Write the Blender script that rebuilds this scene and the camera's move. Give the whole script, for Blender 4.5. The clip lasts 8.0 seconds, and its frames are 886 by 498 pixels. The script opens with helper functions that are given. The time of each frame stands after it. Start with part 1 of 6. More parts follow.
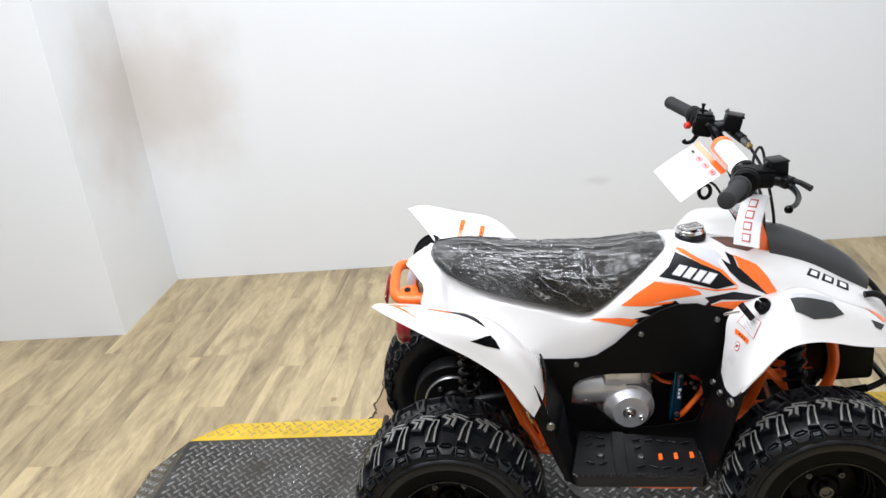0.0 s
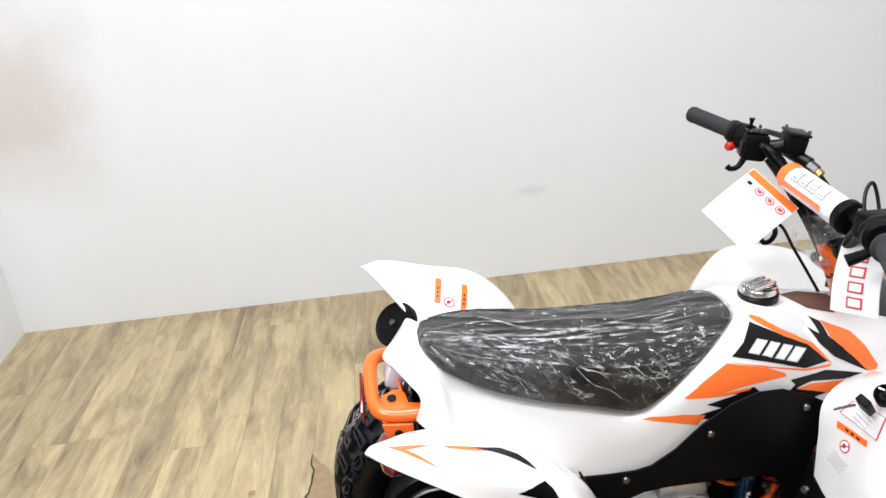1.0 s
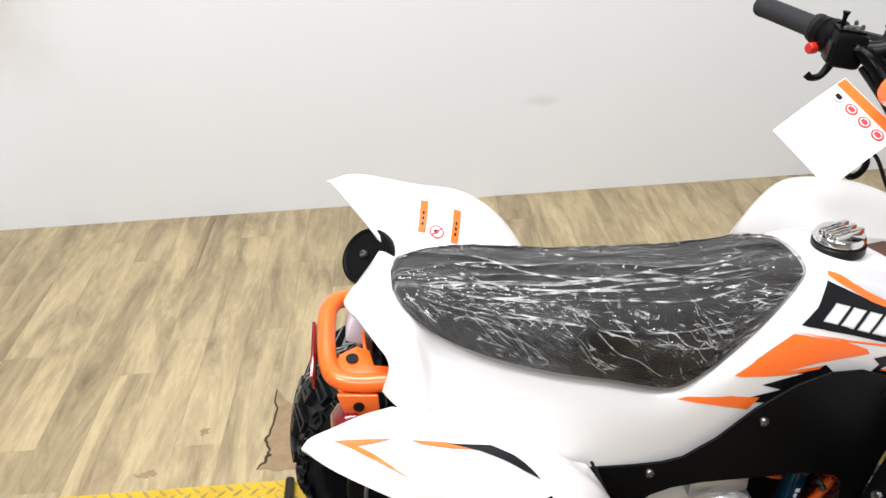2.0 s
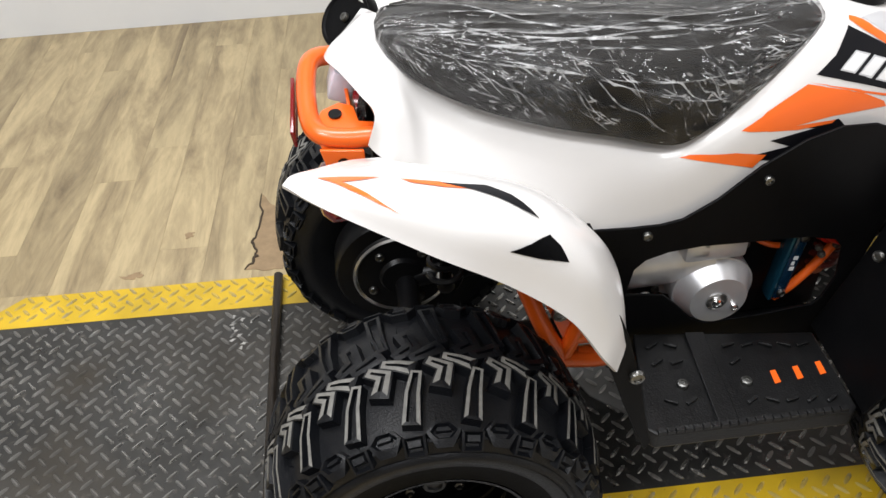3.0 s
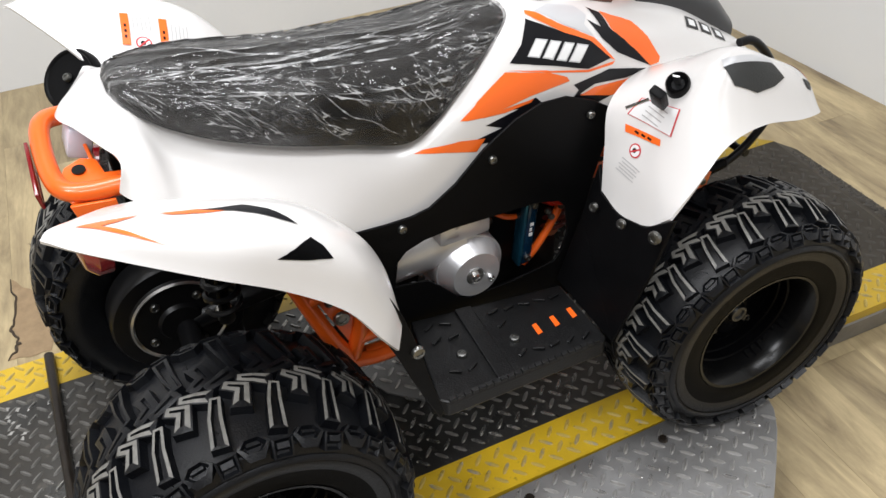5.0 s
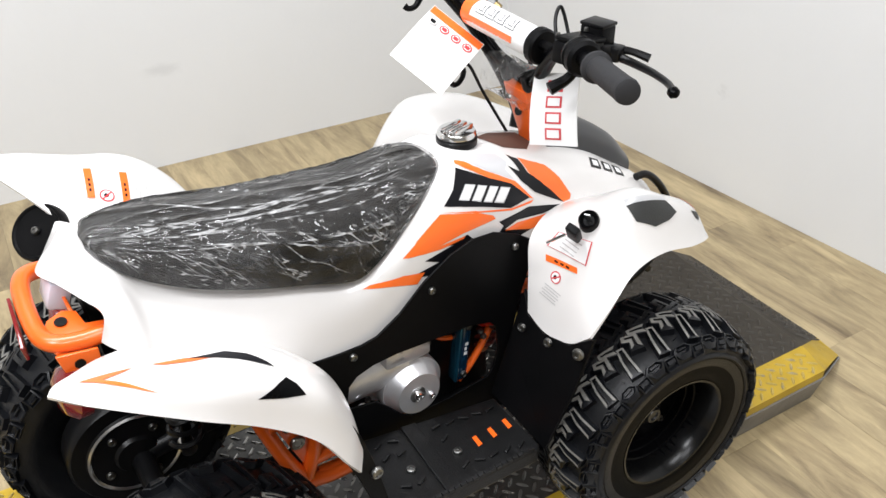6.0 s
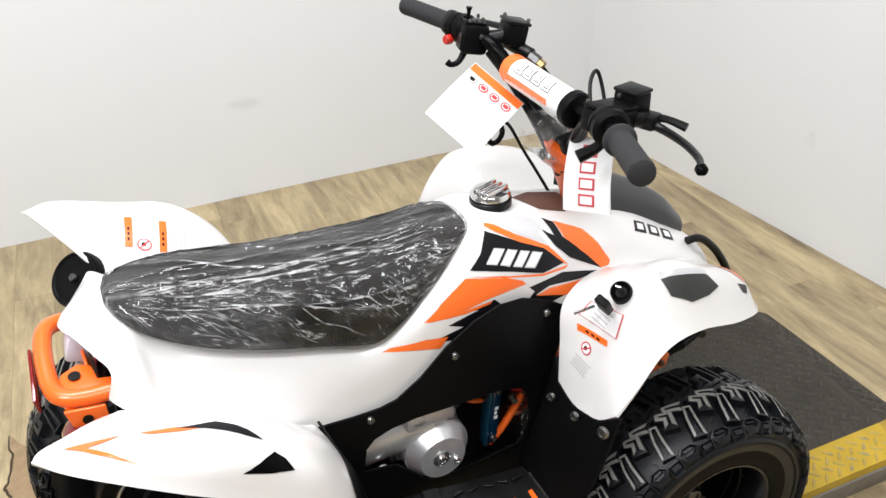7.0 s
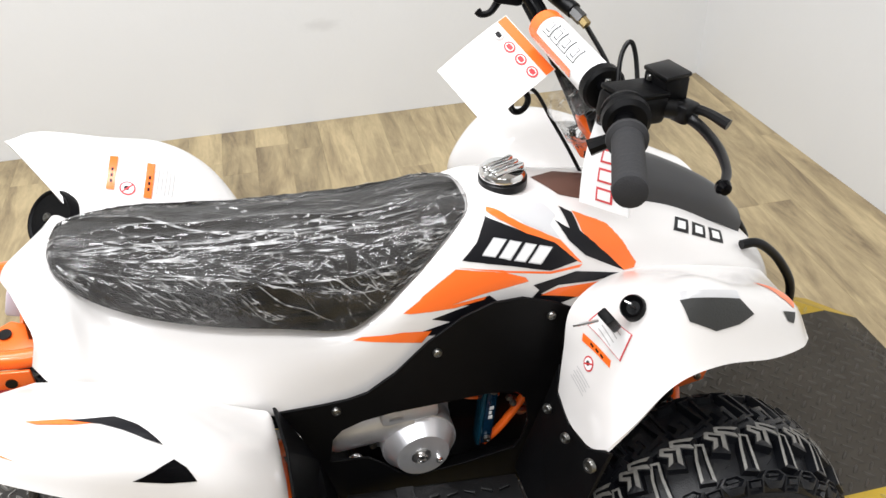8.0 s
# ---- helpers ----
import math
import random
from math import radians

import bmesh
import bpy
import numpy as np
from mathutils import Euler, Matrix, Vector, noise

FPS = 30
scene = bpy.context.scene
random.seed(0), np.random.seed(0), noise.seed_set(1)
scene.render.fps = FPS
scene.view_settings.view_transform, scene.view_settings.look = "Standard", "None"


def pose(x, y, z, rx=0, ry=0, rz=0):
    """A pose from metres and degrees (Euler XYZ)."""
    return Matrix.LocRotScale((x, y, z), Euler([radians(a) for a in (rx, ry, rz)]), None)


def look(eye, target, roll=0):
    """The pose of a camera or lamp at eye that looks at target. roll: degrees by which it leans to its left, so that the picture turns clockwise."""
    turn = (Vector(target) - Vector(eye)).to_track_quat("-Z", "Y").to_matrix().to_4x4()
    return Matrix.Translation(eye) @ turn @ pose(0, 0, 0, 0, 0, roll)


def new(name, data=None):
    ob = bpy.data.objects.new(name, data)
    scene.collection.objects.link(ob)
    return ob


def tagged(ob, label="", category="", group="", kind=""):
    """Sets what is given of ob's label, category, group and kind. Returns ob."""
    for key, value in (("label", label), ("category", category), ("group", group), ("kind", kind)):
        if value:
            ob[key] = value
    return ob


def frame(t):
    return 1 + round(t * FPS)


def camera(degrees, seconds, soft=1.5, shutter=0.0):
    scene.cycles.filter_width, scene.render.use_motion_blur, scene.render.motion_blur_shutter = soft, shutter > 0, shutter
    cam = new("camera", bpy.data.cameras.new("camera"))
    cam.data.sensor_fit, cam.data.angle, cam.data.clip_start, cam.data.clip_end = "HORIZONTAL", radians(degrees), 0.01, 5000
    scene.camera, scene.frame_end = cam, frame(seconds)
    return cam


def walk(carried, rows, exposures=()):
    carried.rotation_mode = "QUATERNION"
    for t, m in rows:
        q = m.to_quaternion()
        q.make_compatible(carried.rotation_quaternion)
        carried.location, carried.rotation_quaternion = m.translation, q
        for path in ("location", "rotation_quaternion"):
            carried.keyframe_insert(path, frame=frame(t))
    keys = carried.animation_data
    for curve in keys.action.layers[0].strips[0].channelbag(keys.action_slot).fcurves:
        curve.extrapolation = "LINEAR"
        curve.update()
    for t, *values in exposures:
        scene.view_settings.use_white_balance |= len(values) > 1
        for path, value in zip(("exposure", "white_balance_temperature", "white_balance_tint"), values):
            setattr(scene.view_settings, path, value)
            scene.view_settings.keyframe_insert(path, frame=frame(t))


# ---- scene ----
cam = camera(56.7, 8.0)
PATH = [
    (0, (0.243, 0.39, 1.372), (-0.028, 2.226, 0.627), -6.8),
    (0.5, (0.101, 0.634, 1.341), (-0.072, 2.471, 0.569), -6.4),
    (1, (-0.004, 0.899, 1.347), (0.062, 2.724, 0.532), -5.9),
    (1.2, (-0.004, 1.003, 1.326), (0.098, 2.833, 0.526), -5.2),
    (2.3, (0.027, 1.183, 1.193), (0.072, 2.853, 0.093), -2.6),
    (2.5, (0.024, 1.18, 1.171), (0.088, 2.816, 0.024), -2.2),
    (3, (0.012, 1.174, 1.118), (0.064, 2.676, -0.202), -3.8),
    (3.5, (0.008, 1.147, 1.05), (0.077, 2.499, -0.422), -1.5),
    (4, (0.008, 1.122, 1.037), (0.107, 2.457, -0.449), -2.5),
    (4.5, (0.013, 1.106, 1.064), (0.304, 2.515, -0.325), -3.3),
    (5, (0.006, 1.1, 1.137), (0.594, 2.522, -0.14), -2.8),
    (5.2, (-0.001, 1.091, 1.18), (0.651, 2.546, -0.027), -3.8),
    (6.3, (-0.074, 1.052, 1.257), (0.804, 2.498, 0.191), 0.3),
    (6.5, (-0.059, 1.058, 1.271), (0.787, 2.537, 0.224), -0.3),
    (7, (0.055, 1.057, 1.276), (0.7, 2.637, 0.233), -2.3),
    (7.5, (0.203, 1.053, 1.29), (0.687, 2.706, 0.273), -0.5),
    (8, (0.256, 1.16, 1.259), (0.598, 2.729, 0.068), -1.6),
]
walk(cam, [(t, look(eye, target, roll)) for t, eye, target, roll in PATH],
     exposures=[(0.0, 0.0, 6150, 10), (1.2, 0.04, 6350, 10), (2.5, 0.02, 6450, 10), (3.0, -0.20, 6500, 10), (3.5, -0.26, 6500, 10), (4.5, -0.27, 6500, 10), (5.0, -0.16, 6450, 10), (6.3, 0.05, 6420, 10), (8.0, 0.05, 6500, 10)])

from mathutils.bvhtree import BVHTree

# ---- world and light ----
world = bpy.data.worlds.new("world")
scene.world = world
world.use_nodes = True
world.node_tree.nodes["Background"].inputs[0].default_value = (0.9, 0.95, 1.0, 1)
world.node_tree.nodes["Background"].inputs[1].default_value = 0.3
scene.view_settings.exposure = 0.0

C = 2.008      # centre line of the lift deck
DECK = 0.09    # height of its top
CEIL = 2.75


def ceiling_lamp(x, y, power, sx=1.2, sy=0.45):
    light = bpy.data.lights.new("ceiling_light", "AREA")
    light.shape, light.size, light.size_y, light.energy = "RECTANGLE", sx, sy, power
    light.color = (0.97, 0.985, 1.015)
    ob = new("ceiling_light", light)
    ob.location = (x, y, CEIL - 0.06)
    return ob


for lx, ly, lp in ((-1.5, 1.0, 51), (-0.6, 2.1, 24), (0.25, 2.25, 30), (0.55, 0.7, 24), (-0.6, 0.0, 24), (0.4, -1.0, 9)):
    ceiling_lamp(lx, ly, lp)

# ---- materials ----


def material(name, color, rough=0.5, metal=0.0, spec=0.5, vary=0.0, scale=20.0, bump=0.0, bump_scale=200.0, coat=0.0, rough_vary=0.0, island=0.0):
    m = bpy.data.materials.new(name)
    m.use_nodes = True
    nt = m.node_tree
    b = nt.nodes["Principled BSDF"]
    b.inputs["Roughness"].default_value = rough
    b.inputs["Metallic"].default_value = metal
    bounce = math.sqrt(0.08 * spec)
    b.inputs["IOR"].default_value = (1 + bounce) / (1 - bounce)
    b.inputs["Coat Weight"].default_value = coat
    b.inputs["Coat Roughness"].default_value = 0.08
    b.inputs["Base Color"].default_value = (*color, 1)
    tc = nt.nodes.new("ShaderNodeTexCoord")
    if vary or rough_vary:
        n = nt.nodes.new("ShaderNodeTexNoise")
        n.inputs["Scale"].default_value, n.inputs["Detail"].default_value = scale, 6
        nt.links.new(tc.outputs["Object"], n.inputs["Vector"])
        if vary:
            mix = nt.nodes.new("ShaderNodeMix")
            mix.data_type = "RGBA"
            mix.inputs[6].default_value = (*[c * (1 - vary) for c in color], 1)
            mix.inputs[7].default_value = (*[min(1, c * (1 + vary)) for c in color], 1)
            nt.links.new(n.outputs["Fac"], mix.inputs[0])
            nt.links.new(mix.outputs[2], b.inputs["Base Color"])
        if rough_vary:
            mr = nt.nodes.new("ShaderNodeMapRange")
            mr.inputs[3].default_value, mr.inputs[4].default_value = max(0.02, rough - rough_vary), min(1, rough + rough_vary)
            nt.links.new(n.outputs["Fac"], mr.inputs[0])
            nt.links.new(mr.outputs[0], b.inputs["Roughness"])
    if bump:
        n2 = nt.nodes.new("ShaderNodeTexNoise")
        n2.inputs["Scale"].default_value, n2.inputs["Detail"].default_value = bump_scale, 4
        nt.links.new(tc.outputs["Object"], n2.inputs["Vector"])
        bp = nt.nodes.new("ShaderNodeBump")
        bp.inputs["Strength"].default_value, bp.inputs["Distance"].default_value = bump, 0.002
        nt.links.new(n2.outputs["Fac"], bp.inputs["Height"])
        nt.links.new(bp.outputs[0], b.inputs["Normal"])
    return m


WHITE = material("white_plastic", (0.725, 0.705, 0.69), 0.22, vary=0.02, scale=6, coat=0.3, rough_vary=0.06)
BLACK = material("black_plastic", (0.003, 0.003, 0.0034), 0.40, spec=0.10, vary=0.3, scale=30, bump=0.2, bump_scale=900, rough_vary=0.08)
SATIN = material("satin_black_metal", (0.004, 0.004, 0.0045), 0.34, spec=0.22, vary=0.2, scale=40)
GLOSSBLACK = material("gloss_black_paint", (0.002, 0.002, 0.0024), 0.24, spec=0.07, rough_vary=0.05)
RUBBER = material("tyre_rubber", (0.0048, 0.0053, 0.0068), 0.34, spec=0.32, vary=0.35, scale=25, bump=0.3, bump_scale=500, rough_vary=0.12)
PALE_RUBBER = material("pale_tread_rubber", (0.17, 0.165, 0.152), 0.5, vary=0.6, scale=120)
ORANGE = material("orange_paint", (0.86, 0.13, 0.012), 0.3, vary=0.06, scale=25, coat=0.4)
ORANGE_DECAL = material("orange_decal", (0.95, 0.16, 0.02), 0.3, coat=0.3)
BLACK_DECAL = material("black_decal", (0.006, 0.006, 0.008), 0.32, spec=0.25)
GREY_DECAL = material("grey_decal", (0.55, 0.55, 0.56), 0.3, coat=0.3)
WHITE_DECAL = material("white_decal", (0.8, 0.8, 0.8), 0.3)
RED_DECAL = material("red_decal", (0.6, 0.05, 0.06), 0.35)
PRINT = material("grey_print", (0.45, 0.44, 0.44), 0.5)
ALU = material("cast_aluminium", (0.78, 0.78, 0.80), 0.36, metal=0.75, vary=0.08, scale=60, bump=0.1, bump_scale=700)
CHROME = material("chrome", (0.82, 0.82, 0.82), 0.08, metal=1.0)
ZINC = material("dull_zinc", (0.22, 0.22, 0.21), 0.34, metal=1.0, vary=0.2, scale=90)
STEEL = material("zinc_steel", (0.5, 0.5, 0.5), 0.28, metal=1.0, vary=0.1, scale=80)
BLUE = material("blue_anodised", (0.015, 0.09, 0.15), 0.25, metal=0.6)
REDLENS = material("red_lens", (0.17, 0.006, 0.009), 0.12, coat=0.6)
REDPAINT = material("red_paint", (0.5, 0.02, 0.01), 0.3)
SEATVINYL = material("seat_vinyl", (0.010, 0.0082, 0.0072), 0.55, spec=0.15, vary=0.2, scale=60, bump=0.2, bump_scale=800)
SMOKE = material("smoked_plastic", (0.03, 0.03, 0.032), 0.3, vary=0.1, scale=20)
GREYVENT = material("grey_grille", (0.024, 0.025, 0.024), 0.6, bump=0.3, bump_scale=400)
FOOTPLASTIC = material("pebbled_black_plastic", (0.006, 0.006, 0.0063), 0.34, spec=0.4, vary=0.4, scale=40, bump=0.3, bump_scale=380, rough_vary=0.1)
GRIP = material("grip_rubber", (0.022, 0.022, 0.024), 0.7, spec=0.3, bump=0.4, bump_scale=700)
PAPER = material("tag_paper", (0.74, 0.72, 0.70), 0.6, vary=0.02)
BRASS = material("brass_fitting", (0.35, 0.26, 0.12), 0.35, metal=0.9)
WALLPAINT = material("wall_paint", (0.78, 0.79, 0.80), 0.6, vary=0.025, scale=2.2, bump=0.15, bump_scale=60)


def tint_patch(mat, centre, radii, color, amount):
    """A soft-edged patch of colour on a painted wall, laid over what colours it so far."""
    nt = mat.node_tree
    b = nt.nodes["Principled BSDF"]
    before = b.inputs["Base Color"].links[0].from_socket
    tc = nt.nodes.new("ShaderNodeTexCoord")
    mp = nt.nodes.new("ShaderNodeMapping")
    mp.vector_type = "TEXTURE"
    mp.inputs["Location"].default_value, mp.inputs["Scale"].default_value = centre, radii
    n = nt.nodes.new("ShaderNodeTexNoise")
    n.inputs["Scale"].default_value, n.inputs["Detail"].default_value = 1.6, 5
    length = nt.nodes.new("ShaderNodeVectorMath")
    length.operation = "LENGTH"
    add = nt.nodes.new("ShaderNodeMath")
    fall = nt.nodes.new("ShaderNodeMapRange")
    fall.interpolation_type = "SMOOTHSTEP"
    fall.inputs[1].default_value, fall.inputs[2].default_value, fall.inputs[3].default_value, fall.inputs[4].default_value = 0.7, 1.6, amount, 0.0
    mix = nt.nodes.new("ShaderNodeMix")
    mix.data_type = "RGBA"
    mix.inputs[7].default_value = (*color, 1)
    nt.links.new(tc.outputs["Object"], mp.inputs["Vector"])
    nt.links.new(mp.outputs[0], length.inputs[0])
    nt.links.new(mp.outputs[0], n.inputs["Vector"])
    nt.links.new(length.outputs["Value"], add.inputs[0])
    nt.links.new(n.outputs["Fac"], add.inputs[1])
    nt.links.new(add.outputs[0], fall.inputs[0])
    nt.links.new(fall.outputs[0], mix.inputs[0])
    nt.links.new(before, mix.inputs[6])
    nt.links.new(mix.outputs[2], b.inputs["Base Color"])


# wide brownish tint round the inner wall corner
tint_patch(WALLPAINT, (-1.33, 3.52, 0.80), (0.44, 0.42, 0.46), (0.50, 0.42, 0.35), 0.55)
# small grey smudges on the back and side walls
tint_patch(WALLPAINT, (0.43, 3.61, 0.32), (0.07, 0.05, 0.025), (0.45, 0.45, 0.46), 0.25)
tint_patch(WALLPAINT, (1.771, 2.59, 0.31), (0.04, 0.035, 0.03), (0.30, 0.30, 0.31), 0.35)
# grey of the unseen walls, chosen to cut bounced light
UNSEEN_GREY = material("unseen_wall_grey", (0.35, 0.35, 0.35), 0.7, vary=0.05, scale=3)
CEILPAINT = material("ceiling_paint", (0.8, 0.8, 0.8), 0.8)


def plank_material():
    m = bpy.data.materials.new("vinyl_plank")
    m.use_nodes = True
    nt = m.node_tree
    b = nt.nodes["Principled BSDF"]
    tc = nt.nodes.new("ShaderNodeTexCoord")
    info = nt.nodes.new("ShaderNodeObjectInfo")
    shift = nt.nodes.new("ShaderNodeVectorMath")
    shift.operation = "SCALE"
    shift.inputs[0].default_value = (37.0, 19.0, 53.0)
    nt.links.new(info.outputs["Random"], shift.inputs["Scale"])
    add = nt.nodes.new("ShaderNodeVectorMath")
    nt.links.new(tc.outputs["Object"], add.inputs[0])
    nt.links.new(shift.outputs[0], add.inputs[1])

    def streak(sx, sy, detail, rough=0.6):
        mp = nt.nodes.new("ShaderNodeMapping")
        mp.inputs["Scale"].default_value = (sx, sy, 1)
        nt.links.new(add.outputs[0], mp.inputs["Vector"])
        n = nt.nodes.new("ShaderNodeTexNoise")
        n.inputs["Scale"].default_value, n.inputs["Detail"].default_value, n.inputs["Roughness"].default_value = 1, detail, rough
        n.inputs["Distortion"].default_value = 0.6
        nt.links.new(mp.outputs[0], n.inputs["Vector"])
        return n

    broad = streak(12, 2.2, 8, 0.68)
    fine = streak(75, 13, 5)
    ramp = nt.nodes.new("ShaderNodeValToRGB")
    ramp.color_ramp.elements[0].position, ramp.color_ramp.elements[0].color = 0.30, (0.150, 0.108, 0.061, 1)
    ramp.color_ramp.elements[1].position, ramp.color_ramp.elements[1].color = 0.60, (0.470, 0.372, 0.212, 1)
    e = ramp.color_ramp.elements.new(0.46)
    e.color = (0.335, 0.26, 0.147, 1)
    nt.links.new(broad.outputs["Fac"], ramp.inputs[0])
    mix = nt.nodes.new("ShaderNodeMix")
    mix.data_type, mix.blend_type = "RGBA", "OVERLAY"
    mix.inputs[0].default_value = 0.32
    nt.links.new(ramp.outputs[0], mix.inputs[6])
    nt.links.new(fine.outputs["Fac"], mix.inputs[7])
    hue = nt.nodes.new("ShaderNodeHueSaturation")
    mr = nt.nodes.new("ShaderNodeMapRange")
    mr.inputs[3].default_value, mr.inputs[4].default_value = 0.86, 1.10
    nt.links.new(info.outputs["Random"], mr.inputs[0])
    nt.links.new(mr.outputs[0], hue.inputs["Value"])
    nt.links.new(mix.outputs[2], hue.inputs["Color"])
    nt.links.new(hue.outputs[0], b.inputs["Base Color"])
    b.inputs["Roughness"].default_value = 0.42
    bp = nt.nodes.new("ShaderNodeBump")
    bp.inputs["Strength"].default_value, bp.inputs["Distance"].default_value = 0.25, 0.001
    nt.links.new(fine.outputs["Fac"], bp.inputs["Height"])
    nt.links.new(bp.outputs[0], b.inputs["Normal"])
    return m


def worn_plate_material(name, color, bare, wear, metal, rough, dirt, rust=0.0):
    """Painted or bare tread plate: wear shows the metal in patches, dirt darkens it in blotches."""
    m = bpy.data.materials.new(name)
    m.use_nodes = True
    nt = m.node_tree
    b = nt.nodes["Principled BSDF"]
    tc = nt.nodes.new("ShaderNodeTexCoord")

    def noise_at(scale, detail):
        n = nt.nodes.new("ShaderNodeTexNoise")
        n.inputs["Scale"].default_value, n.inputs["Detail"].default_value = scale, detail
        nt.links.new(tc.outputs["Object"], n.inputs["Vector"])
        return n

    big, small = noise_at(5, 6), noise_at(70, 5)
    w = nt.nodes.new("ShaderNodeMapRange")
    w.inputs[1].default_value, w.inputs[2].default_value = 0.62 - wear, 0.80 - wear
    nt.links.new(small.outputs["Fac"], w.inputs[0])
    mix = nt.nodes.new("ShaderNodeMix")
    mix.data_type = "RGBA"
    mix.inputs[6].default_value, mix.inputs[7].default_value = (*color, 1), (*bare, 1)
    nt.links.new(w.outputs[0], mix.inputs[0])
    d = nt.nodes.new("ShaderNodeMapRange")
    d.inputs[1].default_value, d.inputs[2].default_value, d.inputs[3].default_value, d.inputs[4].default_value = 0.35, 0.65, 1 - dirt, 1.0
    nt.links.new(big.outputs["Fac"], d.inputs[0])
    mul = nt.nodes.new("ShaderNodeMix")
    mul.data_type, mul.blend_type = "RGBA", "MULTIPLY"
    mul.inputs[0].default_value = 1
    nt.links.new(mix.outputs[2], mul.inputs[6])
    nt.links.new(d.outputs[0], mul.inputs[7])
    tint_patch = nt.nodes.new("ShaderNodeMapRange")
    tint_patch.inputs[1].default_value, tint_patch.inputs[2].default_value, tint_patch.inputs[4].default_value = 0.52, 0.68, rust
    blot = noise_at(3.1, 7)
    blot.inputs["Distortion"].default_value = 0.8
    sep = nt.nodes.new("ShaderNodeSeparateXYZ")
    nt.links.new(tc.outputs["Object"], sep.inputs[0])
    front = nt.nodes.new("ShaderNodeMapRange")
    front.inputs[1].default_value, front.inputs[2].default_value, front.inputs[4].default_value = 0.45, 0.75, 0.22
    nt.links.new(sep.outputs[0], front.inputs[0])
    more = nt.nodes.new("ShaderNodeMath")
    nt.links.new(blot.outputs["Fac"], more.inputs[0])
    nt.links.new(front.outputs[0], more.inputs[1])
    nt.links.new(more.outputs[0], tint_patch.inputs[0])
    brown = nt.nodes.new("ShaderNodeMix")
    brown.data_type = "RGBA"
    brown.inputs[7].default_value = (0.034, 0.027, 0.018, 1)
    nt.links.new(tint_patch.outputs[0], brown.inputs[0])
    nt.links.new(mul.outputs[2], brown.inputs[6])
    nt.links.new(brown.outputs[2], b.inputs["Base Color"])
    dull = nt.nodes.new("ShaderNodeMapRange")
    dull.inputs[3].default_value, dull.inputs[4].default_value = metal, metal * 0.12
    nt.links.new(tint_patch.outputs[0], dull.inputs[0])
    nt.links.new(dull.outputs[0], b.inputs["Metallic"])
    haze = nt.nodes.new("ShaderNodeMapRange")
    haze.inputs[1].default_value, haze.inputs[2].default_value, haze.inputs[3].default_value, haze.inputs[4].default_value = 0.3, 0.7, rough - 0.1, rough + 0.16
    nt.links.new(noise_at(17, 6).outputs["Fac"], haze.inputs[0])
    rougher = nt.nodes.new("ShaderNodeMath")
    rougher.operation = "MULTIPLY_ADD"
    rougher.inputs[1].default_value = 0.30
    nt.links.new(tint_patch.outputs[0], rougher.inputs[0])
    nt.links.new(haze.outputs[0], rougher.inputs[2])
    nt.links.new(rougher.outputs[0], b.inputs["Roughness"])
    bp = nt.nodes.new("ShaderNodeBump")
    bp.inputs["Strength"].default_value, bp.inputs["Distance"].default_value = 0.3, 0.001
    nt.links.new(small.outputs["Fac"], bp.inputs["Height"])
    nt.links.new(bp.outputs[0], b.inputs["Normal"])
    return m


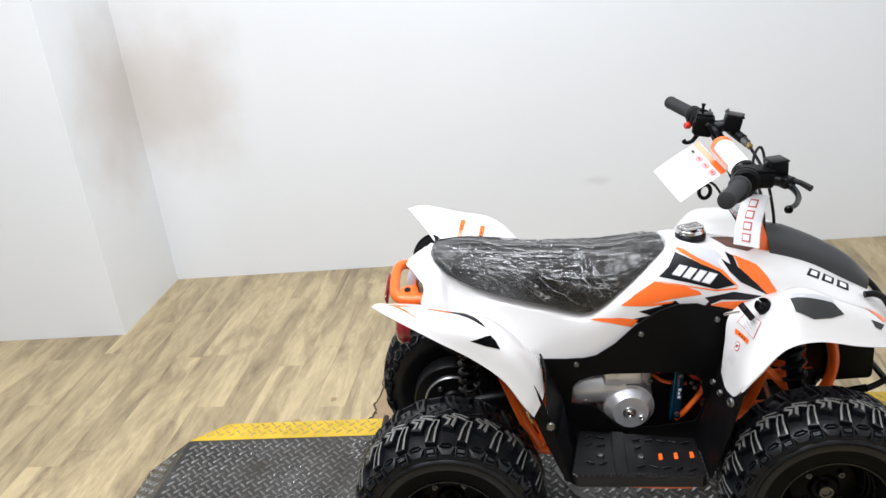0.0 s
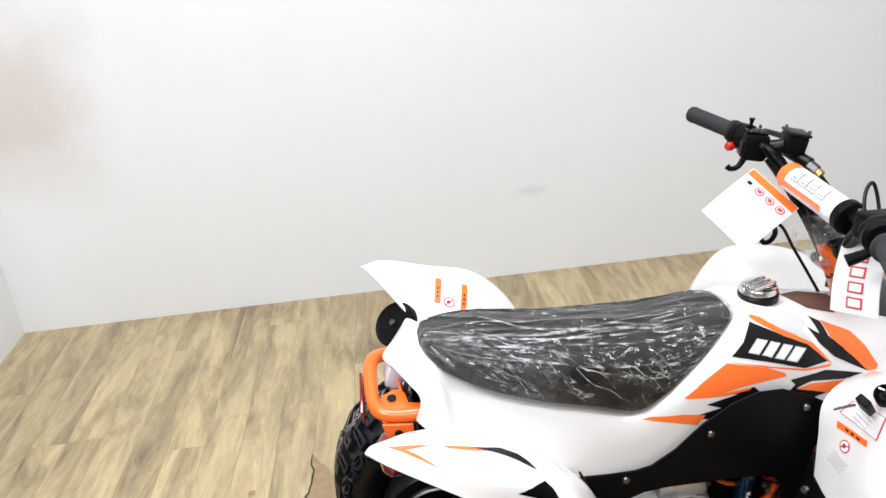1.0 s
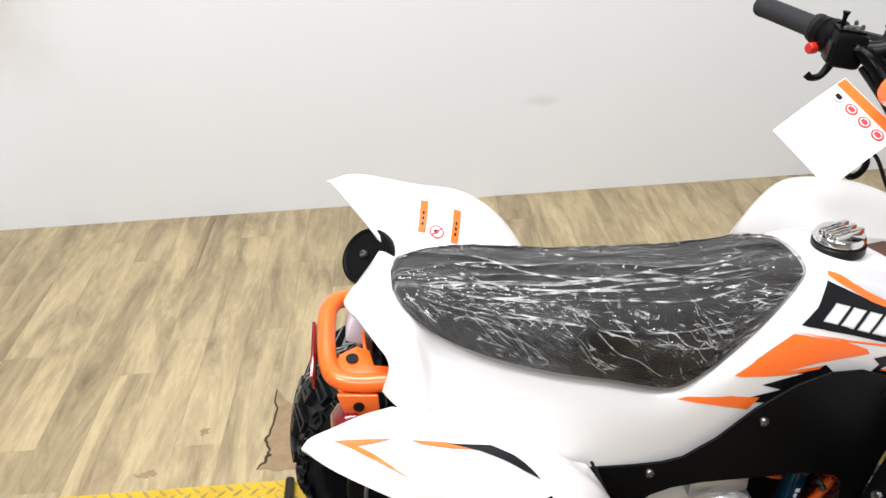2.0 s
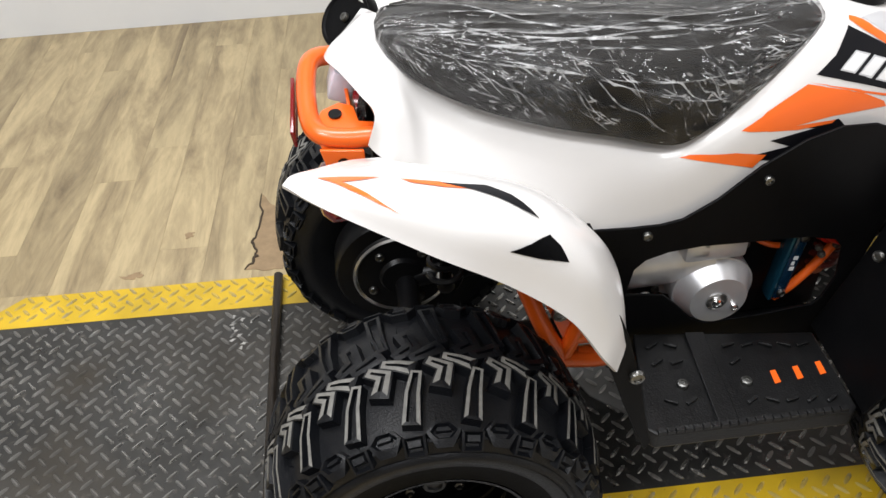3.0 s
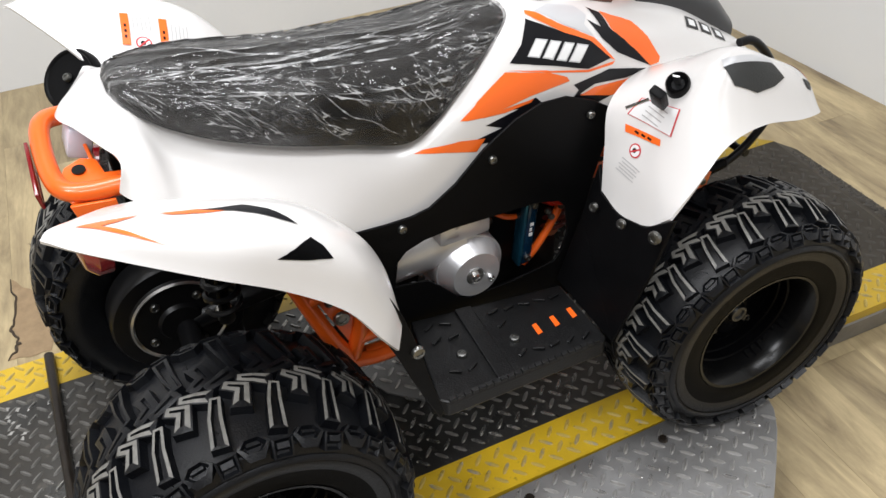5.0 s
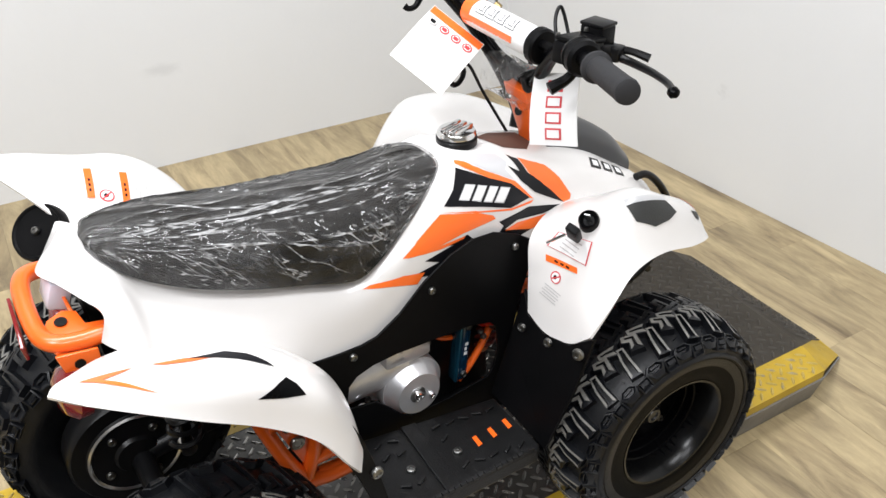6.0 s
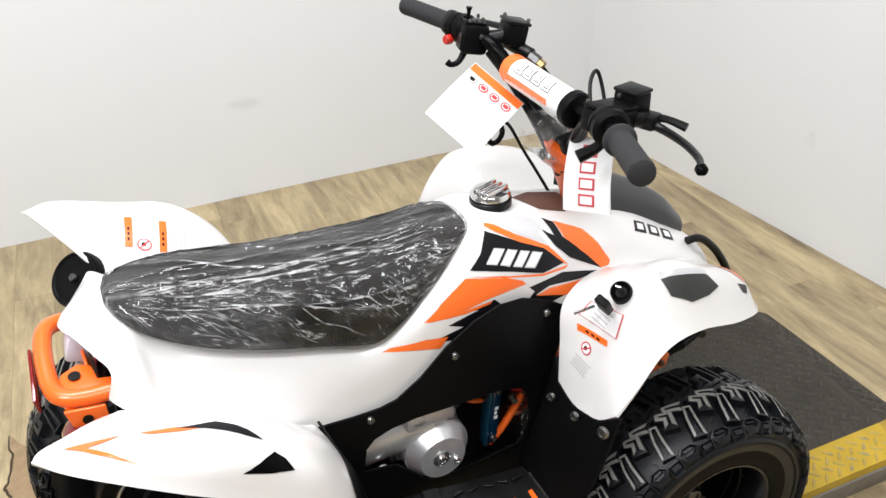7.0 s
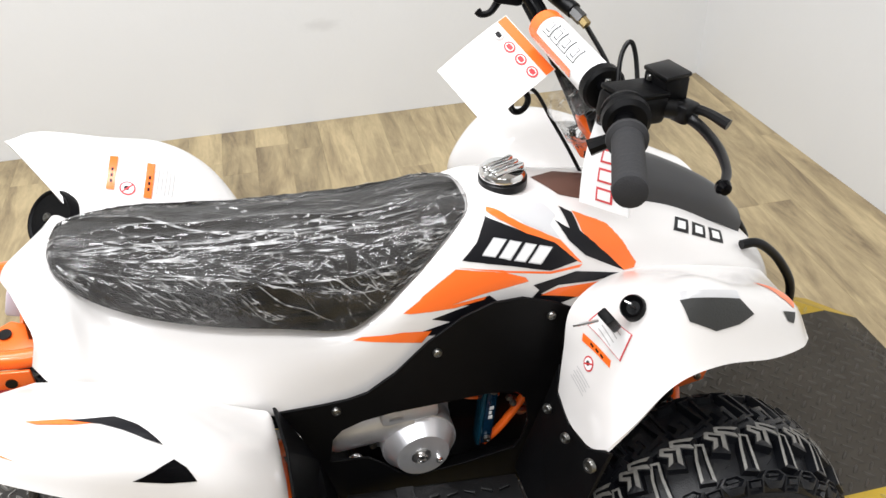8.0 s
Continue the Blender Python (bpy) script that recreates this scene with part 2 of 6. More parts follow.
def wrap_material():
    """Thin clear film: see-through and glossy, creased into sharp little ridges, with a faint milky haze."""
    m = bpy.data.materials.new("clear_film")
    m.use_nodes = True
    nt = m.node_tree
    nt.nodes.remove(nt.nodes["Principled BSDF"])
    out = nt.nodes["Material Output"]
    tc = nt.nodes.new("ShaderNodeTexCoord")

    def noise_at(scale, detail, distortion, turn=(0, 0, 0), ridged=False):
        mp = nt.nodes.new("ShaderNodeMapping")
        mp.inputs["Scale"].default_value, mp.inputs["Rotation"].default_value = scale, turn
        nt.links.new(tc.outputs["Object"], mp.inputs["Vector"])
        n = nt.nodes.new("ShaderNodeTexNoise")
        if ridged:
            n.noise_type = "RIDGED_MULTIFRACTAL"
            n.normalize = True
        n.inputs["Scale"].default_value, n.inputs["Detail"].default_value, n.inputs["Distortion"].default_value = 1, detail, distortion
        nt.links.new(mp.outputs[0], n.inputs["Vector"])
        return n

    def math_node(op, a, b):
        n = nt.nodes.new("ShaderNodeMath")
        n.operation = op
        for k, v in enumerate((a, b)):
            if isinstance(v, float):
                n.inputs[k].default_value = v
            else:
                nt.links.new(v, n.inputs[k])
        return n.outputs[0]

    cluster = noise_at((9, 12, 12), 4, 0.8)
    mask = nt.nodes.new("ShaderNodeMapRange")
    mask.inputs[1].default_value, mask.inputs[2].default_value, mask.inputs[3].default_value, mask.inputs[4].default_value = 0.40, 0.62, 0.25, 1.0
    nt.links.new(cluster.outputs["Fac"], mask.inputs[0])
    long_creases = noise_at((10, 32, 32), 3.0, 0.6, (0.3, 0.5, 0.6), True)
    short_creases = noise_at((40, 75, 75), 2.5, 0.9, (0.2, -0.3, -0.4), True)
    fine = math_node("MULTIPLY", short_creases.outputs["Fac"], mask.outputs[0])
    height = math_node("ADD", math_node("MULTIPLY", long_creases.outputs["Fac"], 0.8), math_node("MULTIPLY", fine, 0.55))
    bp = nt.nodes.new("ShaderNodeBump")
    bp.inputs["Strength"].default_value, bp.inputs["Distance"].default_value = 1.0, 0.0085
    nt.links.new(height, bp.inputs["Height"])
    gl = nt.nodes.new("ShaderNodeBsdfGlossy")
    gl.inputs["Roughness"].default_value = 0.06
    nt.links.new(bp.outputs[0], gl.inputs["Normal"])
    tr = nt.nodes.new("ShaderNodeBsdfTransparent")
    df = nt.nodes.new("ShaderNodeBsdfDiffuse")
    df.inputs["Color"].default_value = (0.8, 0.8, 0.8, 1)
    fr = nt.nodes.new("ShaderNodeFresnel")
    fr.inputs["IOR"].default_value = 1.50
    nt.links.new(bp.outputs[0], fr.inputs["Normal"])
    mix = nt.nodes.new("ShaderNodeMixShader")
    nt.links.new(fr.outputs[0], mix.inputs[0])
    nt.links.new(tr.outputs[0], mix.inputs[1])
    nt.links.new(gl.outputs[0], mix.inputs[2])
    mix2 = nt.nodes.new("ShaderNodeMixShader")
    milk = nt.nodes.new("ShaderNodeMapRange")
    milk.inputs[1].default_value, milk.inputs[2].default_value, milk.inputs[3].default_value, milk.inputs[4].default_value = 0.38, 0.68, 0.009, 0.052
    nt.links.new(cluster.outputs["Fac"], milk.inputs[0])
    nt.links.new(milk.outputs[0], mix2.inputs[0])
    nt.links.new(mix.outputs[0], mix2.inputs[1])
    nt.links.new(df.outputs[0], mix2.inputs[2])
    nt.links.new(mix2.outputs[0], out.inputs["Surface"])
    return m


def fold_glint_material():
    """Doubled film along a fold, and painted glints on creases: milky, glossy, still half clear."""
    m = bpy.data.materials.new("folded_film_glint")
    m.use_nodes = True
    nt = m.node_tree
    b = nt.nodes["Principled BSDF"]
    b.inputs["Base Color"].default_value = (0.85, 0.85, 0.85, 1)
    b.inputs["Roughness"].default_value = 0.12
    tc = nt.nodes.new("ShaderNodeTexCoord")
    n = nt.nodes.new("ShaderNodeTexNoise")
    n.inputs["Scale"].default_value, n.inputs["Detail"].default_value = 60, 4
    nt.links.new(tc.outputs["Object"], n.inputs["Vector"])
    mr = nt.nodes.new("ShaderNodeMapRange")
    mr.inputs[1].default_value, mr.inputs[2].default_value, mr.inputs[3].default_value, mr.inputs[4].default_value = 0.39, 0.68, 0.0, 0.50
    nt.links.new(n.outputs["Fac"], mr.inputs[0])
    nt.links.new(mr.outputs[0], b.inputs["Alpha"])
    return m


PLANK = plank_material()
DARKPLATE = worn_plate_material("dark_tread_plate", (0.088, 0.086, 0.082), (0.26, 0.24, 0.21), 0.02, 0.6, 0.33, 0.62, 0.92)
DARKBAR = worn_plate_material("worn_tread_bars", (0.42, 0.41, 0.39), (0.66, 0.64, 0.61), 0.06, 0.85, 0.25, 0.40, 0.90)
SILVERBAR = worn_plate_material("bright_tread_bars", (0.60, 0.59, 0.58), (0.75, 0.74, 0.72), 0.06, 0.85, 0.30, 0.2, 0.1)
YELLOWPLATE = worn_plate_material("yellow_painted_plate", (0.72, 0.47, 0.02), (0.13, 0.095, 0.03), -0.035, 0.0, 0.4, 0.4, 0.25)
YELLOWBAR = worn_plate_material("worn_yellow_bars", (0.66, 0.50, 0.14), (0.42, 0.39, 0.33), 0.09, 0.35, 0.3, 0.3, 0.15)
SILVERPLATE = worn_plate_material("bare_tread_plate", (0.33, 0.325, 0.32), (0.2, 0.19, 0.18), -0.02, 0.65, 0.46, 0.35, 0.2)
SUBFLOOR = material("torn_backing", (0.30, 0.21, 0.12), 0.9, vary=0.35, scale=40, bump=0.5, bump_scale=120)
FILM = wrap_material()
FOLD_GLINT = fold_glint_material()
RUSTBAR = material("rusty_dark_steel", (0.022, 0.017, 0.013), 0.34, metal=0.4, vary=0.7, scale=45, bump=0.3, bump_scale=300, rough_vary=0.15)
DARK_RUBBER = material("dark_sidewall_rubber", (0.0035, 0.0033, 0.003), 0.45, spec=0.05, vary=0.4, scale=30, bump=0.2, bump_scale=400)
RIMLIP = material("grey_rim_paint", (0.004, 0.004, 0.004), 0.24, spec=0.25, vary=0.15, scale=15, rough_vary=0.08)
NAVY = material("dark_blue_paint", (0.004, 0.03, 0.07), 0.2, metal=0.3, coat=0.5)

# ---- mesh helpers ----


def to_mesh(name, bm, mat, smooth=True):
    me = bpy.data.meshes.new(name)
    bm.normal_update()
    bm.to_mesh(me)
    bm.free()
    for mm in mat if isinstance(mat, (list, tuple)) else [mat]:
        me.materials.append(mm)
    if smooth:
        me.polygons.foreach_set("use_smooth", [True] * len(me.polygons))
        me.set_sharp_from_angle(angle=radians(38))
    return me


def thing(name, bm, mat, label, category, group="", kind="", at=(0, 0, 0), smooth=True):
    bmesh.ops.translate(bm, verts=bm.verts, vec=-Vector(at))
    ob = new(name, to_mesh(name, bm, mat, smooth))
    ob.location = at
    return tagged(ob, label, category, group, kind)


def part(name, bm, mat, parent, label="", smooth=True):
    """One mesh under a thing or a part. Its coordinates are those of the thing's own axes."""
    ob = new(name, to_mesh(name, bm, mat, smooth))
    ob.parent = parent
    return tagged(ob, label) if label else ob


def spline(points, n):
    """Catmull-Rom through control points, n points in all, evenly in parameter."""
    p = np.array([tuple(q) for q in points], float)
    k = len(p)
    if k == 2:
        s = np.linspace(0, 1, n)[:, None]
        return p[0] * (1 - s) + p[1] * s
    ext = np.vstack([2 * p[0] - p[1], p, 2 * p[-1] - p[-2]])
    out = []
    for s in np.linspace(0, k - 1, n):
        i = min(int(s), k - 2)
        t = s - i
        a, b, c, d = ext[i:i + 4]
        out.append(0.5 * (2 * b + (c - a) * t + (2 * a - 5 * b + 4 * c - d) * t * t + (3 * b - a - 3 * c + d) * t ** 3))
    return np.array(out)


def surface(rows, nu, nv):
    """Smooth grid through rows of control points: nu along the rows' order, nv across."""
    across = np.array([spline(r, nv) for r in rows])
    return np.array([spline(across[:, j], nu) for j in range(nv)]).transpose(1, 0, 2)


def sheet(grid, thick=0.0, flip=False):
    """A quad sheet over a grid of points, with a back and rims when it has thickness."""
    bm = bmesh.new()
    nu, nv = grid.shape[:2]
    vs = [[bm.verts.new(grid[i, j]) for j in range(nv)] for i in range(nu)]
    for i in range(nu - 1):
        for j in range(nv - 1):
            q = (vs[i][j], vs[i + 1][j], vs[i + 1][j + 1], vs[i][j + 1])
            bm.faces.new(q[::-1] if flip else q)
    if thick:
        bm.normal_update()
        rise = sum(f.normal.z * f.calc_area() for f in bm.faces)
        thick = math.copysign(thick, rise if abs(rise) > 1e-9 else 1)
        back = [[bm.verts.new(vs[i][j].co - vs[i][j].normal * thick) for j in range(nv)] for i in range(nu)]
        for i in range(nu - 1):
            for j in range(nv - 1):
                q = (back[i][j], back[i + 1][j], back[i + 1][j + 1], back[i][j + 1])
                bm.faces.new(q if flip else q[::-1])
        ring = [(i, 0) for i in range(nu)] + [(nu - 1, j) for j in range(1, nv)] + [(i, nv - 1) for i in range(nu - 2, -1, -1)] + [(0, j) for j in range(nv - 2, 0, -1)]
        for (a, b), (c, d) in zip(ring, ring[1:] + ring[:1]):
            q = (vs[a][b], back[a][b], back[c][d], vs[c][d])
            bm.faces.new(q if flip else q[::-1])
        bmesh.ops.recalc_face_normals(bm, faces=bm.faces)
    return bm


def tube(points, r, n=24, seg=10, bm=None, closed_ends=True):
    """A round bar along a smooth line; r may be a list of radii at the control points."""
    bm = bm or bmesh.new()
    p = spline(points, n)
    rr = np.interp(np.linspace(0, 1, n), np.linspace(0, 1, len(r)), r) if isinstance(r, (list, tuple)) else [r] * n
    up = Vector((0, 0, 1))
    rings = []
    for i in range(n):
        d = Vector(p[min(i + 1, n - 1)] - p[max(i - 1, 0)]).normalized()
        if abs(d.dot(up)) > 0.95 and i == 0:
            up = Vector((1, 0, 0))
        side = d.cross(up).normalized()
        up = side.cross(d).normalized()
        rings.append([bm.verts.new(Vector(p[i]) + (side * math.cos(a) + up * math.sin(a)) * rr[i]) for a in np.linspace(0, 2 * math.pi, seg, endpoint=False)])
    for a, b in zip(rings, rings[1:]):
        for k in range(seg):
            bm.faces.new((a[k], a[(k + 1) % seg], b[(k + 1) % seg], b[k]))
    if closed_ends:
        bm.faces.new(rings[0][::-1])
        bm.faces.new(rings[-1])
    return bm


def box(x0, x1, y0, y1, z0, z1, bevel=0.0, bm=None):
    bm = bm or bmesh.new()
    vs = [bm.verts.new((x, y, z)) for x in (x0, x1) for y in (y0, y1) for z in (z0, z1)]
    fs = [bm.faces.new([vs[i] for i in f]) for f in ((0, 1, 3, 2), (4, 6, 7, 5), (0, 4, 5, 1), (2, 3, 7, 6), (0, 2, 6, 4), (1, 5, 7, 3))]
    if bevel:
        bmesh.ops.bevel(bm, geom=list({e for f in fs for e in f.edges}), offset=bevel, segments=2, affect="EDGES", profile=0.5)
    return bm


def turned(bm, m):
    bmesh.ops.transform(bm, matrix=m, verts=bm.verts)
    return bm


def lathe(profile, seg=32, bm=None):
    """A turned body about the y axis; profile of (radius, y)."""
    bm = bm or bmesh.new()
    rings = []
    for r, y in profile:
        if r < 1e-6:
            rings.append([bm.verts.new((0, y, 0))])
        else:
            rings.append([bm.verts.new((r * math.cos(a), y, r * math.sin(a))) for a in np.linspace(0, 2 * math.pi, seg, endpoint=False)])
    for a, b in zip(rings, rings[1:]):
        for k in range(seg):
            q = [a[k % len(a)], a[(k + 1) % len(a)], b[(k + 1) % len(b)], b[k % len(b)]]
            q = [v for i, v in enumerate(q) if v not in q[:i]]
            if len(q) > 2:
                bm.faces.new(q)
    bmesh.ops.recalc_face_normals(bm, faces=bm.faces)
    return bm


def slab(outline, depth, hole=None, bevel=0.0):
    """A plate: a closed outline of 3D points on about one plane, pushed along depth (a vector); hole: an inner outline."""
    bm = bmesh.new()
    loops = [outline] + ([hole] if hole else [])
    edges = []
    for loop in loops:
        vs = [bm.verts.new(p) for p in loop]
        edges += [bm.edges.new((vs[i], vs[(i + 1) % len(vs)])) for i in range(len(vs))]
    bmesh.ops.triangle_fill(bm, edges=edges, use_beauty=True, use_dissolve=False)
    front = list(bm.faces)
    r = bmesh.ops.extrude_face_region(bm, geom=front)
    bmesh.ops.translate(bm, vec=Vector(depth), verts=[g for g in r["geom"] if isinstance(g, bmesh.types.BMVert)])
    bmesh.ops.recalc_face_normals(bm, faces=bm.faces)
    if bevel:
        sharp = [e for e in bm.edges if len(e.link_faces) == 2 and e.calc_face_angle(0) > 0.7]
        bmesh.ops.bevel(bm, geom=sharp, offset=bevel, segments=2, affect="EDGES", profile=0.5)
    return bm


# ---- the room ----
WALL_Y, LEFT_X, RIGHT_X = 3.61, -1.446, 1.73
PIER_Y = 3.09


def wall(name, x0, x1, y0, y1, label, m=None, mat=None):
    bm = box(x0, x1, y0, y1, 0, CEIL)
    if m:
        turned(bm, m)
    return thing(name, bm, mat or WALLPAINT, label, "wall", kind="structure", smooth=False)


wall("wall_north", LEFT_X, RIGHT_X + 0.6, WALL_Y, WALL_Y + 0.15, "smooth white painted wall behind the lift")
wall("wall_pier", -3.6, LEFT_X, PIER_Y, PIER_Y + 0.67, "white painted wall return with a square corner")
wall("wall_east", 0, 0.15, -6.4, 0.4, "smooth white painted side wall with faint scuffs", pose(RIGHT_X, WALL_Y, 0, 0, 0, 4.0))
# unseen west and south walls, added to close the room; grey dims their bounce
wall("unseen_wall_west", -3.75, -3.6, -2.6, PIER_Y + 0.67, "unseen grey wall added to close the room", mat=UNSEEN_GREY)
wall("unseen_wall_south", -3.6, 2.6, -2.75, -2.6, "unseen grey wall added to close the room", mat=UNSEEN_GREY)
# unseen ceiling, added to close the room from above
thing("ceiling", box(-3.9, 3.0, -2.9, 4.2, CEIL, CEIL + 0.1), CEILPAINT, "unseen plain white ceiling added to close the room", "ceiling", kind="structure", smooth=False)
thing("ground", box(-3.9, 3.2, -2.9, 4.2, -0.12, -0.006), SUBFLOOR, "plain slab under the plank floor", "floor", kind="structure", smooth=False)

# ---- the lift ----
X0, X1 = -0.81, 1.33         # ends of the level deck top
Y0, Y1 = C - 0.310, C + 0.303
YEL = 0.078                  # width of the yellow border
PITCH = 0.0155
lift = new("lift_table")
lift.location = (0.3, C, 0)
tagged(lift, "low vehicle lift with dark tread-plate deck and yellow painted borders", "lift table")


def lozenge(bm, x, y, z, angle, length=0.0245, width=0.0068, height=0.0034):
    """One raised bar of tread plate: a slim bar with tapered ends and a rounded ridge."""
    c, s = math.cos(angle), math.sin(angle)
    outline = ((-0.5, 0.0), (-0.34, -0.40), (0.0, -0.5), (0.34, -0.40), (0.5, 0.0), (0.34, 0.40), (0.0, 0.5), (-0.34, 0.40))

    def at(u, v, dz):
        a, b = u * length, v * width
        return bm.verts.new((x + a * c - b * s, y + a * s + b * c, z + dz))

    lo = [at(u, v, 0) for u, v in outline]
    hi = [at(u * 0.80, v * 0.34, height * (1 - 0.5 * abs(u))) for u, v in outline]
    for i in range(8):
        bm.faces.new((lo[i], lo[(i + 1) % 8], hi[(i + 1) % 8], hi[i]))
    bm.faces.new(hi)


def tread(bm, inside, z, x0, x1, y0, y1):
    i = 0
    for gx in np.arange(x0, x1, PITCH):
        j = 0
        for gy in np.arange(y0, y1, PITCH):
            x, y = gx + PITCH / 2, gy + PITCH / 2
            if (i + j) % 2 == 0 and inside(x, y):
                lozenge(bm, x, y, z(x, y) if callable(z) else z, radians(45 if j % 2 else -45))
            j += 1
        i += 1
    return bm


def within(poly, x, y, gap=0.009):
    """Inside a plan outline and clear of its edges."""
    n, inside, clear = len(poly), False, True
    for (ax, ay), (bx, by) in zip(poly, poly[1:] + poly[:1]):
        if (ay > y) != (by > y) and x < (bx - ax) * (y - ay) / (by - ay) + ax:
            inside = not inside
        t = max(0, min(1, ((x - ax) * (bx - ax) + (y - ay) * (by - ay)) / ((bx - ax) ** 2 + (by - ay) ** 2)))
        clear = clear and math.hypot(x - ax - t * (bx - ax), y - ay - t * (by - ay)) > gap
    return inside and clear


def lpart(name, bm, mat, label="", smooth=False):
    bmesh.ops.translate(bm, verts=bm.verts, vec=-Vector(lift.location))
    return part(name, bm, mat, lift, label, smooth)


DRIFT = 0.030                # the near border runs in slightly towards the front
NEAR_STEP, FAR_STEP = 0.072, 0.042
MID = [(0.205, 2.060), (0.252, 1.967), (0.358, 1.875), (0.460, 1.900), (0.620, 1.950), (0.620, 2.150), (0.250, 2.150)]
core = [(X0, Y0 + YEL), (0.84, Y0 + YEL + DRIFT), (0.98, Y0 + YEL + NEAR_STEP), (X1 - 0.025, Y0 + YEL + NEAR_STEP), (X1, Y1 - YEL + FAR_STEP), (0.98, Y1 - YEL + FAR_STEP), (0.84, Y1 - YEL), (X0, Y1 - YEL)]
bm = slab([(x, y, DECK) for x, y in core], (0, 0, -0.02))
lpart("deck_plate", bm, DARKPLATE, "dark worn tread plate")
ob = lpart("deck_tread", tread(bmesh.new(), lambda x, y: within(core, x, y) and not within(MID, x, y, -1), DECK, X0, X1, Y0 + YEL, Y1), DARKBAR)
tagged(ob, kind="stuff")
for side, (ya, yb) in enumerate(((Y0, Y0 + YEL), (Y1 - YEL, Y1))):
    o = ya if side == 0 else yb
    i = yb if side == 0 else ya
    shift = NEAR_STEP if side == 0 else FAR_STEP   # both borders step over towards the front
    drift = DRIFT if side == 0 else 0.0
    plan = [(X0, i), (X0 + 0.088, o), (0.84, o + drift), (0.98, o + shift), (X1 - 0.049, o + shift), (X1 - 0.025, i + shift), (0.98, i + shift), (0.84, i + drift)]
    if side:
        plan = [(X0, i), (0.84, i), (0.98, i + shift), (X1, i + shift), (X1 - 0.08, o + shift), (0.98, o + shift), (0.84, o), (X0 + 0.088, o)]
    bm = slab([(x, y, DECK + 0.0005) for x, y in plan], (0, 0, -0.02))
    lpart("yellow_border", bm, YELLOWPLATE, "worn yellow painted tread-plate border")
    ob = lpart("border_tread", tread(bmesh.new(), lambda x, y: within(plan, x, y), DECK + 0.0005, X0, X1, Y0 - 0.001 + (0 if side == 0 else (Y1 - YEL) - Y0), yb + shift), YELLOWBAR)
    tagged(ob, kind="stuff")
    # side skirt under the border, leaning in towards the ground
    s = 0.016 if side == 0 else -0.016
    run = [(X0 + 0.088, o), (0.84, o + drift), (0.98, o + shift), (X1 - 0.049 if side == 0 else X1 - 0.08, o + shift)]
    g = np.array([[(x, y, DECK - 0.0195) for x, y in run], [(x, y + s, 0.004) for x, y in run]])
    lpart("side_skirt", sheet(g, 0.004), SILVERPLATE, "grimy bare tread-plate side")
    if side == 0:
        bars = tread(bmesh.new(), lambda x, y: True, 0.0, X0 + 0.11, -0.15, 0.012, DECK - 0.026)
        lean = Matrix.Translation((0, o + 0.016 - 0.0005, 0)) @ Matrix.Rotation(radians(90) + math.atan2(0.016, DECK - 0.024), 4, "X")
        tagged(lpart("skirt_tread", turned(bars, lean), DARKBAR), kind="stuff")
SLOPE = 0.13
for xa, s, cuts in ((X0, -1, ((Y0 + YEL, Y0, 0.088), (Y1 - YEL, Y1, 0.088))), (X1, 1, ((Y0 + YEL + NEAR_STEP, Y0 + NEAR_STEP, 0.049), (Y1 - YEL + FAR_STEP, Y1 + FAR_STEP, 0.08)))):
    # sloping end flap with its yellow corner pieces
    ya, yb = cuts[0][0], cuts[1][0]
    xn = xa - 0.025 if s > 0 else xa   # the front edge runs slightly askew
    g = np.array([[(xn, ya, DECK), (xa, yb, DECK)], [(xa + s * SLOPE, ya + (0.06 if s > 0 else 0.02), 0.006), (xa + s * SLOPE, yb + (0.04 if s > 0 else -0.02), 0.006)]])
    lpart("end_flap", sheet(g, 0.006), DARKPLATE, "sloping dark tread-plate end flap")
    fb = tread(bmesh.new(), lambda x, y: True, lambda x, y: DECK - abs(x - xa) / SLOPE * (DECK - 0.006) - 0.001, min(xa, xa + s * SLOPE) + 0.012, max(xa, xa + s * SLOPE) - 0.034, ya + 0.03, yb - 0.03)
    tagged(lpart("flap_tread", fb, DARKBAR), kind="stuff")
    for side, (i, o, cut) in enumerate(cuts):
        flare = ((0.06, 0.07) if side == 0 else (0.04, 0.05)) if s > 0 else (0.02, 0) if side == 0 else (-0.02, 0)
        reach = 0.118 if s > 0 and side == 0 else 0.06
        g = np.array([[(xn if side == 0 else xa, i, DECK), (xa - s * cut, o, DECK)], [(xa + s * SLOPE, i + flare[0], 0.006), (xa + s * reach, o + flare[1], 0.006)]])
        lpart("corner_flap", sheet(g, 0.006), YELLOWPLATE, "sloping yellow painted corner")
# the near skirt runs out to nothing along the front corner
g = np.array([[(X1 - 0.049, Y0 + NEAR_STEP, DECK - 0.0195), (X1 + 0.115, Y0 + NEAR_STEP + 0.066, 0.006)], [(X1 - 0.049, Y0 + NEAR_STEP + 0.016, 0.003), (X1 + 0.115, Y0 + NEAR_STEP + 0.070, 0.003)]])
lpart("side_skirt", sheet(g, 0.003), SILVERPLATE, "grimy bare tread-plate side")
# paler patch of tread plate over the middle of the deck
lpart("centre_patch", slab([(x, y, DECK + 0.0030) for x, y in MID], (0, 0, -0.004)), SILVERPLATE, "paler tread-plate patch over the middle of the deck")
tagged(lpart("centre_tread", tread(bmesh.new(), lambda x, y: within(MID, x, y), DECK + 0.0030, 0.19, 0.63, 1.86, 2.16), SILVERBAR), kind="stuff")
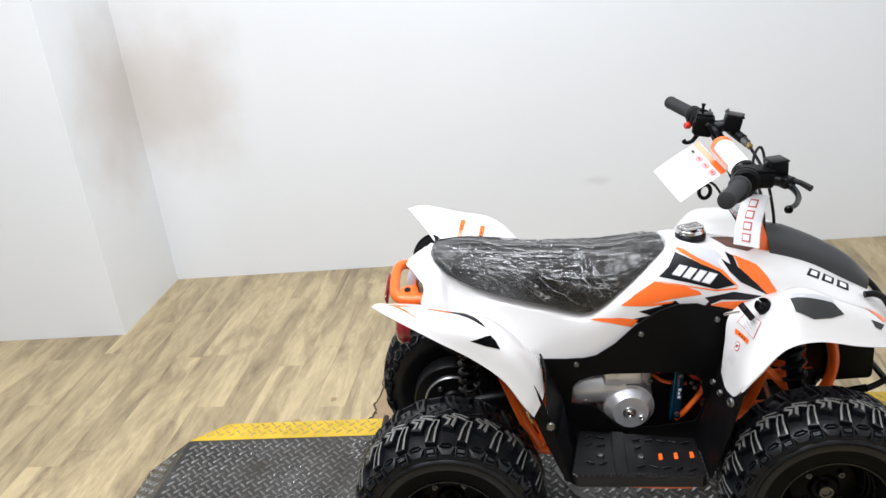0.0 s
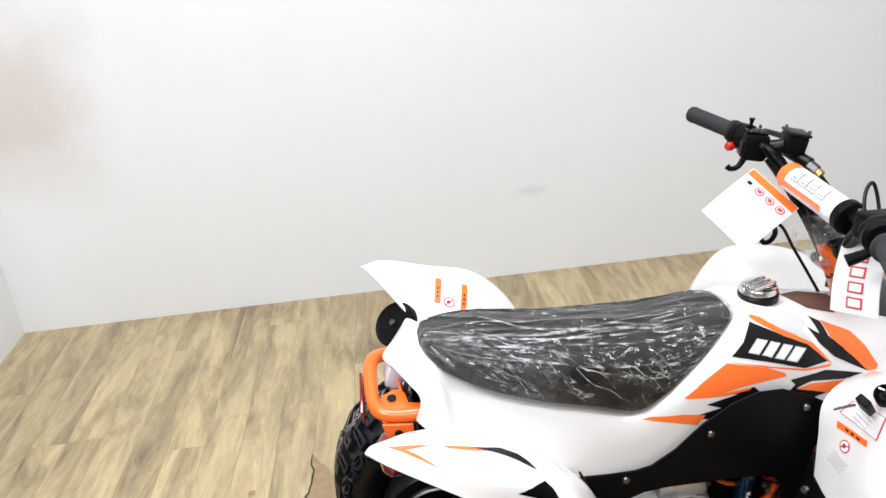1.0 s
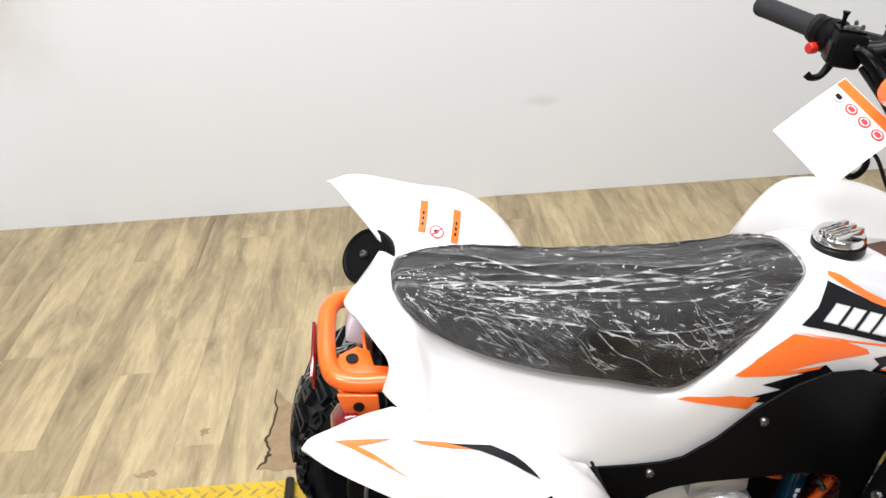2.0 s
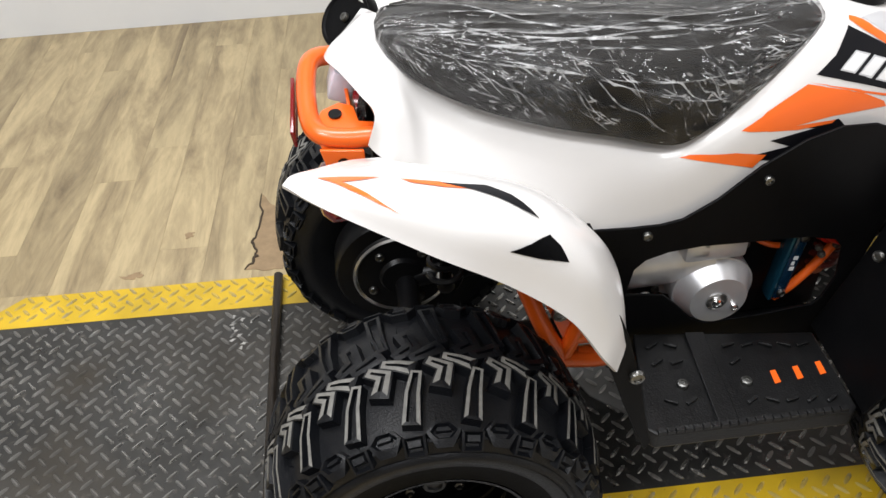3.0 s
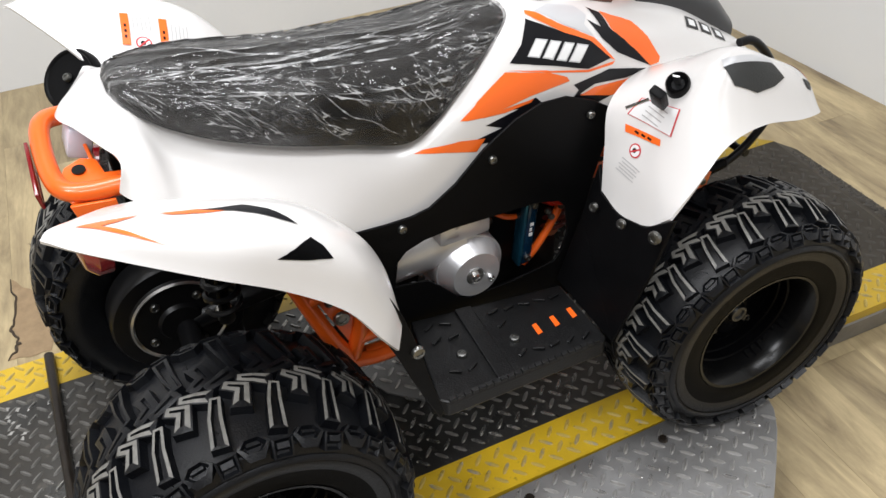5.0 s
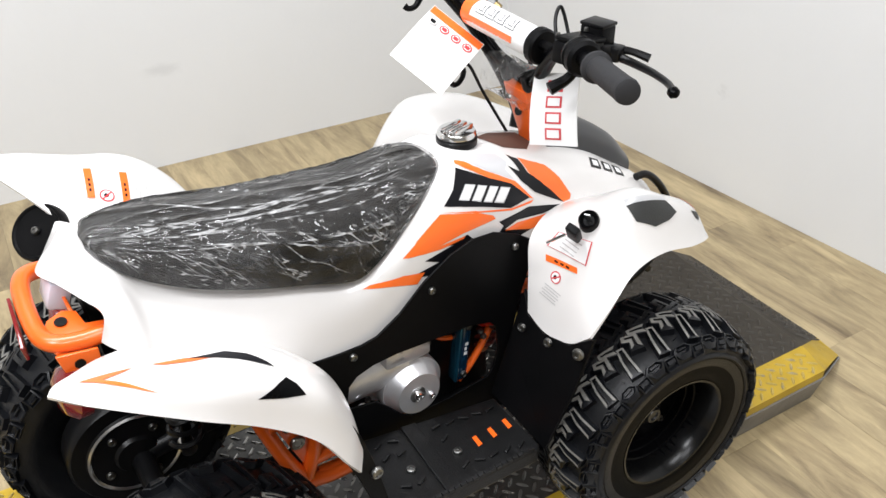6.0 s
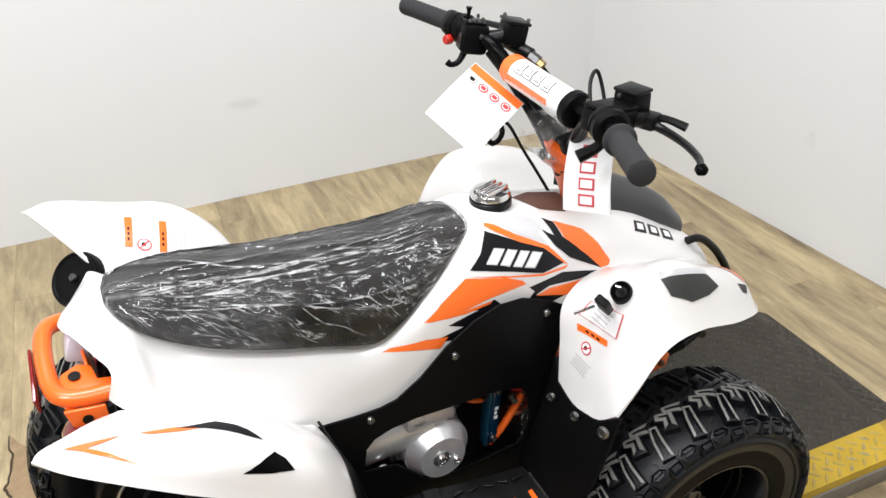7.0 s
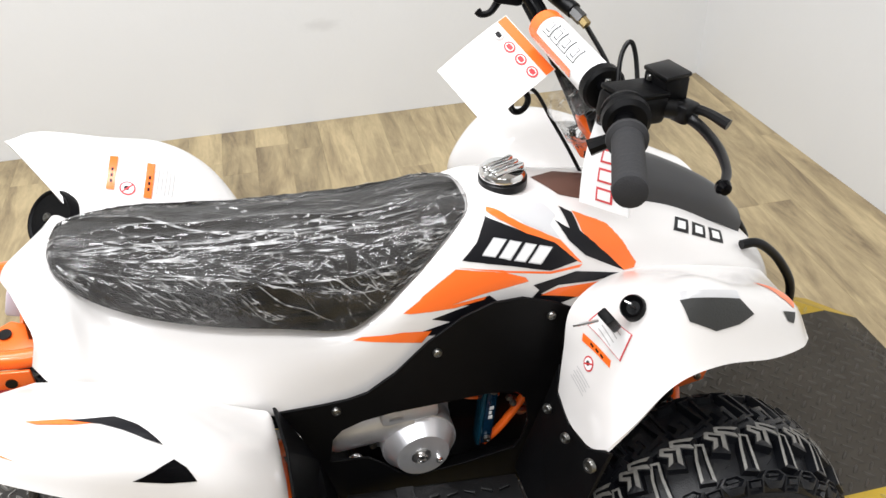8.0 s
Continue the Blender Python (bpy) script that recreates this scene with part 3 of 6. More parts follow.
# frame under the deck
lpart("underframe", box(X0 + 0.06, X1 - 0.06, Y0 + 0.13, Y1 - 0.05, 0.004, DECK - 0.022), SATIN)

# side extension of bare plate
ext = new("side_extension")
ext.location = (0.3, Y0 - 0.15, 0)
tagged(ext, "bare silver tread-plate side extension bolted along the lift", "lift extension")


def epart(name, bm, mat, label="", smooth=False):
    bmesh.ops.translate(bm, verts=bm.verts, vec=-Vector(ext.location))
    return part(name, bm, mat, ext, label, smooth)


EX = [(-0.145, Y0 - 0.001), (-0.071, Y0 - 0.122), (0.000, Y0 - 0.235), (0.060, Y0 - 0.33), (0.42, Y0 - 0.33), (0.54, Y0 - 0.27), (0.63, Y0 - 0.205), (0.685, Y0 - 0.156), (0.730, Y0 - 0.110), (0.770, Y0 - 0.066), (0.792, Y0 - 0.034), (0.800, Y0 - 0.005), (0.803, Y0 + 0.027)]
epart("plate", slab([(x, y, DECK + 0.0045) for x, y in EX], (0, 0, -0.011), None, 0.0012), SILVERPLATE)
tagged(epart("plate_tread", tread(bmesh.new(), lambda x, y: within(EX, x, y), DECK + 0.0045, -0.165, 0.80, Y0 - 0.33, Y0 + 0.026), SILVERBAR), kind="stuff")
epart("support_rail", box(-0.05, 0.60, Y0 - 0.20, Y0 - 0.03, 0.003, DECK - 0.002), SATIN)
for bx in (0.138, 0.366, 0.60):
    epart("bolt", turned(lathe([(0, 0.004), (0.006, 0.004), (0.008, 0.0015), (0.008, 0), (0, 0)], 12), pose(bx, Y0 - 0.014 + bx * 0.012, DECK + 0.0045, 90)), RUSTBAR, "rusty bolt head")

# loose bar that lies across the deck
bar = tube([(-0.254, C + 0.292, DECK + 0.011), (-0.243, C, DECK + 0.009), (-0.228, C - 0.312, DECK + 0.009), (-0.226, C - 0.322, DECK - 0.012)], 0.0085, 30, 10)
thing("cross_bar", bar, RUSTBAR, "thin dark rusty steel bar lying across the tread-plate deck", "bar", at=(-0.259, C, DECK))

# ---- the quad bike ----
# It stands slightly askew on the deck. Q turns places in the deck's axes (ahead, off the deck's centre line, up) into its own.
YAW, MX, MV = radians(2.8), 0.52, -0.004
quad = new("quad_bike")
quad.matrix_basis = Matrix.Translation((MX, C + MV, DECK)) @ Matrix.Rotation(YAW, 4, "Z")
tagged(quad, "small white, orange and black child's quad bike with a film-wrapped seat", "quad bike")


def Q(x, v, z):
    a, b = x - MX, v - MV
    return Vector((a * math.cos(YAW) + b * math.sin(YAW), -a * math.sin(YAW) + b * math.cos(YAW), z - DECK))


def mirrored(rows):
    return [[Vector((p.x, -p.y, p.z)) for p in r] for r in rows]


def qrows(rows):
    return [[Q(*p) for p in r] for r in rows]


# body cover: half sections from the top centre line down the near side (distance out, height)
SECTIONS = [
    (-0.074, [(0.000, 0.701), (0.040, 0.701, -0.058), (0.085, 0.699, -0.040), (0.118, 0.696, -0.028), (0.122, 0.664, -0.038)]),
    (-0.066, [(0.000, 0.710), (0.040, 0.709, -0.050), (0.084, 0.704, -0.033), (0.118, 0.694, -0.022), (0.130, 0.660, -0.032)]),
    (-0.045, [(0.000, 0.721), (0.042, 0.718, -0.034), (0.080, 0.708, -0.022), (0.112, 0.690, -0.012), (0.145, 0.656, -0.020)]),
    (-0.012, [(0.000, 0.721), (0.048, 0.716, -0.008), (0.075, 0.704, -0.002), (0.105, 0.680, 0.004), (0.146, 0.634, 0.000)]),
    (0.030, [(0.000, 0.700), (0.051, 0.690), (0.070, 0.672), (0.104, 0.645), (0.140, 0.604)]),
    (0.100, [(0.000, 0.665), (0.055, 0.660), (0.078, 0.645), (0.104, 0.612), (0.131, 0.560)]),
    (0.200, [(0.000, 0.630), (0.059, 0.625), (0.085, 0.612), (0.103, 0.580), (0.119, 0.508)]),
    (0.290, [(0.000, 0.605), (0.063, 0.600), (0.090, 0.590), (0.105, 0.565), (0.110, 0.490)]),
    (0.370, [(0.000, 0.660), (0.052, 0.655), (0.083, 0.640), (0.104, 0.610), (0.108, 0.510)]),
    (0.430, [(0.000, 0.695), (0.046, 0.692), (0.074, 0.680), (0.100, 0.630), (0.107, 0.540)]),
    (0.480, [(0.000, 0.712), (0.044, 0.710), (0.067, 0.697), (0.099, 0.640), (0.106, 0.550)]),
    (0.540, [(0.000, 0.705), (0.047, 0.700), (0.078, 0.680), (0.100, 0.635), (0.106, 0.550)]),
    (0.600, [(0.000, 0.690), (0.049, 0.685), (0.084, 0.662), (0.101, 0.624), (0.112, 0.565)]),
    (0.670, [(0.000, 0.674), (0.048, 0.670), (0.085, 0.650), (0.102, 0.614), (0.116, 0.570)]),
    (0.750, [(0.000, 0.644), (0.042, 0.640), (0.079, 0.622), (0.099, 0.594), (0.108, 0.560)]),
    (0.830, [(0.000, 0.596), (0.040, 0.592), (0.070, 0.578), (0.088, 0.558), (0.094, 0.530)]),
    (0.890, [(0.000, 0.556), (0.036, 0.553), (0.060, 0.540), (0.072, 0.518), (0.076, 0.486)]),
    (0.918, [(0.000, 0.520), (0.026, 0.516), (0.044, 0.504), (0.052, 0.484), (0.054, 0.450)]),
]


def body_row(x, half):
    near = [Vector(((p[2] if len(p) > 2 else x) - MX, -p[0], p[1] - DECK)) for p in half]
    return [Vector((p.x, -p.y, p.z)) for p in near[:0:-1]] + near


body_grid = surface([body_row(x, h) for x, h in SECTIONS], 110, 45)
body = part("body_cover", sheet(body_grid, 0.003), WHITE, quad, "glossy white moulded body cover")

# rear fender: from the tail and side valley out to the rim; rows run from its inner to its outer edge
REAR = [
    [(-0.020, -0.190, 0.674), (-0.045, -0.228, 0.700), (-0.070, -0.268, 0.722), (-0.086, -0.293, 0.735), (-0.093, -0.305, 0.735)],
    [(0.020, -0.165, 0.640), (-0.004, -0.225, 0.692), (-0.026, -0.276, 0.720), (-0.046, -0.316, 0.734), (-0.058, -0.330, 0.725)],
    [(0.075, -0.150, 0.600), (0.058, -0.225, 0.676), (0.045, -0.280, 0.706), (0.032, -0.326, 0.706), (0.021, -0.344, 0.680)],
    [(0.130, -0.145, 0.560), (0.124, -0.225, 0.645), (0.114, -0.286, 0.686), (0.098, -0.330, 0.682), (0.084, -0.346, 0.640)],
    [(0.175, -0.145, 0.535), (0.172, -0.220, 0.592), (0.166, -0.280, 0.636), (0.152, -0.328, 0.637), (0.135, -0.350, 0.597)],
    [(0.194, -0.160, 0.535), (0.198, -0.215, 0.556), (0.198, -0.268, 0.574), (0.188, -0.316, 0.572), (0.168, -0.351, 0.544)],
    [(0.200, -0.215, 0.530), (0.204, -0.255, 0.528), (0.204, -0.292, 0.527), (0.198, -0.320, 0.524), (0.185, -0.342, 0.512)],
]
rear_grid = surface(qrows(REAR), 48, 28)
rear = part("rear_fender", sheet(rear_grid, 0.0035), WHITE, quad, "white rear fender with orange and black stripes")
FAR_REAR = [[p + Vector((0.012, 0.0, -0.004)) for p in r] for r in mirrored(qrows(REAR))]
rear_far = part("rear_fender", sheet(surface(FAR_REAR, 48, 28), 0.0035, True), WHITE, quad, "white rear fender with warning stickers")

# front fender with its leg shield: rows from the shield's foot up over the ridge to the tip, each from inside out
FRONT = [
    [(0.553, -0.158, 0.478), (0.552, -0.205, 0.470), (0.556, -0.256, 0.484), (0.560, -0.292, 0.518)],
    [(0.562, -0.142, 0.535), (0.570, -0.192, 0.538), (0.578, -0.246, 0.550), (0.591, -0.291, 0.551)],
    [(0.575, -0.125, 0.590), (0.605, -0.172, 0.620), (0.624, -0.228, 0.637), (0.637, -0.284, 0.595)],
    [(0.630, -0.105, 0.612), (0.660, -0.168, 0.656), (0.676, -0.228, 0.682), (0.695, -0.277, 0.604)],
    [(0.710, -0.095, 0.606), (0.736, -0.158, 0.630), (0.750, -0.222, 0.650), (0.768, -0.265, 0.585)],
    [(0.800, -0.085, 0.580), (0.815, -0.146, 0.600), (0.828, -0.198, 0.602), (0.826, -0.241, 0.566)],
    [(0.885, -0.050, 0.535), (0.878, -0.110, 0.545), (0.872, -0.162, 0.556), (0.855, -0.216, 0.552)],
]
front_grid = surface(qrows(FRONT), 52, 28)
front = part("front_fender", sheet(front_grid, 0.0035), WHITE, quad, "white front fender and leg shield")
FAR_FRONT = [
    [(0.546, 0.165, 0.482), (0.540, 0.210, 0.480), (0.528, 0.262, 0.500), (0.522, 0.300, 0.530)],
    [(0.546, 0.140, 0.540), (0.532, 0.192, 0.565), (0.510, 0.250, 0.588), (0.520, 0.300, 0.565)],
    [(0.566, 0.122, 0.600), (0.558, 0.172, 0.652), (0.551, 0.250, 0.660), (0.575, 0.300, 0.636)],
    [(0.630, 0.105, 0.612), (0.612, 0.170, 0.668), (0.604, 0.250, 0.675), (0.630, 0.300, 0.647)],
    [(0.710, 0.100, 0.600), (0.700, 0.160, 0.648), (0.690, 0.245, 0.660), (0.700, 0.290, 0.622)],
    [(0.795, 0.105, 0.585), (0.800, 0.165, 0.612), (0.805, 0.225, 0.606), (0.800, 0.268, 0.586)],
    [(0.880, 0.080, 0.560), (0.870, 0.145, 0.588), (0.855, 0.200, 0.586), (0.828, 0.255, 0.548)],
]
part("front_fender", sheet(surface(qrows(FAR_FRONT), 52, 28), 0.0035), WHITE, quad, "white front fender")

# seat: a long cushion that dips in the middle
SEAT = [  # x, half width, edge height, crown height
    (-0.017, 0.016, 0.722, 0.727), (-0.006, 0.046, 0.716, 0.733), (0.024, 0.068, 0.693, 0.735), (0.080, 0.085, 0.667, 0.729), (0.150, 0.091, 0.641, 0.719), (0.220, 0.093, 0.621, 0.711),
    (0.290, 0.094, 0.601, 0.708), (0.330, 0.090, 0.615, 0.706), (0.370, 0.082, 0.642, 0.709), (0.420, 0.066, 0.675, 0.713), (0.455, 0.045, 0.697, 0.711), (0.468, 0.017, 0.704, 0.707)]


def seat_row(x, w, ze, zc, grow=0.0):
    prof = [(-1, 0), (-1.0, 0.35), (-0.9, 0.70), (-0.62, 0.93), (0, 1), (0.62, 0.93), (0.9, 0.70), (1.0, 0.35), (1, 0)]
    zc = zc - 0.005 * min(1, (zc - ze) / 0.05)
    return [Vector((x - MX, (w + grow) * s, ze + (zc - ze + grow) * h - DECK)) for s, h in prof]


part("seat", sheet(surface([seat_row(*s) for s in SEAT], 60, 32), 0.004, True), SEATVINYL, quad, "dark grey vinyl seat")
wrap = surface([seat_row(*s, grow=0.003) for s in SEAT], 280, 130)
wu, wv = wrap.shape[:2]
# long pulled folds that fan out from the rear and a few that run down the sides
random.seed(11)
folds = []
for k in range(15):
    y0 = random.uniform(-0.16, 0.14)
    folds.append((random.uniform(0.0, 0.12), y0, random.uniform(0.45, 0.85), y0 + random.uniform(-0.28, 0.16), random.uniform(0.006, 0.010), random.uniform(0.005, 0.009)))
for k in range(92):
    u0, side = random.uniform(0.03, 0.9), random.choice((-1, -1, -1, 1))
    folds.append((u0, side * random.uniform(0.06, 0.30), u0 + random.uniform(0.04, 0.17), side * random.uniform(0.36, 0.50), random.uniform(0.004, 0.008), random.uniform(0.003, 0.006)))
gu, gv = np.meshgrid(np.linspace(0, 1, wu), np.linspace(-0.5, 0.5, wv), indexing="ij")
raise_by = np.zeros((wu, wv))
for u0, v0, u1, v1, fw, fh in folds:
    du, dv = (u1 - u0) * 0.49, (v1 - v0) * 0.30
    t = np.clip(((gu - u0) * 0.49 * du + (gv - v0) * 0.30 * dv) / (du * du + dv * dv), 0, 1)
    sway = 0.006 * np.sin(t * 5 + u0 * 30) + 0.0025 * np.sin(t * 17 + v0 * 70)
    d = np.hypot((gu - u0) * 0.49 - t * du, (gv - v0) * 0.30 - t * dv + sway)
    raise_by = np.maximum(raise_by, 0.8 * fh * np.sin(np.pi * np.clip(t, 0.02, 0.98)) ** 0.6 * np.exp(-np.abs(d / fw) * 2.2))
for i in range(wu):
    for j in range(wv):
        p = Vector(wrap[i, j])
        ripple = noise.noise(Vector((p.x * 16 + p.y * 9, p.y * 24, p.z * 24)))
        fade = min(1, 6 * min(j, wv - 1 - j) / wv) * min(1, 8 * min(i, wu - 1 - i) / wu)
        wrap[i, j] = p + Vector((0, p.y * 4, 1)).normalized() * ((raise_by[i, j] + 0.0012 * ripple) * fade)
# milky ribbons where the film lies double, pale enough to paint its streak highlights
fold_glint_bm = bmesh.new()
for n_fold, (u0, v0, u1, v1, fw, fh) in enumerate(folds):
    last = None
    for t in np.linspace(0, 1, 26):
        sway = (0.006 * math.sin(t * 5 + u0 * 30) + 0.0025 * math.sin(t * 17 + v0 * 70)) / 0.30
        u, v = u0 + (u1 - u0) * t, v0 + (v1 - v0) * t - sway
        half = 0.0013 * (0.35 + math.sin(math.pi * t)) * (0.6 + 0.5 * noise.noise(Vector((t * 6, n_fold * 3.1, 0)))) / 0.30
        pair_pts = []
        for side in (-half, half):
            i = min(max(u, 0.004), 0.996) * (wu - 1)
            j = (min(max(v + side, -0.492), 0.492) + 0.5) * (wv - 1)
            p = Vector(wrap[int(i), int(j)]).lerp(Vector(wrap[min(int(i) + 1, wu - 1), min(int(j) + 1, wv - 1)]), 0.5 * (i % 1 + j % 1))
            pair_pts.append(fold_glint_bm.verts.new(p + Vector((0, p.y * 4, 1)).normalized() * 0.0012))
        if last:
            fold_glint_bm.faces.new((last[0], pair_pts[0], pair_pts[1], last[1]))
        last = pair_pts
# short pale ribbons in loose clusters, painted glints of sharp creases, most along the near flank
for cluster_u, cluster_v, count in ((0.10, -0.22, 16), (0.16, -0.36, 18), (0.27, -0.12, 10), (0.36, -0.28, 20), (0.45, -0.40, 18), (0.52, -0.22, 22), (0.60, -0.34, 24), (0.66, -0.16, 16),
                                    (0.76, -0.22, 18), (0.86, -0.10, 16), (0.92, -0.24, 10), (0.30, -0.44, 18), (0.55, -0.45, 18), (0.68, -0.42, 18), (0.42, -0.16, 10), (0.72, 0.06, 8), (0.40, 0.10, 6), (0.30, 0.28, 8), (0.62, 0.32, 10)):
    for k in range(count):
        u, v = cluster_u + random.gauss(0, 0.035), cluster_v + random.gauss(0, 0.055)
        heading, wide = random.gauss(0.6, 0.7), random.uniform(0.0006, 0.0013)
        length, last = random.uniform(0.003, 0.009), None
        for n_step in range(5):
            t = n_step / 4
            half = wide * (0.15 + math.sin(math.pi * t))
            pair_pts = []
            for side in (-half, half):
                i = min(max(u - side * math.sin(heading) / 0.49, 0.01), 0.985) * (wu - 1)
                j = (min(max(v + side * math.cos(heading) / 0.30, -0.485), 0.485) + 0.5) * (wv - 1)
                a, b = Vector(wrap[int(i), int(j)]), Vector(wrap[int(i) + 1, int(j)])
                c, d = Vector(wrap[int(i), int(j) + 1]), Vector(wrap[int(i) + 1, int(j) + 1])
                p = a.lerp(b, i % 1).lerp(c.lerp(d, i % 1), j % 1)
                pair_pts.append(fold_glint_bm.verts.new(p + Vector((0, p.y * 4, 1)).normalized() * (0.0012 + side)))
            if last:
                fold_glint_bm.faces.new((last[0], pair_pts[0], pair_pts[1], last[1]))
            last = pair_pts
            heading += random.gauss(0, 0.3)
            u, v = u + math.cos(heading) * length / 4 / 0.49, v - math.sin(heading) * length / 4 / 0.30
film_mesh = sheet(wrap)
film_mesh.normal_update()
if sum(f.normal.z for f in film_mesh.faces) < 0:
    bmesh.ops.reverse_faces(film_mesh, faces=film_mesh.faces)
part("seat_wrap", film_mesh, FILM, quad, "crinkled clear plastic film over the seat")
part("film_fold_glint", fold_glint_bm, FOLD_GLINT, quad, "milky folds in the plastic film with painted glints")

# black side panel with the engine window
PANEL = [(0.190, 0.516), (0.245, 0.511), (0.280, 0.510), (0.305, 0.514), (0.343, 0.537), (0.385, 0.575), (0.430, 0.603), (0.468, 0.615), (0.508, 0.613), (0.552, 0.594), (0.588, 0.570),
         (0.580, 0.530), (0.562, 0.470), (0.545, 0.380), (0.526, 0.270), (0.400, 0.264), (0.252, 0.290), (0.232, 0.400), (0.215, 0.470)]
WINDOW = [(0.248, 0.405), (0.255, 0.445), (0.268, 0.458), (0.295, 0.466), (0.335, 0.468), (0.395, 0.464), (0.465, 0.460), (0.505, 0.449), (0.517, 0.435), (0.523, 0.385), (0.513, 0.352), (0.503, 0.339), (0.428, 0.333), (0.358, 0.334), (0.340, 0.345), (0.316, 0.375), (0.297, 0.395), (0.275, 0.400)]


def panel_out(x):
    return 0.1150 - (x - MX) * 0.020


def side_plate(pts, s):
    return [Vector((x - MX, s * panel_out(x), z - DECK)) for x, z in pts]


for s in (-1, 1):
    part("side_panel", slab(side_plate(PANEL, s), (0, -s * 0.004, 0), side_plate(WINDOW, s), 0.0012), BLACK, quad, "matt black plastic side panel", False)


def bolt(pos, axis, r=0.006, parent=None, mat=None):
    bm = lathe([(0, -0.004), (r * 0.45, -0.004), (r * 0.5, -0.0055), (r * 0.85, -0.005), (r, -0.0025), (r, 0), (0, 0)], 12)
    m = Vector(axis).to_track_quat("-Y", "Z").to_matrix().to_4x4()
    return part("bolt", turned(bm, Matrix.Translation(pos) @ m), mat or ZINC, parent or quad)


NEAR = Vector((0, -1, 0))
for bx, bz in ((0.264, 0.498), (0.396, 0.557), (0.546, 0.576)):
    for s in (-1, 1):
        bolt(Vector((bx - MX, s * (panel_out(bx) + 0.0002), bz - DECK)), (0, s, 0))


def pair(name, pts, depth, mat, label="", smooth=False, bevel=0.0012):
    """A plate on the near side and its mirror image on the far side."""
    near = [Q(*p) for p in pts]
    a = part(name, slab(near, depth, None, bevel), mat, quad, label, smooth)
    d = Vector((depth[0], -depth[1], depth[2]))
    part(name, slab([Vector((p.x, -p.y, p.z)) for p in near], d, None, bevel), mat, quad, label, smooth)
    return a


# foot well: guards before and behind the footrest
pair("rear_guard", [(0.196, -0.145, 0.532), (0.206, -0.215, 0.530), (0.206, -0.290, 0.480), (0.216, -0.300, 0.400), (0.232, -0.300, 0.335), (0.250, -0.290, 0.318), (0.258, -0.142, 0.318), (0.236, -0.142, 0.420)], (0.004, 0, 0), BLACK, "black plastic heel guard")
pair("front_guard", [(0.560, -0.136, 0.505), (0.551, -0.160, 0.476), (0.550, -0.205, 0.468), (0.553, -0.256, 0.482), (0.560, -0.300, 0.520), (0.540, -0.294, 0.430), (0.510, -0.276, 0.312), (0.505, -0.136, 0.318), (0.540, -0.136, 0.430)], (0.006, 0, 0), BLACK, "black plastic toe guard")
for bv, bz in ((-0.290, 0.494), (-0.231, 0.477), (-0.168, 0.462)):
    bolt(Q(0.544 if bv < -0.25 else 0.537, bv, bz), (-1, -0.35, 0.2), 0.009 if bv < -0.25 else 0.007)
HEEL = [(0.168, 0.578), (0.176, 0.560), (0.186, 0.533), (0.196, 0.497), (0.205, 0.459), (0.215, 0.410), (0.227, 0.357), (0.221, 0.345), (0.204, 0.390), (0.189, 0.432), (0.175, 0.476), (0.163, 0.507)]
for s in (-1, 1):
    part("heel_flange", slab([Vector((x - MX, s * 0.300, z - DECK)) for x, z in HEEL], (0, -s * 0.005, 0), None, 0.0015), BLACK, quad, "black plastic edge of the heel guard", False)
bolt(Vector((0.198 - MX, -0.3002, 0.476 - DECK)), NEAR, 0.0085)

# footrest
FOOT = [(0.268, -0.145), (0.505, -0.145), (0.508, -0.266), (0.498, -0.274), (0.256, -0.300), (0.246, -0.292)]


def fz(x):
    return 0.339 - (x - 0.30) * 0.118


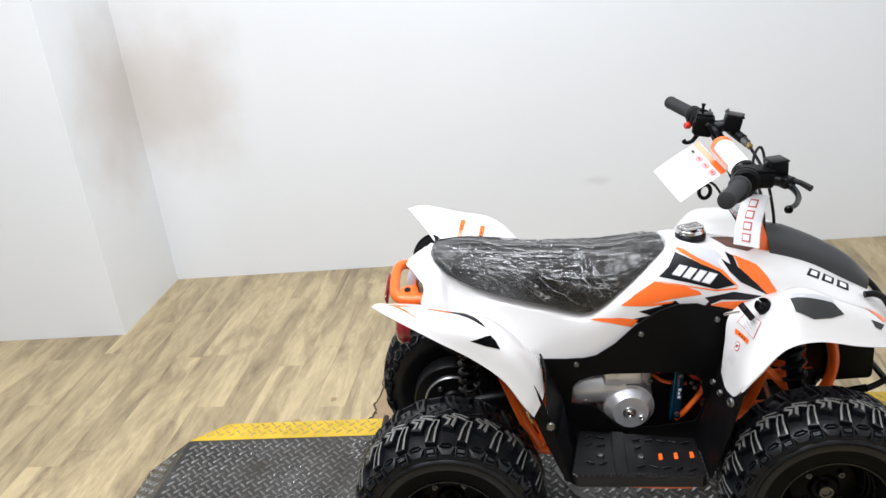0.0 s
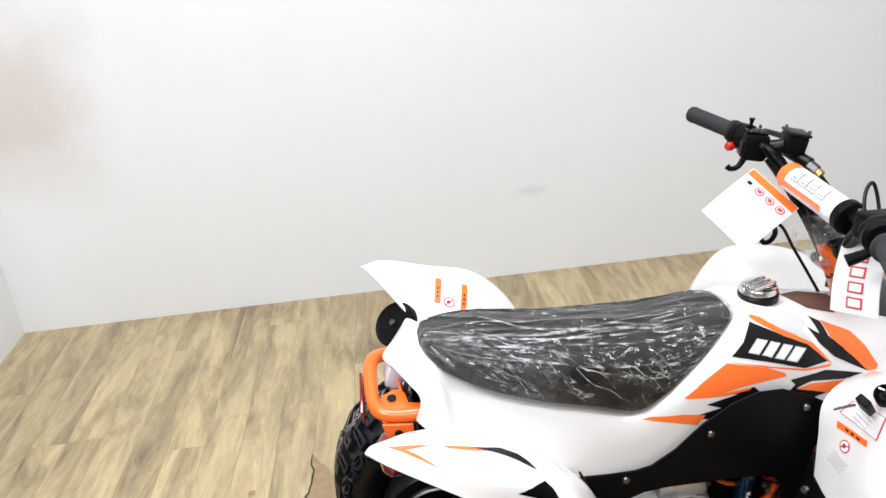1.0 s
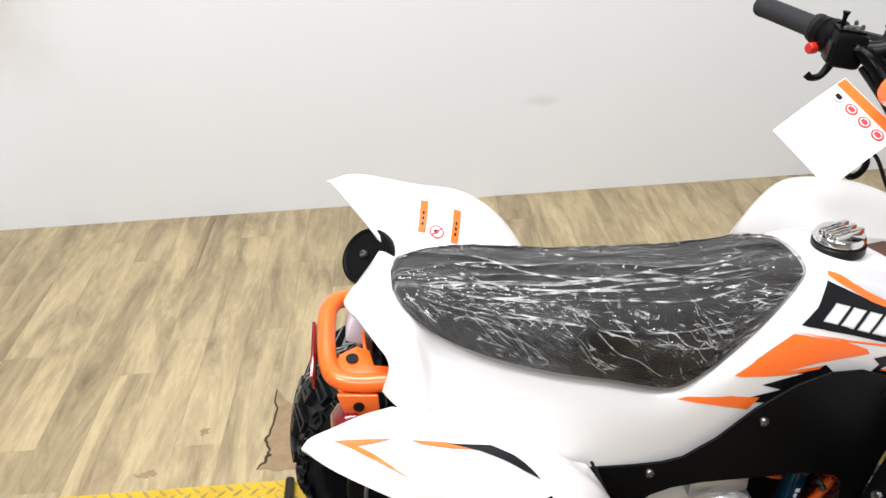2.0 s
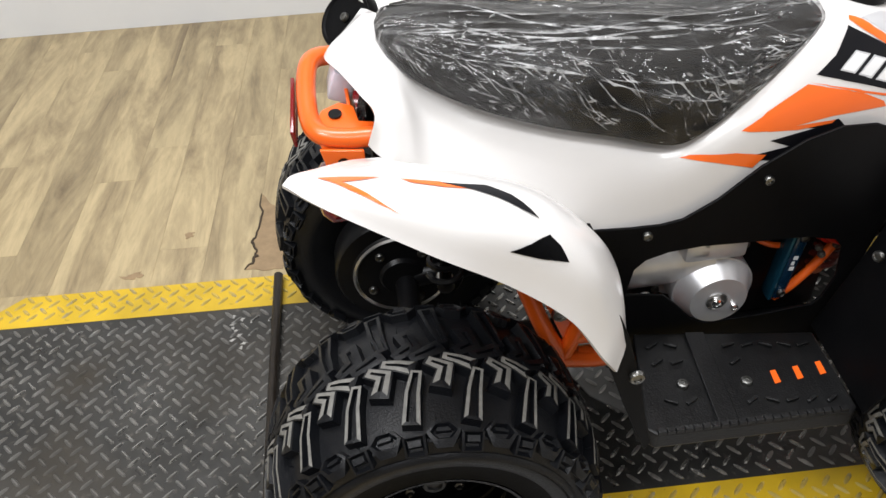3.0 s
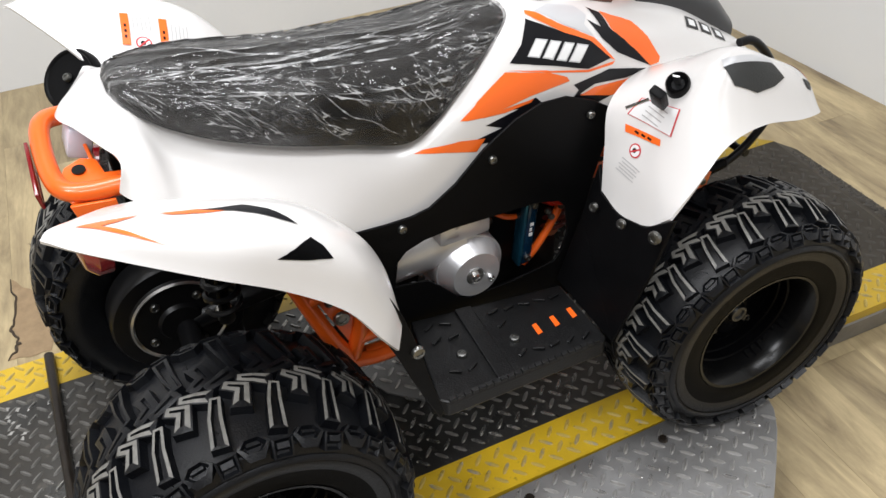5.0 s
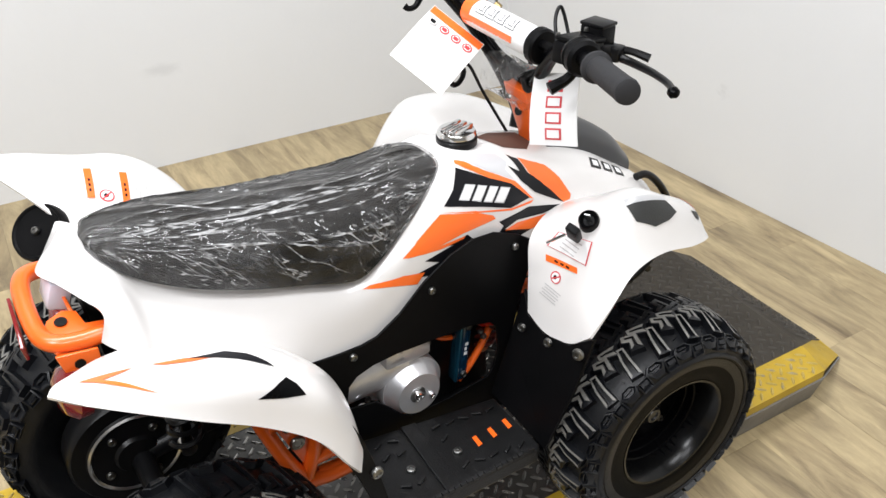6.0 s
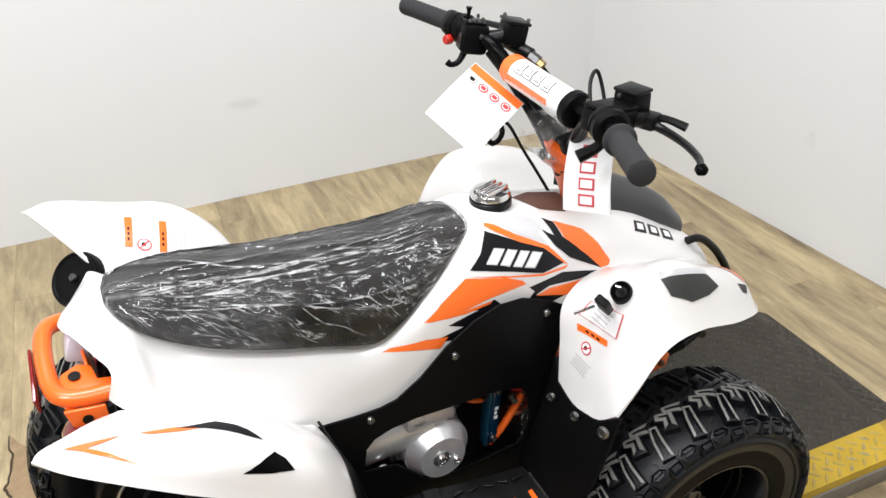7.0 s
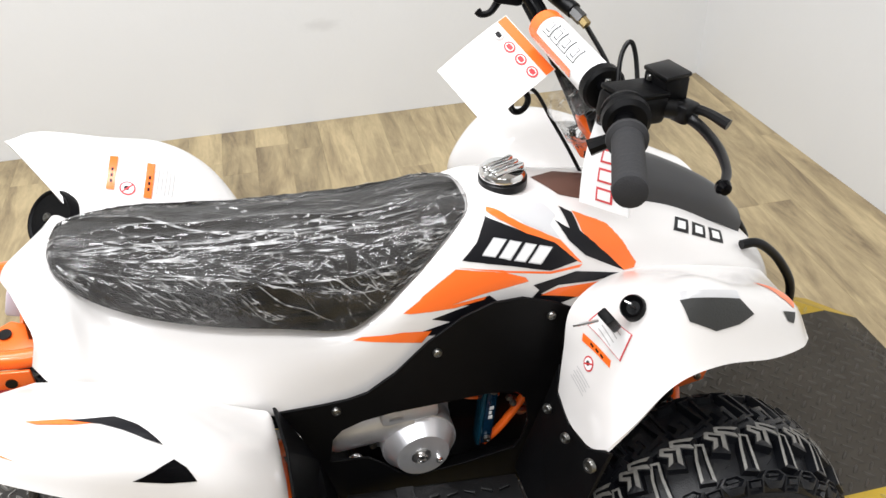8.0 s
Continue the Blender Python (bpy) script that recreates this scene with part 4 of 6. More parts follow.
for s in (-1, 1):
    pts = [Q(x, v, fz(x)) for x, v in FOOT]
    if s > 0:
        pts = [Vector((p.x, -p.y, p.z)) for p in pts]
    foot = part("footrest", slab(pts, (0, 0, -0.026), None, 0.003), FOOTPLASTIC, quad, "ribbed black plastic footrest", False)
    if s > 0:
        continue
    rib_mesh = to_mesh("rib", box(-0.008, 0.008, -0.0022, 0.0022, 0, 0.0042, 0.0008), FOOTPLASTIC, False)
    for fx in np.arange(0.285, 0.50, 0.0245):
        for fv in (-0.168, -0.195, -0.225, -0.255):
            if 0.325 < fx < 0.362 or (fv == -0.225 and fx < 0.40) or (-0.23 < fv < -0.19 and fx > 0.40):
                continue
            rib = new("rib", rib_mesh)
            rib.parent = foot
            rib.matrix_basis = Matrix.Translation(Q(fx, fv, fz(fx) + 0.0005)) @ Matrix.Rotation(random.choice((-0.5, 0.5, 0.2)), 4, "Z")
    part("cross_band", slab([Q(0.333, -0.148, fz(0.333) + 0.005), Q(0.358, -0.148, fz(0.358) + 0.005), Q(0.356, -0.285, fz(0.358) + 0.005), Q(0.331, -0.288, fz(0.333) + 0.005)], (0, 0, -0.007), None, 0.001), FOOTPLASTIC, foot, "", False)
    for sx, sv in ((0.425, -0.219), (0.456, -0.213), (0.488, -0.206)):
        part("slot", slab([Q(sx - 0.004, sv - 0.011, fz(sx) + 0.0012), Q(sx + 0.004, sv - 0.009, fz(sx) + 0.0012), Q(sx + 0.004, sv + 0.010, fz(sx) + 0.0012), Q(sx - 0.003, sv + 0.009, fz(sx) + 0.0012)], (0, 0, -0.003)), ORANGE, foot, "orange frame seen through a slot", False)
    for bx, bv in ((0.306, -0.230), (0.386, -0.227)):
        bolt(Q(bx, bv, fz(bx)), (0, 0, 1), 0.0075, foot)
    rim_edge = bmesh.new()
    for k in range(22):
        a = Q(0.262 + k * 0.0108, -0.297 + k * 0.00128, fz(0.262 + k * 0.0108))
        turned_box = box(-0.0044, 0.0044, -0.003, 0.003, -0.001, 0.0045)
        for v in turned_box.verts:
            v.co += a
        tmp = bpy.data.meshes.new("tooth")
        turned_box.to_mesh(tmp)
        turned_box.free()
        rim_edge.from_mesh(tmp)
        bpy.data.meshes.remove(tmp)
    part("notched_rim", rim_edge, FOOTPLASTIC, foot, "", False)
    part("frame_rail", tube([Q(0.30, -0.262, 0.304), Q(0.40, -0.266, 0.297), Q(0.48, -0.262, 0.291)], 0.0095, 8, 8), ORANGE, quad)

# wheels
DARKNUT = material("dark_steel", (0.12, 0.12, 0.12), 0.35, metal=1.0)


def wheel(name, pos, r, w, s, lugs, steer=0.0):
    """Wheel on the side s: a pressed steel rim, with its tyre and nuts as parts. Built about the y axis, outer face towards -y."""
    rim_r = r * 0.505
    h = w / 2
    prof = [(0, -h * 0.18), (0.024, -h * 0.18), (0.030, -h * 0.10), (rim_r * 0.62, -h * 0.06), (rim_r * 0.70, h * 0.10), (rim_r * 0.77, h * 0.10), (rim_r * 0.79, h * 0.02), (rim_r * 0.815, h * 0.01), (rim_r * 0.82, -h * 0.16), (rim_r * 0.85, -h * 0.18), (rim_r * 0.855, -h * 0.36), (rim_r * 0.885, -h * 0.385), (rim_r * 0.90, -h * 0.62),
            (rim_r * 0.99, -h * 0.70), (rim_r * 1.03, -h * 0.82), (rim_r * 1.0, -h * 0.86), (rim_r * 0.97, -h * 0.78), (rim_r * 0.93, h * 0.2), (rim_r * 1.0, h * 0.75), (rim_r * 0.9, h * 0.7), (0.03, h * 0.25), (0, h * 0.25)]
    m = Matrix.Translation(pos) @ Matrix.Rotation(steer, 4, "Z") @ (Matrix.Identity(4) if s < 0 else Matrix.Rotation(math.pi, 4, "Z"))
    rim = part(name, lathe(prof, 40), GLOSSBLACK, quad, "black steel wheel")
    rim.matrix_basis = m
    part("hub_cap", lathe([(0, -h * 0.18 - 0.009), (0.008, -h * 0.18 - 0.009), (0.009, -h * 0.18 - 0.012), (0.013, -h * 0.18 - 0.012), (0.015, -h * 0.18 - 0.008), (0.016, -h * 0.18)], 24), DARKNUT, rim, "dull steel hub cap")
    part("rim_lip", lathe([(rim_r * 0.885, -h * 0.40), (rim_r * 0.90, -h * 0.66), (rim_r * 0.95, -h * 0.84), (rim_r * 1.00, -h * 0.93), (rim_r * 1.04, -h * 0.94), (rim_r * 1.04, -h * 0.86), (rim_r * 1.0, -h * 0.70), (rim_r * 0.91, -h * 0.40)], 48), RIMLIP, rim, "grey flared rim edge")

    rc = r - 0.012   # carcass radius under the lugs

    def carcass(q):
        """Point on the tyre's outer line; q runs from -1 (outer bead) over 0 (crown) to 1."""
        a = abs(q)
        sgn = -1 if q < 0 else 1
        if a < 0.60:
            t = a / 0.60
            return rc - 0.013 * t ** 2.4, sgn * h * 0.93 * t
        t = (a - 0.60) / 0.40
        rr = (rc - 0.013) - (rc - 0.013 - rim_r * 1.04) * t
        return rr, sgn * h * (0.93 + 0.09 * math.sin(min(1, t * 2) * math.pi / 2) - 0.15 * max(0, t - 0.40) / 0.60)

    prof = [carcass(q) for q in np.linspace(-1, 1, 41)]
    bm = lathe([(rim_r * 1.0, prof[0][1] * 0.95)] + prof + [(rim_r * 1.0, prof[-1][1] * 0.95)], 72)
    # dished darker band between the sidewall's ridge and the rim
    before = set(bm.faces)
    ridge = carcass(-0.71)
    lathe([(rim_r * 1.02, -h * 0.80), (rim_r * 1.05, -h * 0.93), (rim_r * 1.10, -h * 0.97), (rim_r * 1.24, -h * 0.955), (ridge[0] - 0.010, -h * 1.00), (ridge[0] - 0.002, ridge[1] - 0.0015)], 72, bm)
    for f in set(bm.faces) - before:
        f.material_index = 2
    # crisp ridge round the sidewall
    lathe([(ridge[0] - 0.004, ridge[1]), (ridge[0] - 0.001, ridge[1] - 0.0038), (ridge[0] + 0.0015, ridge[1] - 0.0032), (ridge[0] + 0.005, ridge[1] + 0.0005)], 72, bm)

    def on_tyre(a, q, up):
        rr, yy = carcass(q)
        r2, y2 = carcass(q + 0.01)
        nx, ny = y2 - yy, -(r2 - rr)
        ln = math.hypot(nx, ny) or 1
        rr, yy = rr + nx / ln * up, yy + ny / ln * up
        return bm.verts.new((rr * math.cos(a), yy, rr * math.sin(a)))

    def strip(points, half, grow, thin=0.70):
        """Outline round a bent line of (angle, q): half its width, grow beyond its ends, in metres."""
        k = np.array((rc, h * 1.55))
        p = np.array(points, float) * k
        d0, d1 = p[0] - p[1], p[-1] - p[-2]
        p[0] += d0 / np.hypot(*d0) * grow
        p[-1] += d1 / np.hypot(*d1) * grow
        left, right = [], []
        for i in range(len(p)):
            e = p[min(i + 1, len(p) - 1)] - p[i]
            f = p[i] - p[max(i - 1, 0)]
            e = e / np.hypot(*e) if np.hypot(*e) > 1e-9 else None
            f = f / np.hypot(*f) if np.hypot(*f) > 1e-9 else None
            e, f = (f if e is None else e), (e if f is None else f)
            m = np.array((-(e + f)[1], (e + f)[0]))
            m = m / np.hypot(*m)
            w = half * (thin + (1.2 - thin) * i / (len(p) - 1)) / max(0.5, abs(m @ np.array((-e[1], e[0]))))
            left.append((p[i] + m * w) / k)
            right.append((p[i] - m * w) / k)
        return left + right[::-1]

    def block(rings, pale):
        """Stacked outlines (outline, height); pale names the step whose faces are pale (the last one: the top)."""
        rings = [[on_tyre(a, q, up) for a, q in o] for o, up in rings]
        n = len(rings[0])
        for k in range(len(rings) - 1):
            for i in range(n):
                f = bm.faces.new((rings[k][i], rings[k][(i + 1) % n], rings[k + 1][(i + 1) % n], rings[k + 1][i]))
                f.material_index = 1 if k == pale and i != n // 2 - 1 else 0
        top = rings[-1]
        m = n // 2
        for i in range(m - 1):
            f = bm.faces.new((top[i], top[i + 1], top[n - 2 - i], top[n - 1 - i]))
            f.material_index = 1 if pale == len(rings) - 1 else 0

    def lug(points, half, ht, worn):
        """A long knob: a raised rim round a groove, pale where worn is set."""
        block([(strip(points, half * 1.2, 0.002, 0.8), -0.002), (strip(points, half, 0, 0.72), ht), (strip(points, half * 0.56, -half * 0.4, 0.65), ht + 0.0003), (strip(points, half * 0.46, -half * 0.5, 0.6), ht - 0.006)], 1 if worn else -1)

    def bar(points, half, ht, worn):
        """A short knob: lines round a narrow groove, pale where worn is set."""
        block([(strip(points, half * 1.35, 0.003), -0.002), (strip(points, half * 1.12, 0.001), ht - 0.0006), (strip(points, half * 0.90, -half * 0.2), ht), (strip(points, half * 0.26, -half * 0.8), ht + 0.0003), (strip(points, half * 0.18, -half * 0.9), ht - 0.003)], 2 if worn else -1)

    def knob(a, q, ra, rq, ht, sides=6, phase=0.0):
        """A shoulder knob with a dished face and a short bar in it."""
        def ring(k):
            return [(a + ra * k * math.cos(t + phase) / rc, q + rq * k * math.sin(t + phase)) for t in np.linspace(0, 2 * math.pi, sides, endpoint=False)]
        block([(ring(1.2), -0.002), (ring(1.0), ht), (ring(0.80), ht + 0.0002), (ring(0.62), ht - 0.0055)], -1)
        block([([(a - 0.5 * ra / rc, q - 0.12 * rq), (a + 0.5 * ra / rc, q - 0.12 * rq), (a + 0.5 * ra / rc, q + 0.30 * rq), (a - 0.5 * ra / rc, q + 0.30 * rq)], ht - 0.006),
               ([(a - 0.40 * ra / rc, q), (a + 0.40 * ra / rc, q), (a + 0.40 * ra / rc, q + 0.22 * rq), (a - 0.40 * ra / rc, q + 0.22 * rq)], ht - 0.001)], -1)

    def whisker(a, q, long):
        """A thin moulding hair that stands off the rubber."""
        foot = [on_tyre(a + 0.0006 / rc * math.cos(t), q + 0.006 * math.sin(t), 0.004) for t in (0, 2.1, 4.2)]
        tip = on_tyre(a + random.uniform(-0.02, 0.02), q + random.uniform(-0.02, 0.02), 0.010 + long)
        for x in range(3):
            bm.faces.new((foot[x], foot[(x + 1) % 3], tip))

    N = lugs
    step = -2 * math.pi / N
    for k in range(N):
        for sd in (-1, 1):
            b = k * step + (0 if sd < 0 else step / 2)
            # only knobs of the outer half get pale faces
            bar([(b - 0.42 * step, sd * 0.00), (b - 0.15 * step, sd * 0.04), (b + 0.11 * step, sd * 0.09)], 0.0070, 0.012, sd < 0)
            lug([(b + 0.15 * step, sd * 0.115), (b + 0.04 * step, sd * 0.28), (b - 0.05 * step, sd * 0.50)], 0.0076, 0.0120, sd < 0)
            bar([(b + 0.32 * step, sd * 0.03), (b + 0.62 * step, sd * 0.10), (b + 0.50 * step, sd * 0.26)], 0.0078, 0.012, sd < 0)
            knob(b - 0.05 * step, sd * 0.605, 0.0165, 0.055, 0.010, 4, math.pi / 4)
            knob(b + 0.46 * step, sd * 0.555, 0.0175, 0.066, 0.009, 6)
    for _ in range(110):
        whisker(random.uniform(0, 2 * math.pi), random.uniform(-0.62, 0.62), random.uniform(0.002, 0.009))
    bmesh.ops.recalc_face_normals(bm, faces=bm.faces)
    part("tyre", bm, [RUBBER, PALE_RUBBER, DARK_RUBBER], rim, "knobbly black rubber tyre with pale lines on its knobs")
    for k in range(4):
        a = math.pi / 4 + k * math.pi / 2
        nut = lathe([(0, -0.013), (0.003, -0.013), (0.0035, -0.010), (0.0065, -0.009), (0.007, 0), (0, 0)], 6)
        part("wheel_nut", turned(nut, Matrix.Translation((0.042 * math.cos(a), -h * 0.06, 0.042 * math.sin(a)))), DARKNUT, rim)
    return rim


REAR_W = (-0.531, 0.240, 0.194)   # axle place ahead of the origin, half track, radius
FRONT_W = (0.190, 0.270, 0.194)
for s in (-1, 1):
    wheel("rear_wheel", Vector((REAR_W[0], s * REAR_W[1], REAR_W[2])), REAR_W[2], 0.19, s, 19)
    wheel("front_wheel", Vector((FRONT_W[0], s * FRONT_W[1], FRONT_W[2])), FRONT_W[2], 0.148, s, 21, -YAW)

# ---- decals, laid on the moulded skins ----


def skin(grid):
    nu, nv = grid.shape[:2]
    verts = [Vector(p) for p in grid.reshape(-1, 3)]
    faces = [(i * nv + j, (i + 1) * nv + j, (i + 1) * nv + j + 1, i * nv + j + 1) for i in range(nu - 1) for j in range(nv - 1)]
    return BVHTree.FromPolygons(verts, faces)


BODY, FRONTSKIN, REARSKIN = skin(body_grid), skin(front_grid), skin(rear_grid)
FARSKIN = skin(surface(FAR_REAR, 48, 28))
UP = Vector((0.1, -0.6, 0.8))


def decal(name, pts, on, mat, parent, lift_by=0.0007, label="", fine=0.007, up=UP, cast=None):
    """A thin sticker with the given outline, laid on a skin: by the nearest place, or cast along a direction."""
    bm = bmesh.new()
    vs = [bm.verts.new(p) for p in pts]
    es = [bm.edges.new((vs[i], vs[(i + 1) % len(vs)])) for i in range(len(vs))]
    bmesh.ops.triangle_fill(bm, edges=es, use_beauty=True)
    for _ in range(5):
        long = [e for e in bm.edges if e.calc_length() > fine]
        if not long:
            break
        bmesh.ops.subdivide_edges(bm, edges=long, cuts=1)
        bmesh.ops.triangulate(bm, faces=bm.faces)
    for v in bm.verts:
        p, n = on.find_nearest(v.co)[:2]
        if cast:
            hit = on.ray_cast(v.co - Vector(cast).normalized() * 0.08, Vector(cast))
            p, n = hit[:2] if hit[0] is not None else (p, n)
        v.co = p + (n if n.dot(up) > 0 else -n) * lift_by
    bm.normal_update()
    for f in bm.faces:
        if f.normal.dot(up) < 0:
            f.normal_flip()
    return part(name, bm, mat, parent, label)


def quad_on(c, u, v, w, h):
    """Corners of a rectangle about c, along u and v."""
    u, v = Vector(u).normalized() * w / 2, Vector(v).normalized() * h / 2
    c = Vector(c)
    return [c - u - v, c + u - v, c + u + v, c - u + v]


decal("side_graphic", [(-0.028, -0.051, 0.613), (0.000, -0.039, 0.612), (0.035, -0.043, 0.602), (0.045, -0.058, 0.592), (0.035, -0.069, 0.589), (0.044, -0.080, 0.576), (0.007, -0.069, 0.595)], BODY, GREY_DECAL, body, 0.0006, "pale grey graphic")
decal("side_graphic", [(-0.044, -0.056, 0.610), (0.002, -0.075, 0.590), (0.036, -0.083, 0.574), (0.065, -0.094, 0.548), (0.028, -0.098, 0.544), (-0.022, -0.093, 0.559), (-0.081, -0.083, 0.573), (-0.060, -0.074, 0.588)], BODY, BLACK_DECAL, body, 0.0007, "black logo panel")
decal("side_graphic", [(-0.039, -0.047, 0.614), (0.007, -0.070, 0.594), (0.044, -0.081, 0.574), (0.071, -0.095, 0.544), (0.065, -0.094, 0.547), (0.036, -0.083, 0.574), (0.002, -0.075, 0.589), (-0.041, -0.053, 0.612)], BODY, ORANGE_DECAL, body, 0.0009, "thin orange line")
decal("side_graphic", [(-0.088, -0.085, 0.566), (0.028, -0.098, 0.543), (0.071, -0.095, 0.543), (0.066, -0.097, 0.540), (0.028, -0.099, 0.540), (-0.030, -0.095, 0.553)], BODY, ORANGE_DECAL, body, 0.0009)
decal("side_graphic", [(-0.090, -0.086, 0.565), (-0.030, -0.095, 0.553), (-0.005, -0.099, 0.542), (-0.001, -0.101, 0.536), (-0.060, -0.101, 0.531), (-0.100, -0.102, 0.524), (-0.055, -0.105, 0.527), (-0.059, -0.105, 0.523), (-0.097, -0.103, 0.519), (-0.159, -0.097, 0.523), (-0.117, -0.091, 0.550)], BODY, ORANGE_DECAL, body, 0.0008, "orange flash")
decal("side_graphic", [(-0.159, -0.107, 0.492), (-0.102, -0.107, 0.500), (-0.126, -0.105, 0.510), (-0.077, -0.107, 0.519), (-0.096, -0.103, 0.522), (-0.052, -0.107, 0.528), (-0.037, -0.109, 0.512), (-0.097, -0.112, 0.482), (-0.123, -0.110, 0.485)], BODY, BLACK_DECAL, body, 0.0007, "black flash")
decal("side_graphic", [(-0.223, -0.099, 0.497), (-0.212, -0.100, 0.500), (-0.162, -0.110, 0.500), (-0.127, -0.113, 0.493), (-0.140, -0.115, 0.478), (-0.187, -0.109, 0.491)], BODY, ORANGE_DECAL, body, 0.0009, "orange flash")
decal("side_graphic", [(0.069, -0.051, 0.587), (0.108, -0.063, 0.568), (0.129, -0.080, 0.550), (0.144, -0.094, 0.529), (0.141, -0.097, 0.523), (0.127, -0.099, 0.523), (0.098, -0.090, 0.546), (0.074, -0.072, 0.572)], BODY, ORANGE_DECAL, body, 0.0008, "orange flash")
decal("side_graphic", [(0.053, -0.046, 0.594), (0.068, -0.053, 0.586), (0.072, -0.072, 0.573), (0.106, -0.089, 0.546), (0.127, -0.099, 0.523), (0.075, -0.090, 0.552), (0.055, -0.081, 0.571), (0.042, -0.064, 0.590), (0.059, -0.071, 0.579)], BODY, BLACK_DECAL, body, 0.001, "black flash")
decal("side_graphic", [(0.005, -0.102, 0.529), (0.061, -0.099, 0.536), (0.127, -0.100, 0.520), (0.087, -0.103, 0.518), (0.038, -0.103, 0.522), (0.015, -0.107, 0.514), (0.063, -0.109, 0.500), (0.033, -0.109, 0.492), (0.000, -0.109, 0.507), (0.013, -0.105, 0.520)], BODY, BLACK_DECAL, body, 0.0007, "black flash")
decal("side_graphic", [(0.038, -0.104, 0.518), (0.091, -0.103, 0.516), (0.125, -0.100, 0.520), (0.088, -0.108, 0.504), (0.063, -0.109, 0.500), (0.015, -0.107, 0.512)], BODY, ORANGE_DECAL, body, 0.0010, "orange flash")
# maker's mark as four slanted white blocks with grey rims
LU, LV = Vector((0.09, -0.016, -0.026)), Vector((0.012, 0.010, 0.018))
for k, (off, wd) in enumerate(((-0.0325, 0.0135), (-0.0125, 0.0120), (0.0070, 0.0115), (0.0265, 0.0140))):
    c = Vector((-0.009, -0.084, 0.5715)) + LU.normalized() * off
    u, v = LU.normalized(), LV.normalized()
    for grow, mat, z in ((0.0016, GREY_DECAL, 0.0010), (0, WHITE_DECAL, 0.0013)):
        p = [c - u * (wd / 2 + grow) - v * (0.010 + grow) - u * 0.003, c + u * (wd / 2 + grow) - v * (0.010 + grow) - u * 0.003, c + u * (wd / 2 + grow) + v * (0.010 + grow) + u * 0.003, c - u * (wd / 2 + grow) + v * (0.010 + grow) + u * 0.003]
        decal("logo_block", p, BODY, mat, body, z)
# model mark on the nose: three dark blocks
for pts in ([(0.224, -0.050, 0.552), (0.244, -0.048, 0.538), (0.234, -0.072, 0.536), (0.211, -0.074, 0.550)], [(0.250, -0.048, 0.534), (0.271, -0.046, 0.519), (0.262, -0.068, 0.518), (0.239, -0.071, 0.532)], [(0.277, -0.044, 0.514), (0.300, -0.040, 0.498), (0.293, -0.062, 0.496), (0.268, -0.067, 0.512)]):
    decal("model_mark", pts, BODY, BLACK_DECAL, body, 0.0008)
    c = sum((Vector(p) for p in pts), Vector()) / 4
    decal("model_mark_inside", [c + (Vector(p) - c) * 0.55 for p in pts], BODY, WHITE_DECAL, body, 0.0011)

# rear fender stripes and vent
decal("fender_stripe", [(-0.600, -0.267, 0.645), (-0.549, -0.2585, 0.633), (-0.568, -0.269, 0.640), (-0.580, -0.274, 0.644), (-0.535, -0.304, 0.628), (-0.576, -0.284, 0.643)], REARSKIN, ORANGE_DECAL, rear, 0.0009, "orange stripe")
decal("fender_stripe", [(-0.534, -0.259, 0.629), (-0.502, -0.258, 0.621), (-0.474, -0.265, 0.615), (-0.498, -0.266, 0.620), (-0.524, -0.264, 0.627)], REARSKIN, ORANGE_DECAL, rear, 0.0009, "orange stripe")
decal("fender_stripe", [(-0.502, -0.260, 0.620), (-0.463, -0.258, 0.611), (-0.444, -0.270, 0.607), (-0.424, -0.290, 0.595), (-0.438, -0.286, 0.603), (-0.456, -0.276, 0.611), (-0.474, -0.267, 0.615)], REARSKIN, BLACK_DECAL, rear, 0.0011, "black stripe")
decal("fender_vent", [(-0.453, -0.312, 0.583), (-0.417, -0.300, 0.585), (-0.408, -0.304, 0.575), (-0.402, -0.310, 0.561), (-0.428, -0.313, 0.572)], REARSKIN, GLOSSBLACK, rear, 0.0012, "black triangular vent")
# warning stickers on the far rear fender
SV = Vector((0.010, 0.051, 0.022))
FAR_UP = Vector((-0.1, -0.8, 0.6))
for at, length in ((Vector((-0.484, 0.215, 0.600)), 0.054), (Vector((-0.440, 0.210, 0.580)), 0.054)):
    decal("sticker_band", quad_on(at, (1, 0, -0.4), SV, 0.0105, length), FARSKIN, ORANGE_DECAL, rear_far, 0.0018, "orange warning band", up=FAR_UP)
    for k in range(3):
        decal("band_print", quad_on(at + SV.normalized() * (-0.014 + 0.009 * k), (1, 0, -0.4), SV, 0.003, 0.005), FARSKIN, BLACK_DECAL, rear_far, 0.0022, up=FAR_UP)
    for k in range(5):
        decal("sticker_print", quad_on(at + Vector((0.011 + k * 0.0048, 0.012 if at.x < -0.48 else 0.0, -0.003 - 0.002 * k)), (1, 0, -0.4), SV, 0.0013, (0.026 if at.x < -0.48 else 0.042) - (k % 2) * 0.006), FARSKIN, PRINT, rear_far, 0.0008, up=FAR_UP)


def disc_points(c, u, v, r, n=16):
    u, v = Vector(u).normalized(), Vector(v).normalized()
    v = (v - u * v.dot(u)).normalized()
    return [Vector(c) + (u * math.cos(a) + v * math.sin(a)) * r for a in np.linspace(0, 2 * math.pi, n, endpoint=False)]


